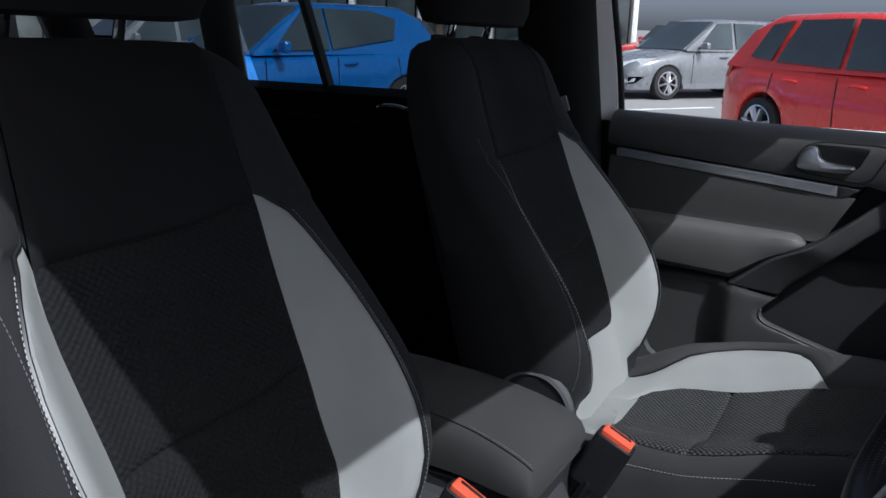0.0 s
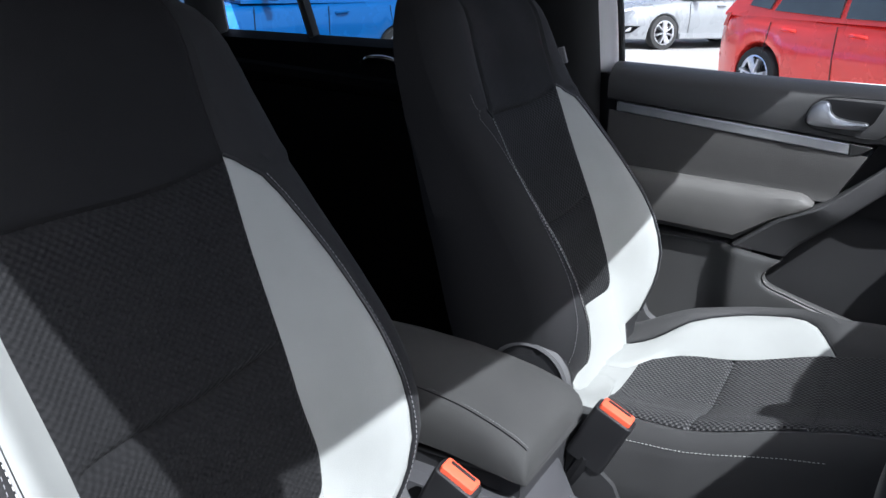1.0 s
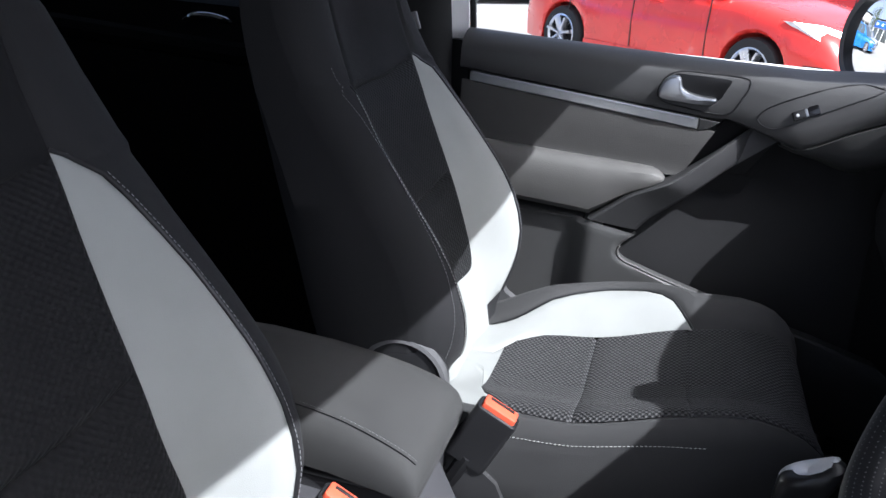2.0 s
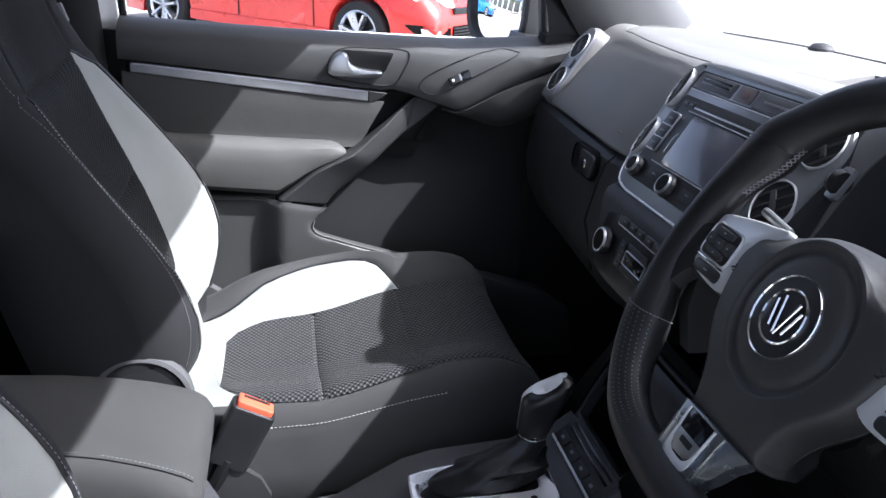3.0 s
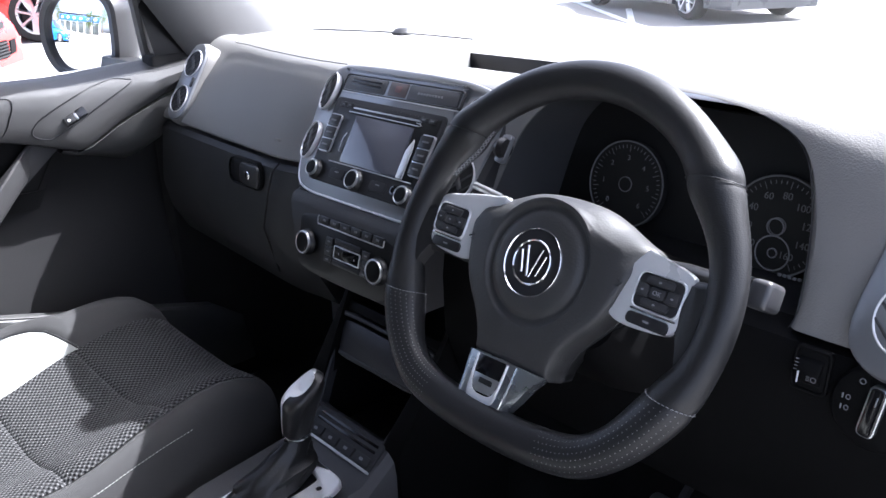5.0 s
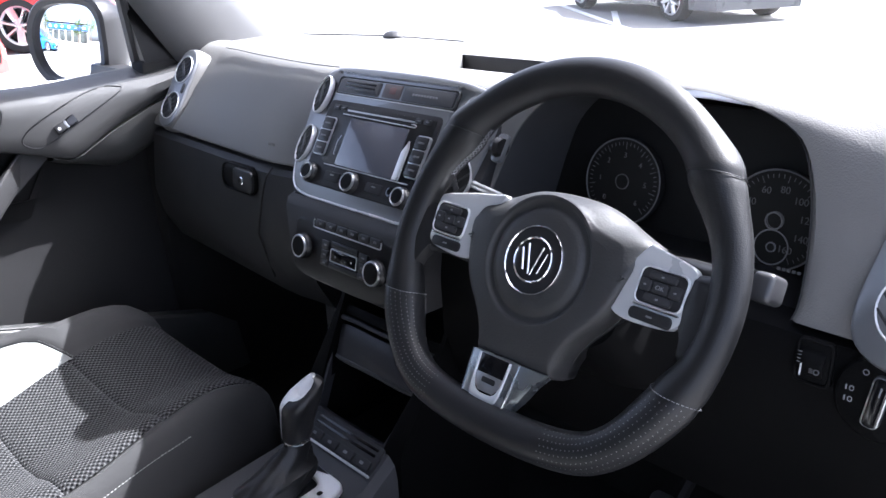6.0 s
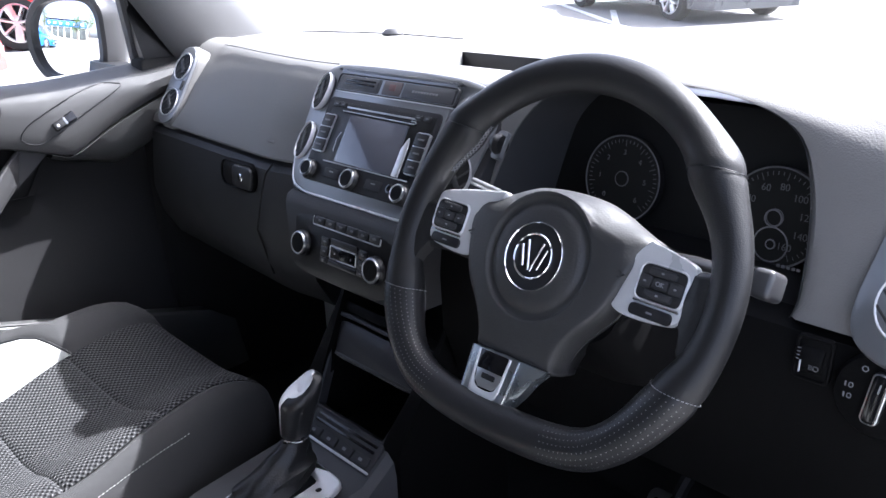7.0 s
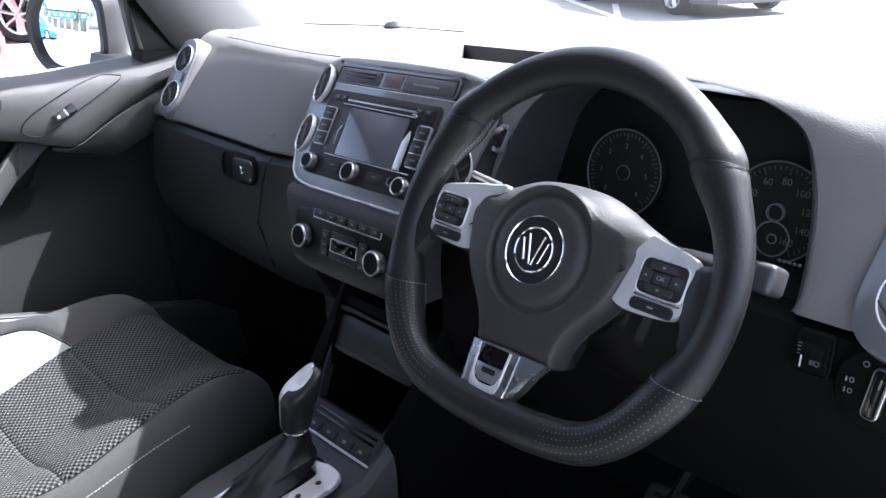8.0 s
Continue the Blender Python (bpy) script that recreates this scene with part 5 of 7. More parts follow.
for t in (0.0, 0.03, 0.10, 0.3, 0.6, 0.85, 0.95, 1.0):
    row = []
    for a, b in zip(lip3, out3):
        p = a.lerp(b, t)
        row.append(p + Vector((0, -0.006 * math.sin(math.pi * min(1, t * 1.2)) + (0.004 if t == 0 else 0), 0)))
    rows.append(row)
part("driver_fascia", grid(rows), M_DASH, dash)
# Fascia moulding goes on inside; the darker material stands in for its shade.
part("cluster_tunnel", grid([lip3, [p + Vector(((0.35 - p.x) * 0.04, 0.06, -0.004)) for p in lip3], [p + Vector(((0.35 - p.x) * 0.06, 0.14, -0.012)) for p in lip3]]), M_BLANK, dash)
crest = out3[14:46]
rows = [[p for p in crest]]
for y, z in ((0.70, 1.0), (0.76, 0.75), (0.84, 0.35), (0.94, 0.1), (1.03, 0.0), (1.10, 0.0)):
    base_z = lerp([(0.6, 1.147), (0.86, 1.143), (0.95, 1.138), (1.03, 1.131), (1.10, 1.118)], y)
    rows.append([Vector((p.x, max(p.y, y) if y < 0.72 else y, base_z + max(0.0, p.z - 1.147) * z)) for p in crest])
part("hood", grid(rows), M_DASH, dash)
cluster = thing("instrument_cluster", (0.38, 0.70, 1.03), "dark instrument cluster with two chrome-ringed dials", "instruments")
ct = frame_of((0, -0.985, 0.17), (1, 0, 0))
part("cluster_housing", slab(rounded(0.40, 0.165, 0.03), (0.35, 0.712, 1.055), ct, 0.02, 0.002), M_DIAL, cluster)


def dial(x, r, marks, big, z=1.062, sweep=270):
    c = Vector((x, 0.690, z))
    d = part("dial", revolve([(r, -0.01), (r, 0.0), (0.001, 0.0002)], c, ct, 48), M_DIAL, cluster)
    part("dial_ring", revolve([(r - 0.0005, -0.002), (r + 0.0010, 0.001), (r + 0.0003, 0.0016), (r - 0.0010, 0.0008)], c, ct, 56, True), M_PRINT, d, "thin grey dial ring")
    part("dial_hub", revolve([(0.0085, 0), (0.0085, 0.001), (0.0078, 0.0016), (0.0074, 0.001)], c, ct, 24, True), M_PRINT, d)
    part("dial_hub_cap", revolve([(0.0073, 0), (0.0073, 0.0008), (0.001, 0.0009)], c, ct, 20), M_DIAL, d)
    lines = []
    for k in range(41):
        a = radians(225 - sweep * k / 40)
        ln = 0.007 if k % 5 == 0 else 0.0035
        p0, p1 = (r - 0.004), (r - 0.004 - ln)
        lines.append(tube([c + ct @ Vector((p0 * math.cos(a), p0 * math.sin(a), 0.0006)), c + ct @ Vector((p1 * math.cos(a), p1 * math.sin(a), 0.0006))], 0.00045, 4))
    part("dial_marks", join(*lines), M_PRINT, d)
    for k, m in enumerate(marks):
        a = radians(225 - sweep * k / (len(marks) - 1))
        q = r - 0.018
        text("dial_number", m, c + ct @ Vector((q * math.cos(a), q * math.sin(a), 0.0008)), ct, big, M_PRINT, d)
    return d


dial(0.289, 0.0465, [str(k) for k in range(0, 7)], 0.008, 1.051)
dial(0.4616, 0.0475, [str(k) for k in range(0, 161, 20)], 0.0095, 1.0435, 288)
for sub, r0 in ((Vector((0.4630, 0.6825, 1.0190)), 0.0165), (Vector((0.4616, 0.6865, 1.0435)), 0.0080)):
    part("small_dial_ring", revolve([(r0, 0), (r0 + 0.0008, 0.0008), (r0 - 0.0003, 0.0014), (r0 - 0.0008, 0.0008)], sub, ct, 32, True), M_DIMMARK, cluster)
part("small_dial_hub", revolve([(0.0050, 0), (0.0050, 0.0008), (0.0040, 0.0014), (0.0036, 0.0008)], (0.4630, 0.6825, 1.0190), ct, 20, True), M_DIMMARK, cluster)
for k in range(5):
    part("unit_mark", slab(rounded(0.0035, 0.0030, 0.0008), Vector((0.477 + 0.0048 * k, 0.672, 1.0040)), ct, 0.001, 0.0002), M_DIMMARK, cluster)

# lower panel on the driver's side
rows = []
for x in np.linspace(0.118, 0.715, 18):
    rows.append([(x, y, z) for y, z in ((0.66, 0.995), (0.598, 0.994), (0.586, 0.988), (0.580, 0.975), (0.574, 0.93), (0.576, 0.86), (0.60, 0.79), (0.68, 0.74), (0.85, 0.73))])
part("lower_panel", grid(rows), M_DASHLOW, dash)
# shelf between hood cheeks below the dials
part("cluster_shelf", grid([[(x, 0.60, 0.992), (x, 0.66, 1.000), (x, 0.71, 1.00)] for x in (0.15, 0.62)]), M_BLACK, dash)
# driver's end vent
rt = frame_of((-0.28, -0.84, 0.46), (1, -0.3, 0))
rp = part("vent_pod", slab([(p.x * 1.42, p.y * 1.12) for p in ol], Vector((0.623, 0.590, 1.068)), rt, 0.05, 0.006), M_BEZEL, dash, "silver double vent surround")
for h in (0.034, -0.034):
    vent(Vector((0.627, 0.590, 1.068)) + rt @ Vector((0, h, 0.0002)), rt, 0.0285, rp, 5, 0.5, -0.6)

# switches right of the wheel
lv = frame_of((0, -0.99, 0.13), (1, 0, 0))
lp = Vector((0.5572, 0.573, 0.9735))
lev = thing("beam_level_switch", lp, "small black rocker switch for the headlamp level", "switch")
part("switch_rim", ring(rounded(0.030, 0.038, 0.005), rounded(0.025, 0.032, 0.004), lp + lv @ Vector((0, 0, 0.002)), lv, 0.006, 0.001), M_DASHLOW, lev)
part("switch_face", slab(rounded(0.025, 0.032, 0.004), lp + lv @ Vector((0, 0, 0.0005)), lv, 0.003, 0.0005), M_DASHLOW, lev)
part("switch_drum", revolve([(0.012, -0.010), (0.013, -0.008), (0.013, 0.008), (0.012, 0.010)], lp + lv @ Vector((-0.001, -0.001, -0.006)), frame_of((1, 0, 0)), 24), M_DASHLOW, lev)
part("switch_mark", slab(rounded(0.0012, 0.010, 0.0004), lp + lv @ Vector((-0.007, -0.006, 0.0078)), lv, 0.001, 0.0001), M_GREYMARK, lev)
part("switch_symbol", ring(rounded(0.0045, 0.0046, 0.0018), rounded(0.0032, 0.0032, 0.0012), lp + lv @ Vector((0.0055, -0.005, 0.0074)), lv, 0.001, 0.0001), M_PRINT, lev)
for k in range(3):
    part("switch_symbol", slab(rounded(0.0030, 0.0006, 0.0002), lp + lv @ Vector((0.0012, -0.0065 + 0.0015 * k, 0.0074)), lv, 0.001, 0.0001), M_PRINT, lev)
for k in range(4):
    part("switch_tick", slab(rounded(0.0032, 0.0007, 0.0003), lp + lv @ Vector((-0.0098, 0.0085 - 0.0030 * k, 0.0070)), lv, 0.001, 0.0001), M_PRINT, lev)
lsw = thing("light_switch", (0.628, 0.57, 0.955), "round black headlamp switch with a bright-edged knob", "switch")
lc = Vector((0.610, 0.571, 0.961))
part("switch_disc", revolve([(0.034, -0.01), (0.034, 0.0), (0.032, 0.003), (0.026, 0.0045), (0.001, 0.0046)], lc, lv, 44), M_DASHLOW, lsw)
lk = lv @ Euler((0, 0, -0.12)).to_matrix()
part("switch_bar_edge", slab(rounded(0.0135, 0.043, 0.005), lc + lk @ Vector((0, 0, 0.010)), lk, 0.012, 0.0012), M_SATIN, lsw, "bright metal edge")
part("switch_bar", slab(rounded(0.0110, 0.0405, 0.004), lc + lk @ Vector((0, 0, 0.0112)), lk, 0.010, 0.0012), M_GLOSS, lsw)
part("bar_mark", slab(rounded(0.0012, 0.008, 0.0006), lc + lk @ Vector((0.001, 0.010, 0.0115)), lk, 0.001, 0.0001), M_DIMMARK, lsw)
for x, y in ((-0.0215, 0.004), (-0.0215, -0.005)):
    part("lamp_symbol", ring(rounded(0.0036, 0.0044, 0.0017), rounded(0.0023, 0.0030, 0.0011), lc + lv @ Vector((x + 0.0015, y, 0.0050)), lv, 0.001, 0.0001), M_DIMMARK, lsw)
    part("lamp_symbol", slab(rounded(0.0012, 0.0042, 0.0004), lc + lv @ Vector((x - 0.0026, y, 0.0050)), lv, 0.001, 0.0001), M_DIMMARK, lsw)
part("lamp_symbol", revolve([(0.0025, 0), (0.0025, 0.0004), (0.0018, 0.0005), (0.0017, 0)], lc + lv @ Vector((-0.012, 0.020, 0.0046)), lv, 14, True), M_DIMMARK, lsw)

# pedals, low in the dark
for x, w in ((0.30, 0.075), (0.43, 0.055)):
    pd = thing("pedal", (x, 0.80, 0.50), "steel-faced foot pedal in the driver's footwell", "pedal", "pedals")
    pt = frame_of((0, -0.75, 0.66), (1, 0, 0))
    part("pedal_plate", slab(rounded(w, 0.10, 0.012), (x, 0.80, 0.53), pt, 0.012, 0.002), M_SATIN, pd)
    for k in range(4):
        part("rubber_strip", slab(rounded(w * 0.7, 0.008, 0.003), Vector((x, 0.80, 0.53)) + pt @ Vector((0, -0.033 + 0.022 * k, 0.002)), pt, 0.003, 0.0006), M_RUBBER, pd)
    part("pedal_arm", tube([(x, 0.81, 0.54), (x, 0.92, 0.62), (x, 1.0, 0.80)], 0.010, 8), M_BLACK, pd)


# ---- steering wheel ----
WT = frame_of((0, -0.891, 0.454), (1, 0, 0))      # x across, y up along the wheel, z towards the driver
W0 = Vector((0.37, 0.45, 1.05))
RIM, RIM_R, RIM_T = -0.010, 0.1630, 0.0170
CUT_TOP, CUT_LOW = 0.0985, -0.0640                # heights of the leather's seams


def w(x, y, z=0.0):
    return W0 + WT @ Vector((x, y, z))


wheel = thing("steering_wheel", W0, "black leather flat-bottomed steering wheel with silver spokes", "steering wheel")


def rim_point(a):
    """Centre line of the rim, flattened at the bottom; a in degrees from the right, anticlockwise."""
    q = radians(a)
    wide = RIM_R + (0.0045 if math.cos(q) > 0 else 0.0) * math.exp(-(math.sin(q) / 0.42) ** 4)
    x, y = wide * math.cos(q), wide * math.sin(q)
    flat = -0.1345
    d = y - flat
    y = flat + 0.625 * d + 0.375 * math.sqrt(d * d + 0.0002) - 0.0012
    return x, y


def rim_at(a, b, swell=1.0):
    """A point of the rim's skin: a along the rim, b round its section."""
    x, y = rim_point(a)
    x1, y1 = rim_point(a + 0.5)
    x2, y2 = rim_point(a - 0.5)
    t = Vector((x1 - x2, y1 - y2)).normalized()
    q = a % 360
    u = min(q, abs(q - 360)) if q < 90 or q > 270 else abs(q - 180)
    grip = swell * (1 + 0.20 * math.exp(-((q - 38) / 7) ** 2) + 0.20 * math.exp(-((q - 142) / 7) ** 2) - 0.26 * math.exp(-(u / (31 if q < 180 else 19)) ** 4))
    grip *= 1 + 0.75 * math.exp(-((u - 12) / 26) ** 4) * max(0.0, -math.cos(b)) * (1 - math.sin(b)) / 2
    d, h = RIM_T * 0.98 * grip * math.cos(b), RIM_T * grip * math.sin(b)
    return w(x + t.y * d, y - t.x * d, RIM + h)


def cut_angle(height, b, left):
    """Where a level cut through the rim meets the section's line b."""
    a = math.degrees(math.asin(height / (RIM_R + RIM_T * 0.98 * math.cos(b))))
    return 180 - a if left else a


def rim_piece(start, end, n):
    """Leather between two cuts; start and end give the angle for each line round the section."""
    rows = []
    for k in range(n + 1):
        t = k / n
        tuck = 1 - 0.05 * math.exp(-(k / 0.7) ** 2) - 0.05 * math.exp(-((n - k) / 0.7) ** 2)
        rows.append([rim_at(start(b) + (end(b) - start(b)) * t, b, tuck) for b in [2 * math.pi * j / 24 for j in range(24)]])
    return loft(rows)


M_PERF = surf("perforated_leather", (0.011, 0.011, 0.012), 0.40, grain=(700, 0.15), mottle=(14, 0.14), spec=0.4)
part("rim_upper", rim_piece(lambda b: cut_angle(CUT_TOP, b, False), lambda b: cut_angle(CUT_TOP, b, True), 70), M_LEATHER, wheel)
part("rim_side", rim_piece(lambda b: cut_angle(CUT_LOW, b, False), lambda b: cut_angle(CUT_TOP, b, False), 34), M_LEATHER, wheel)
part("rim_side", rim_piece(lambda b: cut_angle(CUT_TOP, b, True), lambda b: cut_angle(CUT_LOW, b, True), 34), M_LEATHER, wheel)
part("rim_lower", rim_piece(lambda b: cut_angle(CUT_LOW, b, True), lambda b: 360 + cut_angle(CUT_LOW, b, False), 80), M_PERF, wheel, "perforated leather lower rim")
# perforations of the lower rim
v, f = [], []
for k in range(92):
    for j in range(9):
        a = 201.5 + 1.55 * k + (0.775 if j % 2 else 0)
        b = radians(28 + 17 * j)
        if 246 < a < 292 or not cut_angle(CUT_LOW, b, True) + 1.2 < a < 358.8 + cut_angle(CUT_LOW, b, False):
            continue
        c = rim_at(a, b, 1.004)
        e1, e2 = (rim_at(a + 0.3, b, 1.004) - c).normalized() * 0.0007, (rim_at(a, b + 0.05, 1.004) - c).normalized() * 0.0007
        n0 = len(v)
        v += [c - e1, c - e2, c + e1, c + e2]
        f.append((n0, n0 + 1, n0 + 2, n0 + 3))
tagged(part("perforation", (v, f), M_PERFDOT, wheel, smooth=False), kind="stuff")
for height, left in ((CUT_LOW, True), (CUT_LOW, False), (CUT_TOP, True), (CUT_TOP, False)):
    loop = [rim_at(cut_angle(height, b, left), b, 1.0) for b in [2 * math.pi * j / 40 for j in range(41)]]
    if height < 0:
        part("seam", stitches(loop, 0.0034, 0.0022, 0.00038), M_DIMMARK, wheel)
    else:
        part("seam", tube(loop[:-1], 0.0004, 5, True), M_BLACK, wheel)
# crossed stitches on the inner side of the thumb grips
for a0 in (24, 134):
    line = []
    for k in range(15):
        a = a0 + k * 1.55
        for sgn in (-1, 1):
            b = math.pi * 1.06
            line.append(tube([rim_at(a, b - 0.13 * sgn, 1.005), rim_at(a + 1.4, b + 0.13 * sgn, 1.005)], 0.0005, 4))
    part("stitching", join(*line), M_DIMMARK, wheel)

# airbag cover: a broad soft dome with two arms and a tail
hub_half = [(0.030, 0.0615), (0.050, 0.0555), (0.066, 0.0485), (0.080, 0.0430), (0.0915, 0.0385), (0.0935, 0.0330), (0.0885, 0.018), (0.0830, 0.000), (0.0790, -0.014), (0.0735, -0.0265), (0.066, -0.0375), (0.054, -0.052), (0.0460, -0.066), (0.0415, -0.080), (0.0395, -0.0885)]
hub_out = smooth_loop([(0.0, 0.0635)] + [(-x, y) for x, y in hub_half] + [(-0.022, -0.0895), (0.022, -0.0895)] + hub_half[::-1], 4)
hub_out = [(p.x, p.y) for p in hub_out]


def hub_front(x, y):
    return 0.0015 - 0.0095 * (math.hypot(x, y) / 0.092) ** 2 - 0.0015 * ease((-y - 0.045) / 0.045)


secs = []
for sc, drop, soft in ((0.97, 0.034, 0.040), (1.0, 0.026, 0.037), (1.004, 0.013, 0.031), (1.0, 0.0065, 0.0265), (0.985, 0.0026, 0.0220), (0.965, 0.0010, 0.0190), (0.935, 0.0002, 0.0152), (0.88, 0.0, 0.0100), (0.80, 0.0, 0.0048), (0.74, 0.0, 0.0015), (0.66, 0.0, 0.0)):
    row = []
    for x, y in hub_out:
        k = max(sc, 0.0565 / math.hypot(x, y)) if sc < 0.95 else sc
        u = ease((y - 0.010) / 0.034) * (1 - 0.55 * ease((abs(x) - 0.058) / 0.030))
        row.append(w(x * k, y * k, hub_front(x * k, y * k) - drop * (1 - u) - soft * u))
    secs.append(row)
v, f = grid(secs, True)
# dished circle in the middle: a groove round a soft pad
n = len(hub_out)
ring_pts = []
for r, z in ((0.0550, -0.0018), (0.0538, -0.0019), (0.0526, -0.0030), (0.0512, -0.0050), (0.0480, -0.0054), (0.0462, -0.0046), (0.0442, -0.0028), (0.041, -0.0012), (0.036, 0.0), (0.029, 0.0006)):
    ring_pts.append([w(r * math.cos(a), r * math.sin(a), z) for a in [math.atan2(y, x) for x, y in hub_out]])
v2, f2 = grid([secs[-1]] + ring_pts, True)
hub = part("airbag_cover", join((v, f), (v2, f2), (list(ring_pts[-1]), [tuple(range(n))])), M_HUB, wheel, sharp=60)
for s in (-1, 1):
    for k, (dx, dy) in enumerate(((0, 0.0022), (0, -0.0022), (s * 0.003, 0))):
        part("horn_mark", slab(rounded(0.0042, 0.0012, 0.0005), w(s * 0.079 + dx, 0.006 + dy, hub_front(0.079, 0.006) + 0.0003), WT @ Euler((0, 0, 0.5 * (k - 1))).to_matrix(), 0.001, 0.0002), M_BLACK, hub)
# black shell behind the cover and the spokes, added to block sun from the rim
secs = [[w(x * sc, y * sc, z) for x, y in hub_out] for sc, z in ((0.95, -0.030), (1.0, -0.034), (0.97, -0.050), (0.80, -0.064))]
back = part("back_cover", loft(secs), M_BLACK, wheel, "black shell behind the hub")
for s in (-1, 1):
    part("arm_shell", loft([[w(s * x, y, z) for y, z in ((y1, -0.016), (y1 + 0.006, -0.032), (y0 - 0.006, -0.032), (y0, -0.016), (y0 - 0.004, -0.013), (y1 + 0.004, -0.013))] for x, y0, y1 in ((0.070, 0.034, -0.020), (0.11, 0.030, -0.018), (0.140, 0.024, -0.020), (0.158, 0.030, -0.040))]), M_BLACK, back)

# round badge: two thin rings round plain slanting bars
badge = part("badge_ring", revolve([(0.0298, -0.003), (0.0298, 0.0016), (0.0291, 0.0026), (0.0283, 0.0016), (0.0283, -0.003)], w(0, 0, 0.0), WT, 56, True), M_CHROME, hub, "round chrome badge ring")
part("badge_disc", revolve([(0.0285, -0.002), (0.0285, 0.0006), (0.0215, 0.0010), (0.001, 0.0010)], w(0, 0, 0.0), WT, 48), M_BLACK, badge)
part("badge_inner_ring", revolve([(0.0200, 0), (0.0198, 0.0018), (0.0190, 0.0026), (0.0180, 0.0018), (0.0178, 0)], w(0, 0, 0.0008), WT, 48, True), M_CHROME, badge)
for x0, y0, ln, lean in ((-0.0105, -0.001, 0.0095, 0.30), (-0.0045, 0.0, 0.0130, 0.28), (0.0045, 0.0, 0.0130, -0.28), (0.0105, -0.001, 0.0095, -0.30)):
    d = Vector((math.sin(lean), -math.cos(lean))) * ln
    part("badge_bar", tube([w(x0 - d.x, y0 - d.y, 0.0022), w(x0 + d.x, y0 + d.y, 0.0022)], 0.0013, 6, flat=0.8), M_CHROME, badge)


# spokes with key pads
def spoke(s):
    """Silver side spoke with its pad of keys; its upper edge runs in under the cover."""
    plate = [(0.060, 0.0462), (0.075, 0.0440), (0.095, 0.0410), (0.116, 0.0365), (0.1345, 0.0315), (0.1378, 0.0220), (0.1395, 0.0100), (0.1392, -0.0030), (0.1350, -0.0120), (0.1275, -0.0170), (0.110, -0.0195), (0.0900, -0.0200), (0.0785, -0.0170), (0.0745, -0.0110), (0.0780, 0.004), (0.078, 0.020), (0.064, 0.036)]
    if s > 0:
        plate = [(0.0920, 0.0395), (0.0985, 0.0395)] + plate[3:-2] + [(0.080, 0.020)]

    def on(x, y, z):
        return w(s * x, y - 0.030 * s * x, z)

    ST = WT @ Euler((0, 0, -0.030)).to_matrix()
    o = [(s * p.x, p.y) for p in smooth_loop(plate, 3)]
    sp = part("spoke", slab(o, w(0, 0.0, -0.0100), ST, 0.008, 0.0022), M_SILVER, wheel, "satin silver spoke with a key pad")
    cx, cy = 0.1140, 0.0104
    part("pad_edge", ring(rounded(0.0415, 0.0300, 0.0065), rounded(0.0385, 0.0268, 0.0052), on(cx, cy, -0.0080), ST, 0.004, 0.0008), M_SILVER, sp)
    pad = part("pad", slab(rounded(0.0385, 0.0268, 0.0052), on(cx, cy, -0.0085), ST, 0.003, 0.001), M_BLACK, sp)
    for x, y, a, b in ((0, 0, 0.0130, 0.0085), (0, 0.0086, 0.024, 0.0064), (0, -0.0086, 0.024, 0.0064), (-0.0130, 0, 0.0104, 0.0098), (0.0130, 0, 0.0104, 0.0098)):
        part("key", slab(rounded(a, b, 0.002), on(cx + x, cy + y, -0.0064), ST, 0.004, 0.0012), M_STACK, pad)
        if (x, y) == (0, 0) and s > 0:
            text("key_letters", "OK", on(cx, cy, -0.0061), ST, 0.0050, M_DIMMARK, pad)
        else:
            part("key_mark", slab(rounded(0.0024, 0.0015, 0.0006), on(cx + x, cy + y, -0.0061), ST, 0.001, 0.0001), M_DIMMARK, pad)
    part("pad_lip", slab(rounded(0.0395, 0.0020, 0.0008), on(cx, -0.0052, -0.0084), ST, 0.003, 0.0005), M_CHROME, sp)
    part("lower_key", slab(rounded(0.0370, 0.0094, 0.0040), on(0.1115, -0.0122, -0.0078), ST, 0.004, 0.0012), M_BLACK, sp)
    part("key_mark", slab(rounded(0.0055, 0.0016, 0.0007), on(0.1115, -0.0122, -0.0075), ST, 0.001, 0.0001), M_DIMMARK, sp)
    # black leather root that joins spoke and rim
    secs = []
    for x, y0, y1, z in ((0.120, 0.0240, -0.0170, -0.0175), (0.134, 0.0255, -0.0190, -0.0145), (0.1390, 0.0260, -0.0300, -0.0120), (0.1435, 0.0262, -0.0450, -0.0105), (0.150, 0.0285, -0.0530, -0.0095), (0.156, 0.035, -0.060, -0.0090), (0.162, 0.044, -0.066, -0.0100)):
        secs.append([w(s * x, y0 + (y1 - y0) * t, z + d) for t, d in ((0, -0.008), (0.03, -0.001), (0.10, 0.0030), (0.5, 0.0045), (0.90, 0.0030), (0.97, -0.001), (1, -0.008), (0.5, -0.014))])
    part("spoke_root", loft(secs), M_LEATHER, wheel)
    return sp


spoke(-1)
spoke(1)
# lower spoke: a silver face round a dark opening, with flanks that fall away
M_USPOKE = surf("dark_silver_spoke", (0.30, 0.32, 0.33), 0.28, 0.85, mottle=(20, 0.06))
LOW_Z = -0.0050
u_out = [(-0.0376, -0.0870), (-0.0372, -0.1100), (-0.0374, -0.1280), (-0.0368, -0.1325), (-0.0330, -0.1345), (-0.0160, -0.1352), (0.0010, -0.1352), (0.0052, -0.1338), (0.0092, -0.1295), (0.0115, -0.1150), (0.0150, -0.0870), (0.0, -0.0860)]
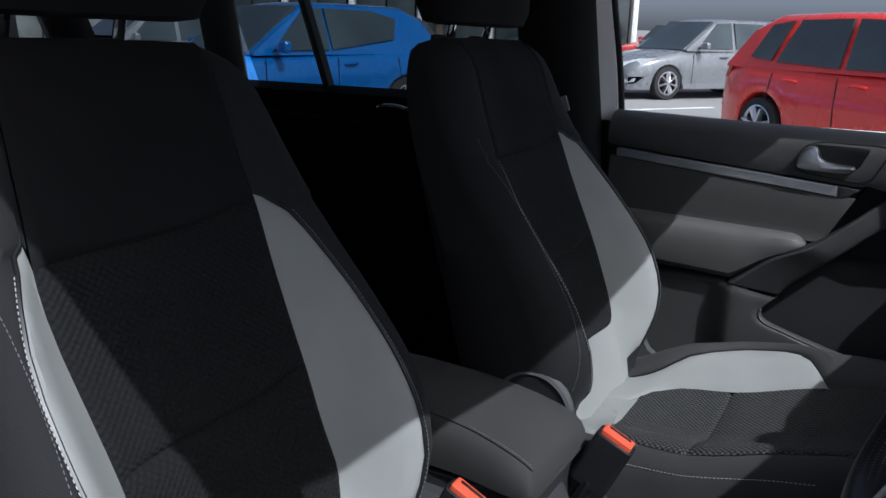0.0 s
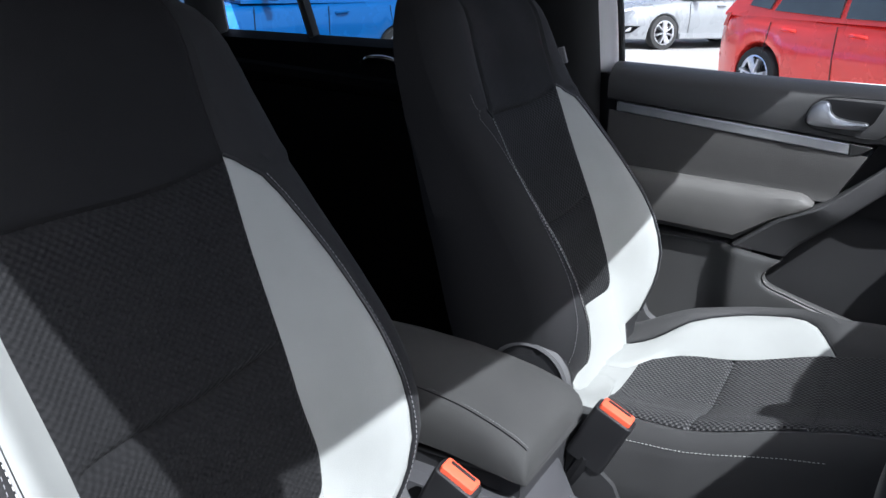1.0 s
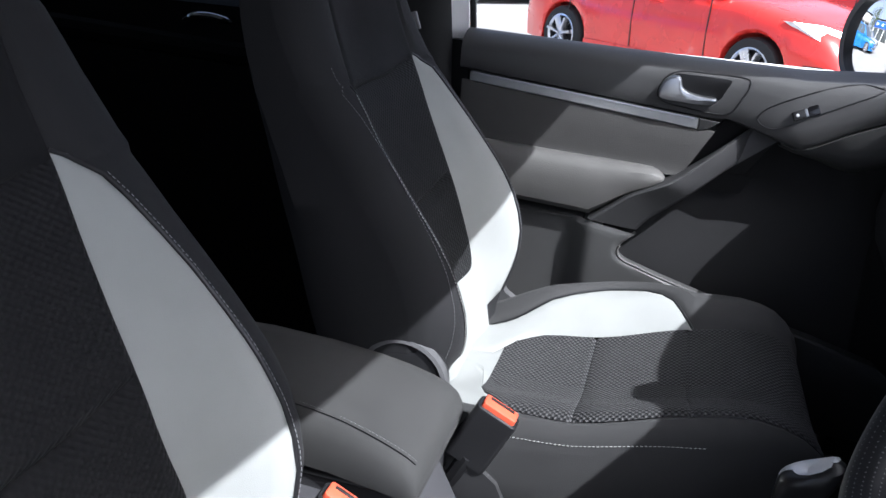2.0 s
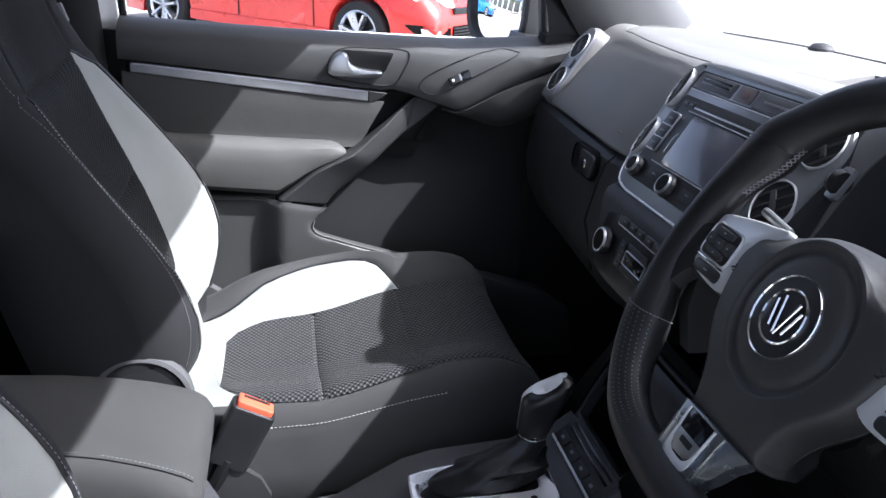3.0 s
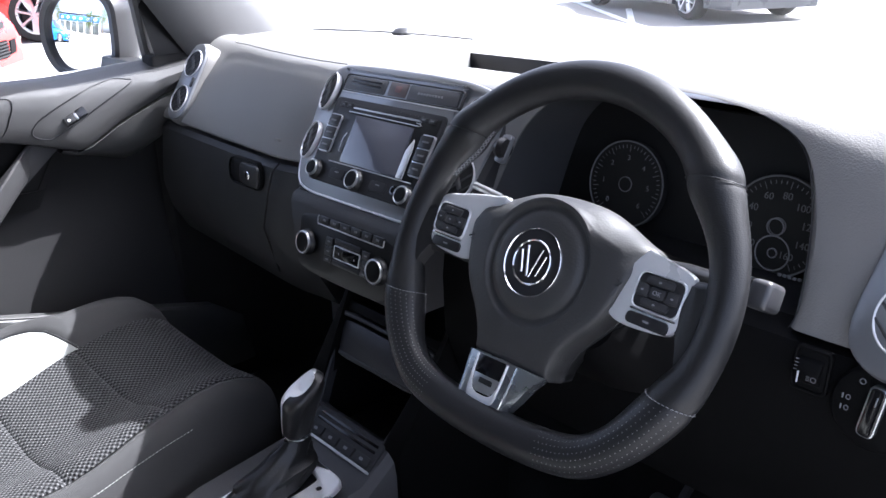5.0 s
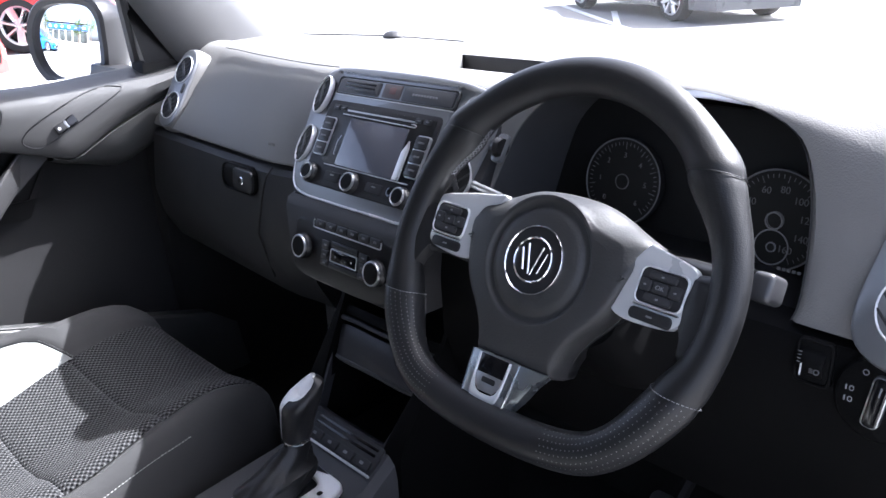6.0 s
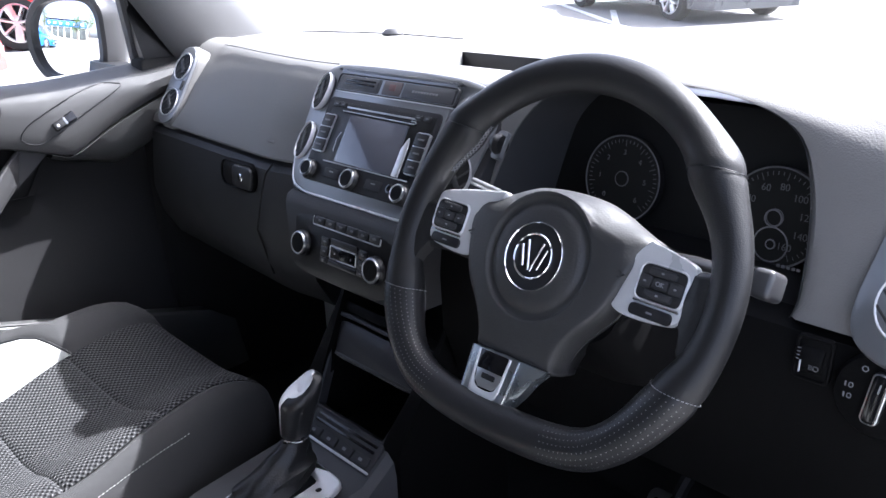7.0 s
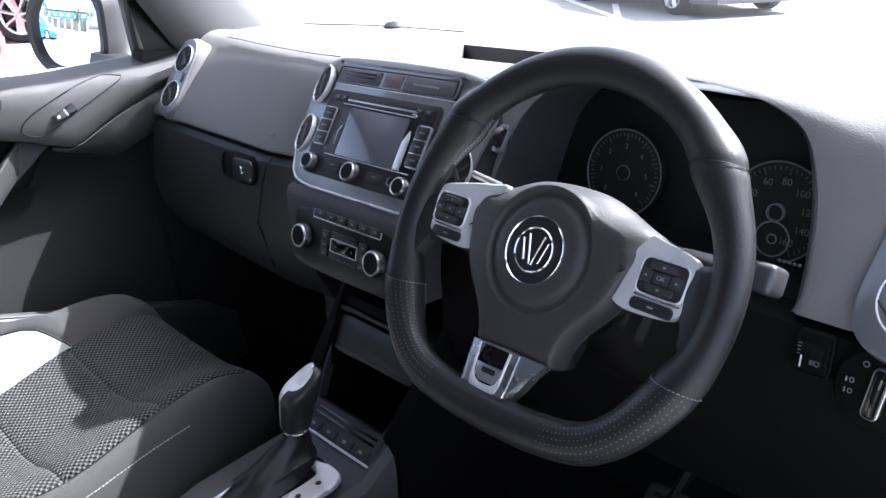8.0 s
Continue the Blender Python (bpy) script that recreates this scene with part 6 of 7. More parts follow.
low = part("lower_spoke", slab(u_out, w(0, 0, LOW_Z), WT, 0.020, 0.0010), M_USPOKE, wheel, "dark silver lower spoke")
part("spoke_edge", tube([w(x, y, LOW_Z + 0.0003) for x, y in u_out[:-1]], 0.0008, 6), M_CHROME, low, "bright polished edge")
rows = []
for xf, xb, y, zb in ((0.0148, 0.0395, -0.0865, -0.0090), (0.0132, 0.0290, -0.1000, -0.0090), (0.0113, 0.0215, -0.1140, -0.0090), (0.0092, 0.0140, -0.1250, -0.0090), (0.0055, 0.0075, -0.1340, -0.0090)):
    rows.append([w(xf, y, LOW_Z - 0.0004), w(xf + (xb - xf) * 0.5, y, (LOW_Z + zb) / 2 + 0.0012), w(xb, y, zb), w(xb + 0.001, y, zb - 0.010), w(xf, y, zb - 0.010)])
part("spoke_flank", loft(rows), M_USPOKE, low, "satin flank of the lower spoke")
uo = smooth_line([(0.0066, -0.0880, 0), (0.0050, -0.1040, 0), (0.0030, -0.1190, 0), (-0.0010, -0.1260, 0), (-0.0115, -0.1280, 0), (-0.0230, -0.1272, 0), (-0.0290, -0.1235, 0), (-0.0298, -0.1060, 0), (-0.0298, -0.0880, 0)], 5)
ui = smooth_line([(0.0042, -0.0880, 0), (0.0026, -0.1030, 0), (0.0004, -0.1140, 0), (-0.0040, -0.1195, 0), (-0.0120, -0.1208, 0), (-0.0205, -0.1200, 0), (-0.0256, -0.1150, 0), (-0.0272, -0.1040, 0), (-0.0274, -0.0880, 0)], 5)
u_rows = [[w(p.x, p.y, LOW_Z + z) for p in o] for o, z in ((uo, -0.001), (uo, 0.0008), ([a.lerp(b, 0.25) for a, b in zip(uo, ui)], 0.0014), ([a.lerp(b, 0.75) for a, b in zip(uo, ui)], 0.0014), (ui, 0.0008), (ui, -0.001))]
part("spoke_u", grid(u_rows), M_SILVER, low, "polished U-shaped insert")
part("spoke_opening", slab([(p.x, p.y) for p in ui[::4]], w(0, 0, LOW_Z + 0.0004), WT, 0.003, 0.0002), M_GLOSS, low)
part("small_badge", slab([(0.0022, -0.1040), (0.0002, -0.1138), (-0.0042, -0.1188), (-0.0202, -0.1193), (-0.0250, -0.1146), (-0.0266, -0.1040)], w(0, 0, LOW_Z + 0.0010), WT, 0.004, 0.0004), M_TRIM, low)
part("badge_bar", slab(rounded(0.0150, 0.0048, 0.001, cx=-0.0115, cy=-0.1090), w(0, 0, LOW_Z + 0.0014), WT, 0.002, 0.0003), M_BLACK, low)

# column, stalks and key
col = thing("steering_column", (0.37, 0.56, 0.99), "black steering column cover with two stalks", "steering column")
# Front sections are widened to keep sun off the lower rim.
secs = []
for z, sx, sy, oy in ((-0.037, 0.070, 0.052, -0.006), (-0.05, 0.074, 0.056, -0.010), (-0.075, 0.076, 0.060, -0.015), (-0.12, 0.075, 0.066, -0.02), (-0.20, 0.075, 0.066, -0.02)):
    secs.append([w(x * sx, y * sy + oy, z) for x, y in rounded(2, 2, 0.5, 5)])
part("column_cover", loft(secs), M_DASHLOW, col)
for s in (-1, 1):
    st_ob = part("stalk", tube([w(s * 0.06, 0.030, -0.085), w(s * 0.10, 0.032, -0.068), w(s * 0.145, 0.030, -0.058)], [0.010, 0.009, 0.010], 12, flat=0.7), M_BLACK, col)
    if s > 0:
        part("stalk_tip", box(w(0.150, 0.030, -0.056), (0.034, 0.020, 0.026), 0.005, WT), M_BLACK, st_ob)
        part("stalk_end", box(w(0.1715, 0.030, -0.054), (0.017, 0.0225, 0.029), 0.0045, WT, 3), surf("grey_stalk_end", (0.032, 0.032, 0.034), 0.38, mottle=(20, 0.08), spec=0.6), st_ob, "smooth grey stalk end")
        part("stalk_groove", box(w(0.1622, 0.030, -0.055), (0.0014, 0.0222, 0.0282), 0.001, WT, 1), M_GLOSS, st_ob)
        for k in range(3):
            part("stalk_mark", revolve([(0.0022, 0), (0.0022, 0.0006), (0.0016, 0.0006), (0.0015, 0)], w(0.149 + 0.002 * (k % 2), 0.0245 + 0.0055 * k, -0.0430), WT, 14, True), M_DIMMARK, st_ob)
    else:
        part("stalk_tip", tube([w(-0.082, 0.047, -0.030), w(-0.118, 0.052, -0.028)], 0.0036, 10), M_TRIM, st_ob, "grey paddle end")
lockp = part("ignition_lock", revolve([(0.018, -0.02), (0.018, 0.0), (0.014, 0.003), (0.004, 0.003)], (0.455, 0.562, 0.955), frame_of((0.25, -0.93, 0.25)), 24), M_BLACK, col)
part("lock_ring", revolve([(0.009, 0.001), (0.009, 0.005), (0.007, 0.006), (0.006, 0.003)], (0.455, 0.562, 0.955), frame_of((0.25, -0.93, 0.25)), 20, True), M_CHROME, lockp)


# ---- passenger door ----
door = thing("door_1", (-0.74, 0.25, 0.45), "black passenger door panel with silver trim and grey armrest", "door", kind="structure")


def door_rows(y0, y1, n, prof):
    return [[(x, y, z) for x, z in prof(y)] for y in np.linspace(y0, y1, n)]


def belt(y):
    return lerp([(-0.20, 1.110), (0.15, 1.100), (0.45, 1.096), (0.62, 1.108), (0.75, 1.13)], y)


def trim_z(y):
    return 1.026 - 0.0855 * (y + 0.105)


CHIN = [(-0.20, 1.034), (0.32, 1.005), (0.345, 1.001), (0.38, 0.992), (0.455, 0.968), (0.462, 0.969), (0.535, 1.012), (0.621, 1.051), (0.75, 1.10)]


def upper(y):
    b = belt(y)
    t = trim_z(y) + 0.010 if y < 0.32 else lerp(CHIN, y)
    out = lerp([(-0.2, 0.0), (0.33, 0.0), (0.42, 0.012), (0.55, 0.022), (0.75, 0.050)], y)
    h = b - t
    return [(-0.81, b - 0.015), (-0.785, b - 0.002), (-0.760, b), (-0.738, b - 0.004), (-0.720 + out, b - 0.014), (-0.711 + out, b - 0.026), (-0.708 + out, b - 0.45 * h), (-0.7075 + out, t + 0.30 * h), (-0.7085 + out * 0.9, t + 0.010), (-0.711 + out * 0.8, t + 0.003), (-0.716 + out * 0.6, t), (-0.735, t + 0.001)]


part("upper_panel", grid(door_rows(-0.145, 0.70, 40, upper)), M_DOORUP, door)
# satin strip below it
rows = []
for y in np.linspace(-0.125, 0.286, 14):
    z = trim_z(y) - 0.001
    h = lerp([(-0.1, 0.0095), (0.28, 0.0120)], y)
    rows.append([(-0.724, y, z + h), (-0.712, y, z + h - 0.001), (-0.7092, y, z + h * 0.75), (-0.7095, y, z - h * 0.7), (-0.713, y, z - h + 0.001), (-0.724, y, z - h)])
part("trim_strip", loft(rows), M_TRIM, door, "brushed silver trim strip")
# A brighter strip laid on the trim draws its highlight line.
rows = []
for y in np.linspace(-0.12, 0.280, 10):
    z = trim_z(y) + 0.0065
    rows.append([(-0.7105, y, z + 0.0030), (-0.7070, y, z + 0.002), (-0.7068, y, z - 0.0005), (-0.7100, y, z - 0.002)])
part("trim_highlight", loft(rows), M_SATIN, door)
part("trim_end", slab([(0.288, 1.001), (0.322, 0.9975), (0.306, 0.985), (0.288, 0.979)][::-1], (-0.7105, 0, 0), frame_of((1, 0, 0), (0, 1, 0)), 0.012, 0.0015), M_DOOR, door)

# cloth insert, ending at a slant before the grab recess
rows = []
for k in np.linspace(0, 1, 12):
    row = []
    for d, x in ((0.0, -0.7135), (0.06, -0.7120), (0.4, -0.7120), (0.75, -0.7140), (0.92, -0.7150), (1.0, -0.7120)):
        yq = -0.14 + (0.31 + 0.14) * k
        zq = (trim_z(yq) - 0.009) * (1 - d) + 0.895 * d
        row.append((x, -0.14 + (0.268 + (zq - 0.886) * 0.52 + 0.14) * k, zq))
    rows.append(row)
part("cloth_insert", grid(rows), M_DOORCLOTH, door, "dark grey cloth insert")
rows = [[(x, 0.268 + (z - 0.886) * 0.52 + dy, z) for z in np.linspace(0.87, 1.0, 6)] for x, dy in ((-0.718, -0.002), (-0.745, 0.004), (-0.748, 0.03), (-0.748, 0.12))]
# Deep black puts the shade of this hollow into its colour.
part("grab_recess", grid(rows), M_FACIA, door, "hollow behind the pull handle, painted black for its shade")

# armrest pad: one soft form with a slanting nose
rows = []
for y in (-0.15, -0.10, 0.0, 0.08, 0.125, 0.15, 0.175, 0.20, 0.222, 0.235, 0.243, 0.247):
    zt = lerp([(-0.15, 0.920), (0.05, 0.914), (0.20, 0.910), (0.225, 0.908), (0.237, 0.903), (0.247, 0.893)], y)
    zb = lerp([(-0.15, 0.826), (0.125, 0.811), (0.15, 0.829), (0.19, 0.860), (0.225, 0.876), (0.240, 0.883), (0.247, 0.889)], y)
    o = 0.056 * lerp([(-0.15, 1), (0.20, 1), (0.225, 0.95), (0.24, 0.80), (0.247, 0.6)], y)
    h = zt - zb
    rows.append([(-0.722, y, zt - 0.004), (-0.716 + o * 0.25, y, zt - 0.001), (-0.716 + o * 0.55, y, zt), (-0.716 + o * 0.80, y, zt - 0.06 * h), (-0.716 + o * 0.95, y, zt - 0.18 * h), (-0.716 + o, y, zt - 0.40 * h), (-0.716 + o, y, zb + 0.35 * h), (-0.716 + o * 0.93, y, zb + 0.12 * h), (-0.716 + o * 0.75, y, zb + 0.02 * h), (-0.722, y, zb)])
part("armrest_pad", loft(rows), M_PAD, door, "padded pale grey armrest")

# pull handle: a broad slanting band from the seam up under the switch panel
pairs = smooth_line([(0.127, 0.806, 0.212, 0.791)[:2] + (0,), (0.158, 0.832, 0), (0.195, 0.862, 0), (0.245, 0.886, 0), (0.274, 0.904, 0), (0.324, 0.946, 0), (0.367, 0.985, 0), (0.41, 1.015, 0)], 4)
lower = smooth_line([(0.212, 0.791, 0), (0.228, 0.811, 0), (0.256, 0.836, 0), (0.290, 0.865, 0), (0.326, 0.897, 0), (0.378, 0.942, 0), (0.425, 0.981, 0), (0.47, 1.01, 0)], 4)
rows = []
for k, (a, b) in enumerate(zip(pairs, lower)):
    t = k / (len(pairs) - 1)
    x = -0.660 - 0.062 * ease((t - 0.42) * 2.0)
    c = [(-0.722, 0.0), (x - 0.006, -0.02), (x - 0.001, 0.02), (x, 0.08), (x - 0.012, 0.5), (x - 0.025, 0.88), (x - 0.030, 0.98), (x - 0.036, 1.03), (-0.722, 1.05)]
    rows.append([(px, a.x + (b.x - a.x) * f, a.y + (b.y - a.y) * f) for px, f in c])
part("grab_band", loft(rows), M_GRAB, door, "grained black pull handle band")

# front of the door, behind the pocket
rows = []
for y in np.linspace(0.15, 0.75, 14):
    top = lerp(CHIN, y) + 0.004 if y > 0.40 else 0.905
    rows.append([(-0.740, y, top), (-0.765, y, 0.90), (-0.762, y, 0.84), (-0.742, y, 0.76), (-0.715, y, 0.62), (-0.705, y, 0.50), (-0.724, y, 0.46)])
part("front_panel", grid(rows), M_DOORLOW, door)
rows = []
for y in np.linspace(0.425, 0.75, 14):
    top = lerp(CHIN, y)
    o = lerp([(0.42, 0.006), (0.55, 0.018), (0.75, 0.042)], y)
    k = 0.12 + 0.88 * ease((y - 0.440) / 0.13)
    rows.append([(-0.722, y, top + 0.003), (-0.7085 + o, y, top - 0.0015), (-0.7095 + o, y, top - 0.006 * k), (-0.7135 + o, y, top - 0.035 * k), (-0.7205 + o * 0.8, y, top - 0.062 * k), (-0.732 + o * 0.4, y, top - 0.080 * k), (-0.752, y, top - 0.092 * k)])
part("front_flap", grid(rows), M_DOOR, door, "grained panel below the slanting seam")

# lower panel that swells into the pocket, with a rounded mouth
MOUTH = [(0.46, 0.74), (0.60, 0.70), (0.640, 0.60), (0.660, 0.48), (0.690, 0.37), (0.707, 0.303), (0.722, 0.248), (0.730, 0.222), (0.736, 0.202), (0.745, 0.189), (0.756, 0.186), (0.768, 0.190), (0.780, 0.202), (0.7905, 0.213)]
rows = []
for z in [0.7905, 0.789, 0.785, 0.779, 0.772, 0.765, 0.757, 0.750, 0.744, 0.738, 0.733, 0.728, 0.722, 0.714, 0.705, 0.69, 0.67, 0.65, 0.62, 0.58, 0.53, 0.46]:
    yl = lerp(MOUTH, z)
    row = []
    cols = [-0.15, -0.05, 0.03, 0.06, 0.08, 0.09, 0.10, 0.11, 0.12, 0.13, 0.14, 0.155, 0.17]
    for y in cols + [0.17 + (yl - 0.17) * f for f in (0.35, 0.65, 0.88, 0.96, 1.0)]:
        zz = z + (0.8035 - 0.7905) * (1 - max(0.0, min(1.0, (y - 0.125) / 0.088))) * ease((z - 0.72) / 0.07)
        x = -0.684 + 0.027 * ease((y - 0.080) / 0.06) - 0.004 * ease((z - 0.780) / 0.011) * (y > 0.1) - 0.03 * ease((0.60 - z) / 0.14)
        row.append((x - 0.004 * ease((y - yl + 0.012) / 0.012), y, zz))
    row += [(row[-1][0] - 0.004, yl + 0.0005, z - 0.001), (-0.700, yl - 0.001, z - 0.004)]
    rows.append(row)
part("lower_panel", grid(rows), M_DOOR, door)
part("panel_ledge", loft([[(-0.722, y, 0.806), (-0.682, y, 0.8045), (-0.676, y, 0.801), (-0.678, y, 0.797), (-0.722, y, 0.795)] for y in np.linspace(-0.15, 0.118, 4)]), M_DOOR, door)
lip = smooth_line([(0.189, 0.764), (0.186, 0.755), (0.190, 0.745), (0.203, 0.7365), (0.224, 0.7305), (0.262, 0.7185), (0.303, 0.7075), (0.37, 0.6905), (0.48, 0.660)], 5)
part("pocket_lip", tube([(-0.661, a.x + 0.001, a.y + 0.001) for a in lip], 0.0024, 6), M_PAD, door, "pale edge of the door pocket")

def panel_x(y, z):
    prof = sorted((q, x) for x, q in upper(y)[3:10])
    return lerp(prof, z)


# door handle: a flush surround, a dark recess and a satin lever with a broad end
side = frame_of((1, 0, 0), (0, 1, 0))
sur = smooth_loop([(0.212, 1.037), (0.219, 1.062), (0.244, 1.076), (0.300, 1.077), (0.350, 1.076), (0.359, 1.066), (0.350, 1.042), (0.335, 1.016), (0.306, 1.012), (0.25, 1.017), (0.218, 1.024)], 5)
hd = part("handle_surround", tube([(panel_x(p.x, p.y) + 0.0004, p.x, p.y) for p in sur], 0.0013, 6, True), M_BLACK, door)
rec = smooth_loop([(0.236, 1.071), (0.262, 1.0725), (0.300, 1.072), (0.326, 1.071), (0.3285, 1.067), (0.322, 1.052), (0.312, 1.035), (0.28, 1.032), (0.245, 1.035), (0.238, 1.05)], 5)
# Sheet level with the panel, black in place of a hollow's shade.
part("handle_recess", slab([(p.x, p.y) for p in rec], (-0.7062, 0, 0), side, 0.004, 0.0006), M_FACIA, hd, "black sheet for the shaded hollow behind the lever")
lev = smooth_loop([(0.212, 1.036), (0.216, 1.054), (0.228, 1.067), (0.240, 1.0695), (0.247, 1.064), (0.251, 1.052), (0.262, 1.0445), (0.285, 1.0405), (0.306, 1.039), (0.310, 1.034), (0.306, 1.029), (0.292, 1.0255), (0.255, 1.026), (0.222, 1.028)], 5)
part("handle_lever", slab([(p.x, p.y) for p in lev], (-0.694, 0, 0), side, 0.013, 0.0048), M_SATIN, hd, "satin chrome door lever")
# window switch: a groove round its field, following the panel
sturn = frame_of((0.975, -0.14, 0.16), (0.0, 0.911, 0.412))
so = smooth_loop([(0.380, 1.012, 0), (0.394, 1.034, 0), (0.438, 1.058, 0), (0.482, 1.077, 0), (0.524, 1.0875, 0), (0.550, 1.086, 0), (0.556, 1.079, 0), (0.490, 1.043, 0), (0.424, 1.006, 0), (0.400, 1.000, 0)], 5)
sw = part("switch_field", tube([(panel_x(p.x, p.y) + 0.0003, p.x, p.y) for p in so], 0.0011, 6, True), M_BLACK, door)
sp = Vector((panel_x(0.452, 1.034) + 0.0016, 0.470, 1.042))
part("switch_well", slab(rounded(0.042, 0.017, 0.003), sp + sturn @ Vector((-0.020, 0.0, 0.0006)), sturn, 0.003, 0.0004), M_GLOSS, sw)
part("switch_key", slab(rounded(0.020, 0.014, 0.002), sp + sturn @ Vector((-0.030, 0, 0.006)), sturn, 0.007, 0.0015), M_BLACK, sw)
part("switch_tip", slab(rounded(0.004, 0.013, 0.0012), sp + sturn @ Vector((-0.019, 0, 0.0064)), sturn, 0.003, 0.0006), M_SATIN, sw, "bright switch edge")
part("switch_mark", slab(rounded(0.005, 0.005, 0.0015), sp + sturn @ Vector((-0.033, 0, 0.0064)), sturn, 0.001, 0.0002), M_GREYMARK, sw)
# window frame, glass and seals; the frame's outer edge is white paint
rows = []
for t in np.linspace(0, 1, 9):
    x, y, z = -0.764 + 0.092 * t ** 1.1, -0.172 - 0.020 * t, 1.085 + 0.40 * t
    rows.append([(x + dx, y + dy, z) for dx, dy in ((0.005, -0.019), (0.008, -0.016), (-0.016, 0.020), (-0.019, 0.022), (-0.028, 0.020), (-0.010, -0.019))])
part("window_frame", loft(rows), M_WHITE, door, "white painted window frame")
part("frame_top", tube(smooth_line([(-0.690, -0.187, 1.49), (-0.672, 0.1, 1.535), (-0.66, 0.40, 1.485)], 4), 0.016, 8, flat=1.3), M_WHITE, door)
part("window_seal", tube(smooth_line([(-0.771, -0.140, 1.09), (-0.749, -0.146, 1.20), (-0.703, -0.158, 1.36), (-0.664, -0.15, 1.475), (-0.645, 0.1, 1.505), (-0.648, 0.38, 1.46)], 4), 0.0065, 8), M_RUBBER, door)
part("front_bar", tube([(-0.765, 0.628, 1.09), (-0.715, 0.593, 1.25), (-0.67, 0.525, 1.42)], 0.010, 8, flat=1.3), M_PILLAR, door)
part("mirror_sail", loft([[(x, 0.625, 1.095), (x, 0.600, 1.215), (x - 0.02, 0.585, 1.25), (x, 0.66, 1.20), (x, 0.78, 1.11)] for x in (-0.735, -0.715)]), M_FACIA, door)
glassp = part("window_pane", grid([[(-0.768, -0.14, 1.09), (-0.768, 0.60, 1.09)], [(-0.66, -0.16, 1.48), (-0.66, 0.48, 1.48)]]), M_GLASS, door)
glassp.visible_shadow = False
part("door_edge", loft([[(x, -0.215, z), (x, -0.138, z), (x - 0.05, -0.138, z), (x - 0.05, -0.215, z)] for x, z in ((-0.742, 0.45), (-0.736, 0.75), (-0.742, 1.0), (-0.752, 1.084))]), M_FACIA, door, "black rubber-sealed closing edge")
part("outer_skin", loft([[(-0.81, y, 1.095), (-0.845, y, 1.06), (-0.875, y, 0.90), (-0.87, y, 0.55), (-0.84, y, 0.42), (-0.80, y, 0.42), (-0.80, y, 1.09)] for y in np.linspace(-0.2, 0.95, 6)]), M_WHITE, door, "white painted outer door skin")

# ---- door mirror ----
mir = thing("door_mirror", (-0.98, 0.60, 1.06), "black-cased passenger door mirror showing the car park", "door mirror")
mt = frame_of((0.42, -0.905, 0.022), (0.905, 0.42, 0.0))
mo = smooth_loop([(0.085, 0.020), (0.082, 0.052), (0.060, 0.074), (0.0, 0.080), (-0.055, 0.070), (-0.086, 0.035), (-0.092, -0.010), (-0.078, -0.050), (-0.045, -0.072), (0.02, -0.074), (0.066, -0.062), (0.082, -0.030)], 5)
mo = [(p.x, p.y) for p in mo]
MC = Vector((-1.0, 0.592, 1.140))
secs = []
for sc, z in ((1.13, 0.008), (1.20, 0.002), (1.22, -0.02), (1.16, -0.05), (0.95, -0.085), (0.6, -0.105), (0.2, -0.112)):
    secs.append([MC + mt @ Vector((x * sc, y * sc, z)) for x, y in mo])
inn = [[MC + mt @ Vector((x * sc, y * sc, z)) for x, y in mo] for sc, z in ((0.985, -0.004), (1.0, 0.006), (1.13, 0.008))]
part("mirror_case", join(grid(inn + secs[1:], True)), M_BLACK, mir)
part("mirror_glass", slab([(x * 1.01, y * 1.01) for x, y in mo], MC + mt @ Vector((0, 0, -0.001)), mt, 0.003, 0.0005), M_MIRROR, mir, "silvered mirror glass")
part("mirror_foot", loft([[(x, y, z) for y, z in ((0.60, 1.065), (0.66, 1.065), (0.665, 1.095), (0.61, 1.10))] for x in (-0.95, -0.80, -0.74)]), M_BLACK, mir)


# ---- parked cars ----
M_TYRE = surf("tyre_rubber", (0.02, 0.02, 0.02), 0.8, mottle=(30, 0.2))
M_ALLOY = surf("alloy", (0.62, 0.63, 0.65), 0.3, 0.9, mottle=(10, 0.05))
M_LAMP = surf("lamp_glass", (0.70, 0.72, 0.74), 0.08, 0.3, mottle=(20, 0.15), coat=0.8)
M_AMBER = surf("rear_lamp", (0.45, 0.02, 0.02), 0.15, coat=0.8)
M_WINDOW = surf("car_window", (0.035, 0.05, 0.055), 0.05, coat=0.8, mottle=(1.2, 0.4))
M_PLATE = surf("yellow_plate", (0.80, 0.62, 0.06), 0.4)
M_PLATEW = surf("white_plate", (0.80, 0.80, 0.78), 0.4)


def paint(name, col):
    return surf(name, col, 0.28, 0.15, coat=0.8, mottle=(3, 0.04))


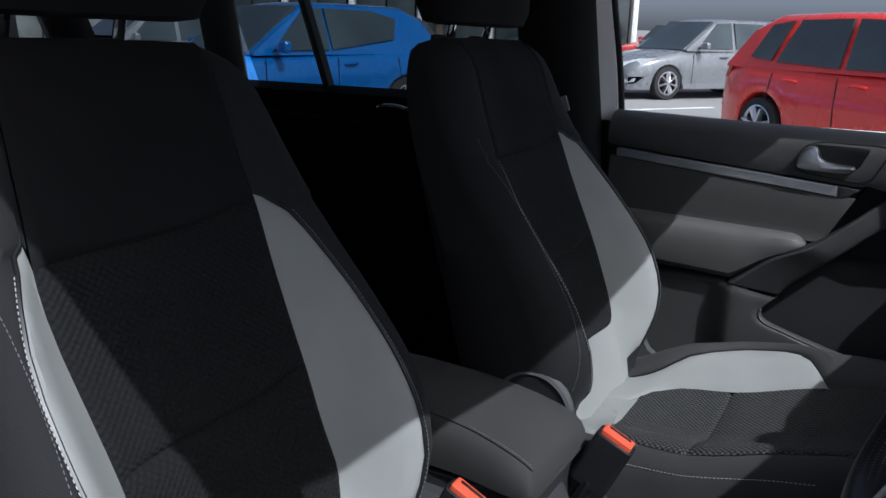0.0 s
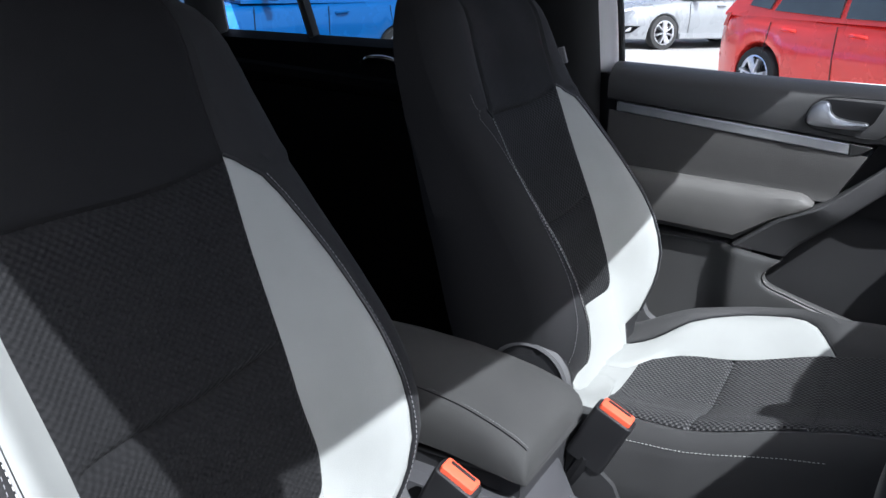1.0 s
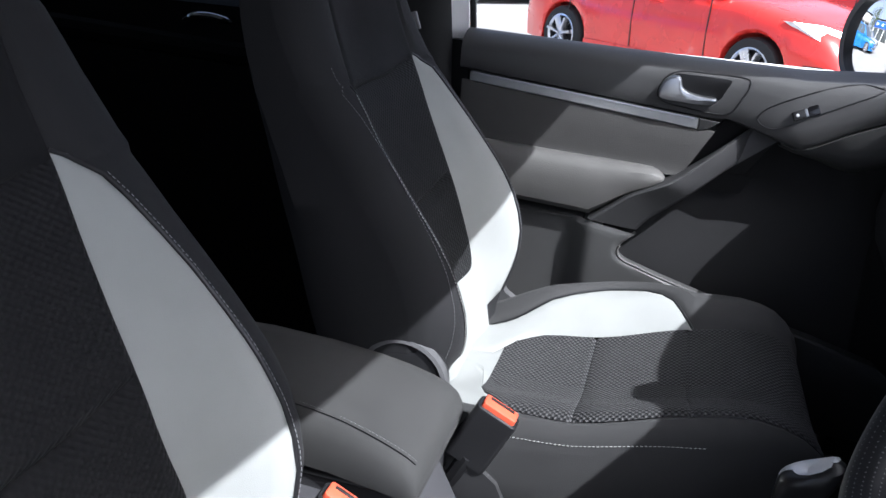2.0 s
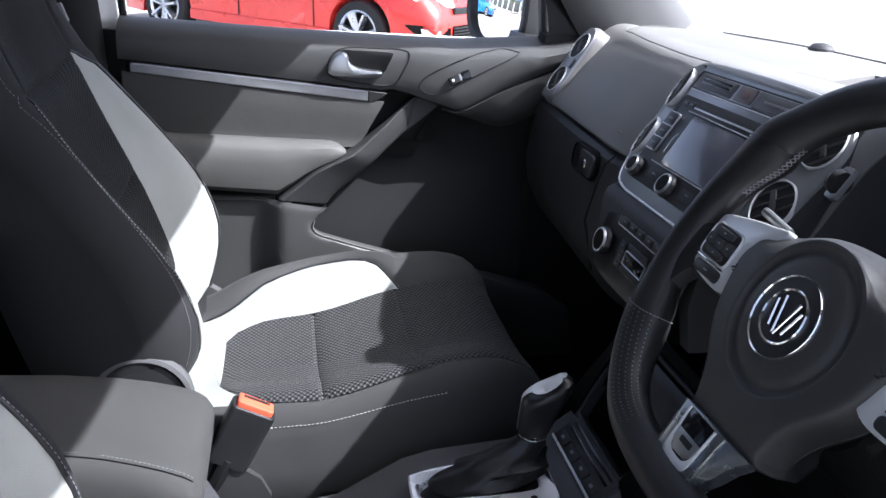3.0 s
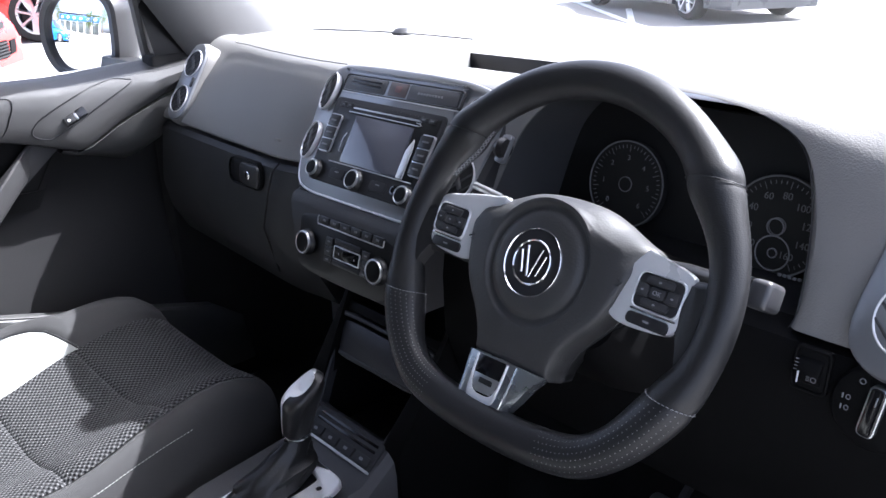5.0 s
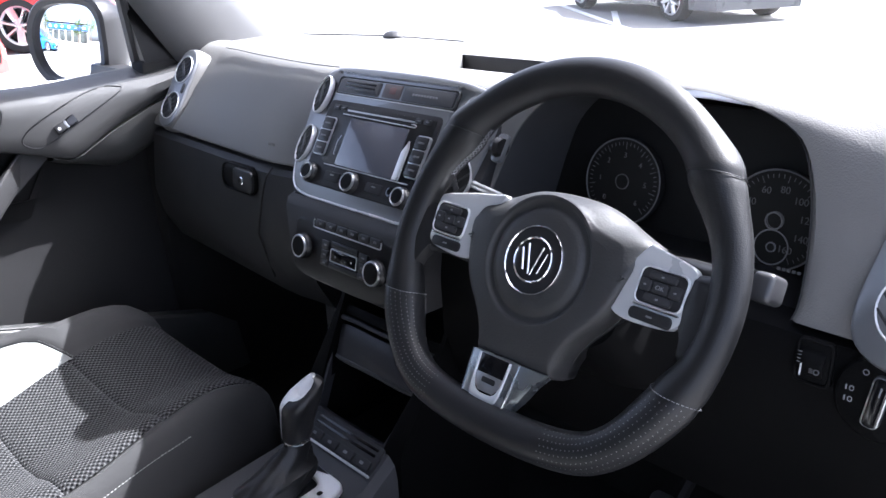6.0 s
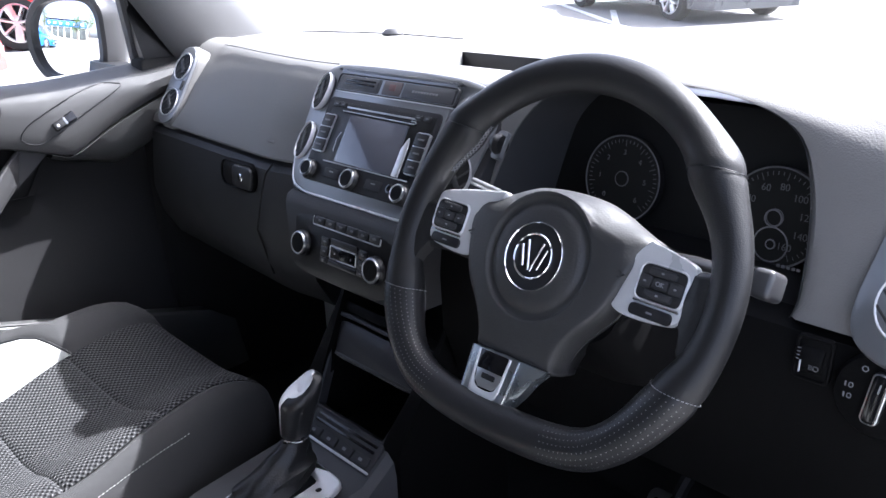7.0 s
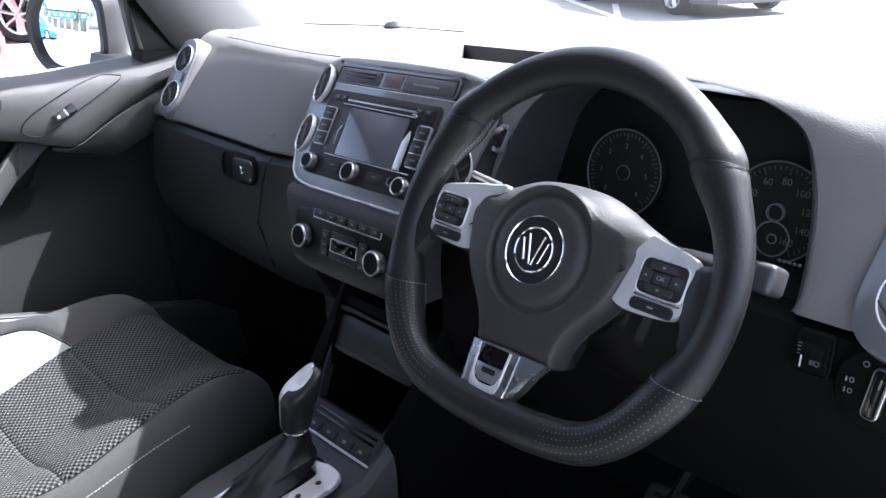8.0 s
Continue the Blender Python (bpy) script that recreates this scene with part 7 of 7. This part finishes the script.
def wheel_of(parent, x, y, r, s):
    """One road wheel with tyre and spoked rim; the axle lies along x."""
    turn = frame_of((s, 0, 0))
    t = part("wheel", revolve([(r * 0.68, -0.10), (r * 0.95, -0.10), (r, -0.07), (r, 0.07), (r * 0.95, 0.10), (r * 0.70, 0.105), (r * 0.68, 0.06)], (x, y, r), turn, 36, True), M_TYRE, parent)
    rim = part("rim", revolve([(r * 0.70, 0.03), (r * 0.70, 0.102), (r * 0.66, 0.106), (r * 0.63, 0.09), (r * 0.60, 0.03), (r * 0.05, 0.02)], (x, y, r), turn, 32), M_STACK, t)
    edge = part("rim_edge", revolve([(r * 0.62, 0.09), (r * 0.66, 0.108), (r * 0.71, 0.106), (r * 0.70, 0.09)], (x, y, r), turn, 32, True), M_ALLOY, t)
    for k in range(7):
        a = 2 * math.pi * k / 7 + 0.2
        c, d = math.cos(a), math.sin(a)
        p0, p1 = turn @ Vector((c * r * 0.10, d * r * 0.10, 0.095)), turn @ Vector((c * r * 0.65, d * r * 0.65, 0.098))
        part("spoke", tube([Vector((x, y, r)) + p0, Vector((x, y, r)) + p1], [r * 0.15, r * 0.19], 6, flat=0.4), M_ALLOY, t)
    part("wheel_cap", revolve([(r * 0.17, 0.07), (r * 0.17, 0.104), (r * 0.10, 0.110), (0.001, 0.111)], (x, y, r), turn, 20), M_ALLOY, t)


def parked_car(at, heading, mat, label, length=4.0, width=1.68, height=1.46, estate=0.0, plate=M_PLATEW, tyre=0.305, sport=False, front=True, group="parked cars"):
    """A hatchback: lofted body, glasshouse, wheels, lamps; y runs forward from its centre."""
    car = thing("parked_car", (0, 0, 0), label, "car", group)
    L, W, Hh = length / 2, width / 2, height
    belt_z = Hh * 0.62
    wb = length * 0.31
    ys = [-L, -L * 0.985, -L * 0.93, -L * 0.89, -0.3, 0.3, L * 0.90, L * 0.94, L * 0.985, L]
    for c in (-wb, wb):
        ys += [c + d for d in (-0.36, -0.344, -0.335, -0.31, -0.26, -0.19, -0.10, 0.0, 0.10, 0.19, 0.26, 0.31, 0.335, 0.344, 0.36) if abs(c + d) < L * 0.885]
    ys.sort()
    top = [(-L, belt_z * 0.80), (-L * 0.98, belt_z * 0.98), (-L * 0.93, belt_z * 1.02), (-L * 0.4, belt_z), (L * 0.40, belt_z * 0.96), (L * 0.50, belt_z * 0.95), (L * 0.72, belt_z * 0.87), (L * 0.90, belt_z * 0.76), (L * 0.975, belt_z * 0.66), (L, belt_z * 0.52)]
    rows = []
    for y in ys:
        zt = lerp(top, y)
        wf = W * (1 - 0.16 * max(0, abs(y) / L - 0.72) / 0.28 * max(0, abs(y) / L - 0.72) / 0.28)
        arch = 0.0
        for c in (-wb, wb):
            d = abs(y - c)
            if d < 0.345:
                arch = max(arch, math.sqrt(0.345 ** 2 - d * d) + 0.28)
        zb = max(0.19, arch)
        mid = max(zb + 0.02, zt * 0.62)
        half = [(0.0, zt + 0.03), (wf * 0.55, zt + 0.022), (wf * 0.84, zt + 0.004), (wf * 0.93, zt - 0.03), (wf * 0.985, max(zt - 0.10, zb + 0.04)), (wf, max(mid, zb + 0.03)), (wf * 0.985, max(mid - 0.14, zb + 0.015)), (wf * 0.965, zb), (wf * 0.70, zb)]
        rows.append([(x, y, z) for x, z in half] + [(-x, y, z) for x, z in half[::-1][:-1]])
    body = part("body", loft(rows), mat, car, sharp=45)
    # glasshouse: roof and pillars in body colour, glass set into its sides
    gy = [(-L * (0.94 + 0.03 * estate), 0.0), (-L * (0.80 + 0.08 * estate), 0.75), (-L * (0.66 + 0.2 * estate), 0.97), (-L * 0.30, 1.0), (-L * 0.04, 0.985), (L * 0.08, 0.92), (L * 0.25, 0.48), (L * 0.42, 0.0)]
    rows = []
    for y, h in gy:
        z0, z1 = belt_z * 0.97, belt_z + (Hh - belt_z) * h
        w0, w1 = W * 0.93, W * (0.93 - 0.20 * h)
        half = [(0, z1 + 0.012 * h), (w1 * 0.7, z1), (w1 * 0.93, z1 - 0.02 * h), (w1 + (w0 - w1) * 0.12, z1 - 0.07 * h), (w0, z0)]
        rows.append([(x, y, z) for x, z in half] + [(-x, y, z) for x, z in half[::-1][:-1]])
    part("cabin", loft(rows), mat, car, sharp=40)

    def side_x(z, out=0.006):
        h = (z - belt_z) / (Hh - belt_z)
        return W * (0.93 - 0.165 * max(0, h)) + out

    zt = belt_z + (Hh - belt_z) * 0.86
    for s in (-1, 1):
        panes = [[(L * 0.30, belt_z + 0.02), (L * 0.06, zt), (-L * 0.05, zt + 0.012), (-L * 0.07, belt_z + 0.03)], [(-L * 0.09, belt_z + 0.03), (-L * 0.07, zt + 0.012), (-L * 0.40, zt), (-L * 0.58, zt - 0.09), (-L * 0.55, belt_z + 0.15)]]
        for pts in panes if sport else ([(L * 0.30, belt_z + 0.02), (L * 0.06, zt), (-L * 0.09, zt + 0.012), (-L * 0.09, belt_z + 0.02)], [(-L * 0.13, belt_z + 0.02), (-L * 0.13, zt + 0.012), (-L * 0.46, zt), (-L * 0.56, belt_z + 0.05)], [(-L * 0.60, belt_z + 0.06), (-L * 0.52, zt - 0.01), (-L * (0.66 + 0.1 * estate), zt - 0.05), (-L * (0.76 + 0.1 * estate), belt_z + 0.09)]):
            part("side_window", loft([[(s * side_x(z, o), y, z) for y, z in pts] for o in (-0.02, 0.012)]), M_WINDOW, car, smooth=False)
        part("sill", loft([[(s * (W * 0.99 + o), y, z) for y, z in ((-wb + 0.36, 0.20), (wb - 0.36, 0.20), (wb - 0.36, 0.29), (-wb + 0.36, 0.29))] for o in (-0.03, 0.006)]), mat, car)
        for y0 in (-L * 0.20,) if sport else (L * 0.02, -L * 0.42):
            part("door_handle", tube(smooth_line([(s * W * 0.985, y0 - 0.10, belt_z * 0.86), (s * (W * 0.985 + 0.03), y0 - 0.06, belt_z * 0.865), (s * (W * 0.985 + 0.03), y0 + 0.06, belt_z * 0.86), (s * W * 0.985, y0 + 0.10, belt_z * 0.85)], 3), 0.014, 6), mat, car)
        for y0, lean in ((L * 0.36, 0.0), (-L * 0.11, 0.0), (-L * 0.58, 0.06)):
            part("door_gap", tube([(s * (W * 0.988), y0 + lean, belt_z - 0.06), (s * (W * 1.0), y0, 0.55), (s * W * 0.985, y0, 0.30)], 0.006, 5), M_BLACK, car)
        m = part("mirror", loft([[(s * (W * 0.95 + dx), L * 0.28 + y, belt_z + 0.07 + z) for y, z in rounded(0.10 * k, 0.14 * k, 0.04 * k, 4)] for dx, k in ((0.0, 0.4), (0.06, 0.8), (0.14, 1.0), (0.22, 0.9), (0.24, 0.5))]), mat, car)
        part("head_lamp", loft([[(s * x, y, z) for x, y, z in ((W * 0.45, L * 0.975 + o, belt_z * 0.64), (W * 0.90, L * 0.88 + o, belt_z * 0.70), (W * 0.955, L * 0.76 + o, belt_z * 0.83), (W * 0.80, L * 0.86 + o, belt_z * 0.82), (W * 0.46, L * 0.955 + o, belt_z * 0.73))] for o in (-0.06, 0.035)]), M_LAMP, car, "clear head lamp")
        part("tail_lamp", loft([[(s * x, y, z) for x, y, z in ((W * 0.55, -L * 0.985 - o, belt_z * 0.86), (W * 0.90, -L * 0.95 - o, belt_z * 0.84), (W * 0.94, -L * 0.90 - o, belt_z * 1.0), (W * 0.6, -L * 0.955 - o, belt_z * 1.0))] for o in (-0.03, 0.025)]), M_AMBER, car, "red tail lamp")
        low = ((W * 0.50, L * 0.998, 0.28), (W * 0.845, L * 0.985, 0.29), (W * 0.905, L * 0.93, 0.31))
        high = ((W * 0.955, L * 0.86, 0.42), (W * 0.905, L * 0.93, 0.425), (W * 0.845, L * 0.985, 0.42), (W * 0.53, L * 0.998, 0.40))
        fog = part("fog_recess", loft([[(s * (x + o), y + o, z) for x, y, z in low + high] for o in (-0.06, 0.016)]), M_DASHLOW, car, "black fog lamp recess")
        low = ((W * 0.74, L * 0.995, 0.315), (W * 0.845, L * 0.985, 0.32), (W * 0.895, L * 0.94, 0.335))
        high = ((W * 0.905, L * 0.93, 0.40), (W * 0.845, L * 0.985, 0.395), (W * 0.74, L * 0.995, 0.385))
        part("fog_lamp", loft([[(s * (x + o), y + o, z) for x, y, z in low + high] for o in (-0.03, 0.022)]), M_LAMP, fog, "clear fog lamp")
        for y0 in (-wb, wb):
            wheel_of(car, s * (W - 0.10), y0, tyre, s)
    part("lower_grille", box((0, L * 0.985, 0.335), (W * 0.98, 0.09, 0.16), 0.02), M_DASHLOW, car)
    for k in range(5):
        part("grille_bar", box((0, L * 0.985 + 0.046, 0.28 + 0.028 * k), (W * 0.96, 0.012, 0.012), 0.003), M_BLACK, car)
    part("upper_grille", box((0, L * 0.985, belt_z * 0.60), (W * 0.95, 0.08, 0.06), 0.01), M_BLACK, car)
    if front:
        part("front_plate", box((0, L * 1.008, 0.455), (0.52, 0.02, 0.11), 0.004), M_PLATEW, car)
    rear_z = 0.50 if estate else belt_z * 0.80
    part("rear_plate", box((0, -L * 1.004, rear_z), (0.52, 0.03, 0.11), 0.004), plate, car)
    for yy, zz, sg in ((L * 1.008 + 0.011, 0.455, 1), (-L * 1.004 - 0.016, rear_z, -1))[0 if front else 1:]:
        part("plate_bars", join(*[(lambda b: ([v.co.copy() for v in b.verts], [tuple(v.index for v in fc.verts) for fc in b.faces]))(prep(box((-0.18 + 0.06 * k, yy, zz), (0.036, 0.002, 0.07), 0))) for k in range(7)]), M_BLACK, car)
    part("windscreen", loft([[(x, L * 0.418 + o, belt_z * 0.985 + o), (x * 0.90, L * 0.096 + o, belt_z + (Hh - belt_z) * 0.90 + o)] + [(-x * 0.90, L * 0.096 + o, belt_z + (Hh - belt_z) * 0.90 + o), (-x, L * 0.418 + o, belt_z * 0.985 + o)] for x, o in ((W * 0.80, -0.02), (W * 0.80, 0.014))]), M_WINDOW, car, smooth=False)
    part("rear_window", loft([[(W * 0.72, -L * 0.925 - o, belt_z * 1.05), (W * 0.62, -L * (0.76 + 0.08 * estate) - o, belt_z + (Hh - belt_z) * 0.86), (-W * 0.62, -L * (0.76 + 0.08 * estate) - o, belt_z + (Hh - belt_z) * 0.86), (-W * 0.72, -L * 0.925 - o, belt_z * 1.05)] for o in (-0.03, 0.016)]), M_WINDOW, car, smooth=False)
    car.matrix_basis = Matrix.Translation((at[0], at[1], -SLOPE * at[0])) @ Matrix.Rotation(math.atan(SLOPE), 4, "Y") @ Matrix.Rotation(radians(heading), 4, "Z")
    return car


def prep(b):
    b.verts.index_update()
    return b


red = paint("red_paint", (0.76, 0.040, 0.030))
blue = paint("blue_paint", (0.008, 0.125, 0.40))
silver = paint("silver_paint", (0.20, 0.21, 0.22))
dark = paint("dark_grey_paint", (0.05, 0.055, 0.065))
M_LINE = surf("white_line_paint", (0.75, 0.75, 0.74), 0.8, mottle=(4, 0.15))
parked_car((-8.45, 0.40), -39.7, red, "bright red small hatchback parked on the asphalt", 3.97, 1.68, 1.46, tyre=0.292, front=False)
parked_car((-12.03, 3.00), -39.7, red, "bright red small hatchback beside its twin", 3.97, 1.68, 1.46, tyre=0.340)
parked_car((-7.21, -6.53), 253.9, blue, "bright blue three-door hatchback seen from its side", 4.25, 1.80, 1.49, sport=True)
parked_car((-16.25, -3.55), 232, silver, "silver hatchback in the next row", 4.2, 1.76, 1.47)
parked_car((-27.4, -6.9), 240, red, "bright red small hatchback in the far row", 3.97, 1.68, 1.46)
parked_car((-31.0, -13.0), 240, dark, "dark grey hatchback in the far row", 4.2, 1.75, 1.47)
parked_car((-12.6, -9.6), 253, dark, "dark grey hatchback behind the blue one", 4.2, 1.75, 1.47)
parked_car((-9.4, -11.4), 253, silver, "silver hatchback behind the blue one", 4.2, 1.75, 1.47)
parked_car((-6.94, 12.35), 67, dark, "dark grey estate car ahead of the windscreen", 4.3, 1.8, 1.48, 1.0, M_PLATE)


# ---- painted lines of the bays ----
def line_at(x0, y0, x1, y1, wd=0.10):
    d = Vector((x1 - x0, y1 - y0)).normalized() * wd / 2
    n = Vector((-d.y, d.x))
    pts = [(x0 + n.x, y0 + n.y), (x1 + n.x, y1 + n.y), (x1 - n.x, y1 - n.y), (x0 - n.x, y0 - n.y)]
    ob = part("bay_line", loft([[(x, y, -SLOPE * x + z) for x, y in pts] for z in (-0.01, 0.004)]), M_LINE, smooth=False)
    return tagged(ob, "white painted bay line on the asphalt", "road marking", "bay lines", "structure")


line_at(-9.5, 12.6, -3.4, 7.8, 0.12)
line_at(-7.7, 11.9, -5.6, 9.1)
for k in range(2):
    line_at(-6.9 + 2.3 * k, 7.2 + 3.0 * k, -4.0 + 2.3 * k, 3.4 + 3.0 * k)
for k in range(3):
    line_at(-7.0 - 1.6 * k, -1.2 - 2.0 * k, -10.5 - 1.6 * k, 1.4 - 2.0 * k)

# ---- buildings ----
M_CLAD = surf("pale_cladding", (0.55, 0.53, 0.48), 0.7, mottle=(0.8, 0.08))
M_SIGN = surf("blue_fascia", (0.02, 0.10, 0.50), 0.4, mottle=(1.0, 0.05))
M_SHOP = surf("showroom_glass", (0.05, 0.06, 0.06), 0.08, mottle=(0.5, 0.5), coat=0.5)


def showroom(at, heading, bays, label, mat):
    """A low showroom: cladding, glazed bays between posts, a fascia band and a flat roof."""
    b = thing("showroom", (0, 0, 0), label, "building", "buildings")
    wd = bays * 3.0
    part("wall", box((0, 3.0, 2.3), (wd, 6.0, 4.6), 0.02), M_CLAD, b)
    part("fascia", box((0, -0.12, 3.75), (wd + 0.3, 0.3, 1.3), 0.02), mat, b)
    part("roof", box((0, 3.0, 4.72), (wd + 0.5, 6.5, 0.24), 0.03), M_DASHLOW, b)
    for k in range(bays):
        x = (k - (bays - 1) / 2) * 3.0
        wn_ob = part("window", box((x, -0.03, 1.6), (2.6, 0.10, 2.6), 0.01), M_DASHLOW, b)
        for q in (-1, 1):
            part("pane", box((x + q * 0.64, -0.09, 1.6), (1.2, 0.04, 2.4), 0.005), M_SHOP, wn_ob)
        part("post", box((x + 1.5, -0.12, 1.55), (0.22, 0.22, 3.1), 0.02), M_PLATEW, b)
        part("sign_block", box((x, -0.28, 3.78), (1.1, 0.04, 0.5), 0.01), M_PLATEW, b)
    b.matrix_basis = Matrix.Translation((at[0], at[1], -SLOPE * at[0])) @ Matrix.Rotation(radians(heading), 4, "Z")
    return b


showroom((-13.0, -30.0), 180, 6, "showroom with a blue fascia across the car park", M_SIGN)
showroom((-30.0, -20.0), 112, 7, "pale clad showroom behind the parked cars", M_CLAD)


# ---- trees ----
M_BARK = surf("bark", (0.10, 0.075, 0.055), 0.9, mottle=(6, 0.3))
M_LEAF = surf("leaves", (0.07, 0.12, 0.03), 0.7, mottle=(1.5, 0.4))


def tree(at, tall, seed):
    rnd = random.Random(seed)
    t = thing("tree", (0, 0, 0), "leafy green tree at the edge of the car park", "tree", "trees")
    part("trunk", tube([(0, 0, 0), (0.05, 0.02, tall * 0.25), (-0.03, 0.05, tall * 0.5), (0.04, 0, tall * 0.75)], [0.20, 0.16, 0.11, 0.05], 10), M_BARK, t)
    limbs, leaves = [], []
    for k in range(11):
        a = k * 2.4 + rnd.random()
        z0 = tall * (0.32 + 0.045 * k)
        ln = tall * (0.30 - 0.012 * k) * (0.8 + 0.4 * rnd.random())
        tip = Vector((math.cos(a) * ln, math.sin(a) * ln, z0 + ln * 0.55))
        limbs.append(tube([(0, 0, z0), Vector((0, 0, z0)).lerp(tip, 0.5) + Vector((0, 0, 0.1)), tip], [0.06, 0.04, 0.015], 6))
        for q in range(70):
            p = Vector((0, 0, z0)).lerp(tip, 0.35 + 0.75 * rnd.random()) + Vector((rnd.gauss(0, 1), rnd.gauss(0, 1), rnd.gauss(0, 1))) * tall * 0.055
            u = Vector((rnd.gauss(0, 1), rnd.gauss(0, 1), rnd.gauss(0, 1))).normalized() * 0.13
            v2 = u.orthogonal().normalized() * 0.08
            leaves.append(([p - u, p + v2, p + u, p - v2], [(0, 1, 2, 3)]))
    part("limbs", join(*limbs), M_BARK, t)
    part("crown", join(*leaves), M_LEAF, t, smooth=False)
    t.matrix_basis = pose(at[0], at[1], -SLOPE * at[0], 0, 0, seed * 40)
    return t


for k, (x, y, h) in enumerate(((-19, -24, 6.5), (-6.5, -25, 5.5), (-24, -14, 6.0), (-2.5, -27, 7.0))):
    tree((x, y), h, k + 1)


# ---- outer skin of the car itself ----
shell = thing("car_body", (0, 0, 0.30), "white painted body shell round the cabin", "car body", kind="structure")
part("roof_skin", loft([a + b[::-1] for a, b in zip(roof_rows(0.050), roof_rows(0.062))]), M_WHITE, shell)
for s in (-1, 1):
    rows = []
    for y, out, zb in ((-0.19, 0.0, 0.40), (-0.6, 0.008, 0.38), (-0.93, 0.010, 0.38), (-0.98, 0.014, 0.62), (-1.10, 0.016, 0.74), (-1.30, 0.016, 0.78), (-1.50, 0.014, 0.74), (-1.62, 0.010, 0.62), (-1.67, 0.006, 0.40), (-1.9, -0.02, 0.40), (-2.10, -0.10, 0.42)):
        x = s * (0.846 + out)
        rows.append([(s * 0.806, y, 1.112), (x - s * 0.02, y, 1.095), (x, y, 1.03), (x + s * 0.014, y, max(0.90, zb + 0.05)), (x + s * 0.008, y, max(0.60, zb + 0.02)), (x - s * 0.02, y, zb), (s * 0.806, y, zb)])
    part("rear_side_skin", loft(rows), M_WHITE, shell)
    rows = []
    for y, out, zb, zt in ((0.96, 0.0, 0.40, 1.085), (1.04, 0.010, 0.60, 1.08), (1.14, 0.016, 0.74, 1.075), (1.34, 0.018, 0.79, 1.05), (1.54, 0.014, 0.74, 1.01), (1.64, 0.006, 0.60, 0.985), (1.70, 0.0, 0.42, 0.965), (1.95, -0.08, 0.40, 0.88), (2.08, -0.20, 0.42, 0.78)):
        x = s * (0.850 + out)
        rows.append([(s * 0.70, y, zt), (x - s * 0.05, y, zt - 0.015), (x, y, zt - 0.08), (x + s * 0.010, y, max((zt + zb) / 2, zb + 0.05)), (x, y, zb + 0.01), (x - s * 0.03, y, zb), (s * 0.62, y, zb)])
    part("front_wing", loft(rows), M_WHITE, shell)
    part("sill", box((s * 0.80, 0.05, 0.36), (0.10, 2.0, 0.10), 0.03), M_BLACK, shell)
    for y0 in (1.34, -1.30):
        wheel_of(shell, s * 0.755, y0, 0.345, s)
part("front_bumper", loft([[(x, y - 0.14 * (x / 0.7) ** 2, z) for y, z in ((2.10, 0.88), (2.17, 0.78), (2.19, 0.60), (2.17, 0.42), (2.08, 0.36), (2.00, 0.36), (2.00, 0.86))] for x in np.linspace(-0.70, 0.70, 9)]), M_WHITE, shell)
part("front_grille", loft([[(x, y - 0.14 * (x / 0.7) ** 2, z) for y, z in ((2.196, 0.64), (2.202, 0.60), (2.199, 0.50), (2.185, 0.46), (2.16, 0.46), (2.16, 0.64))] for x in np.linspace(-0.50, 0.50, 7)]), M_BLACK, shell)
part("tailgate_skin", loft([[(x, y, z) for y, z in ((-2.085, 0.42), (-2.10, 1.08), (-2.12, 1.08), (-2.16, 0.80), (-2.15, 0.42))] for x in np.linspace(-0.74, 0.74, 5)]), M_WHITE, shell)
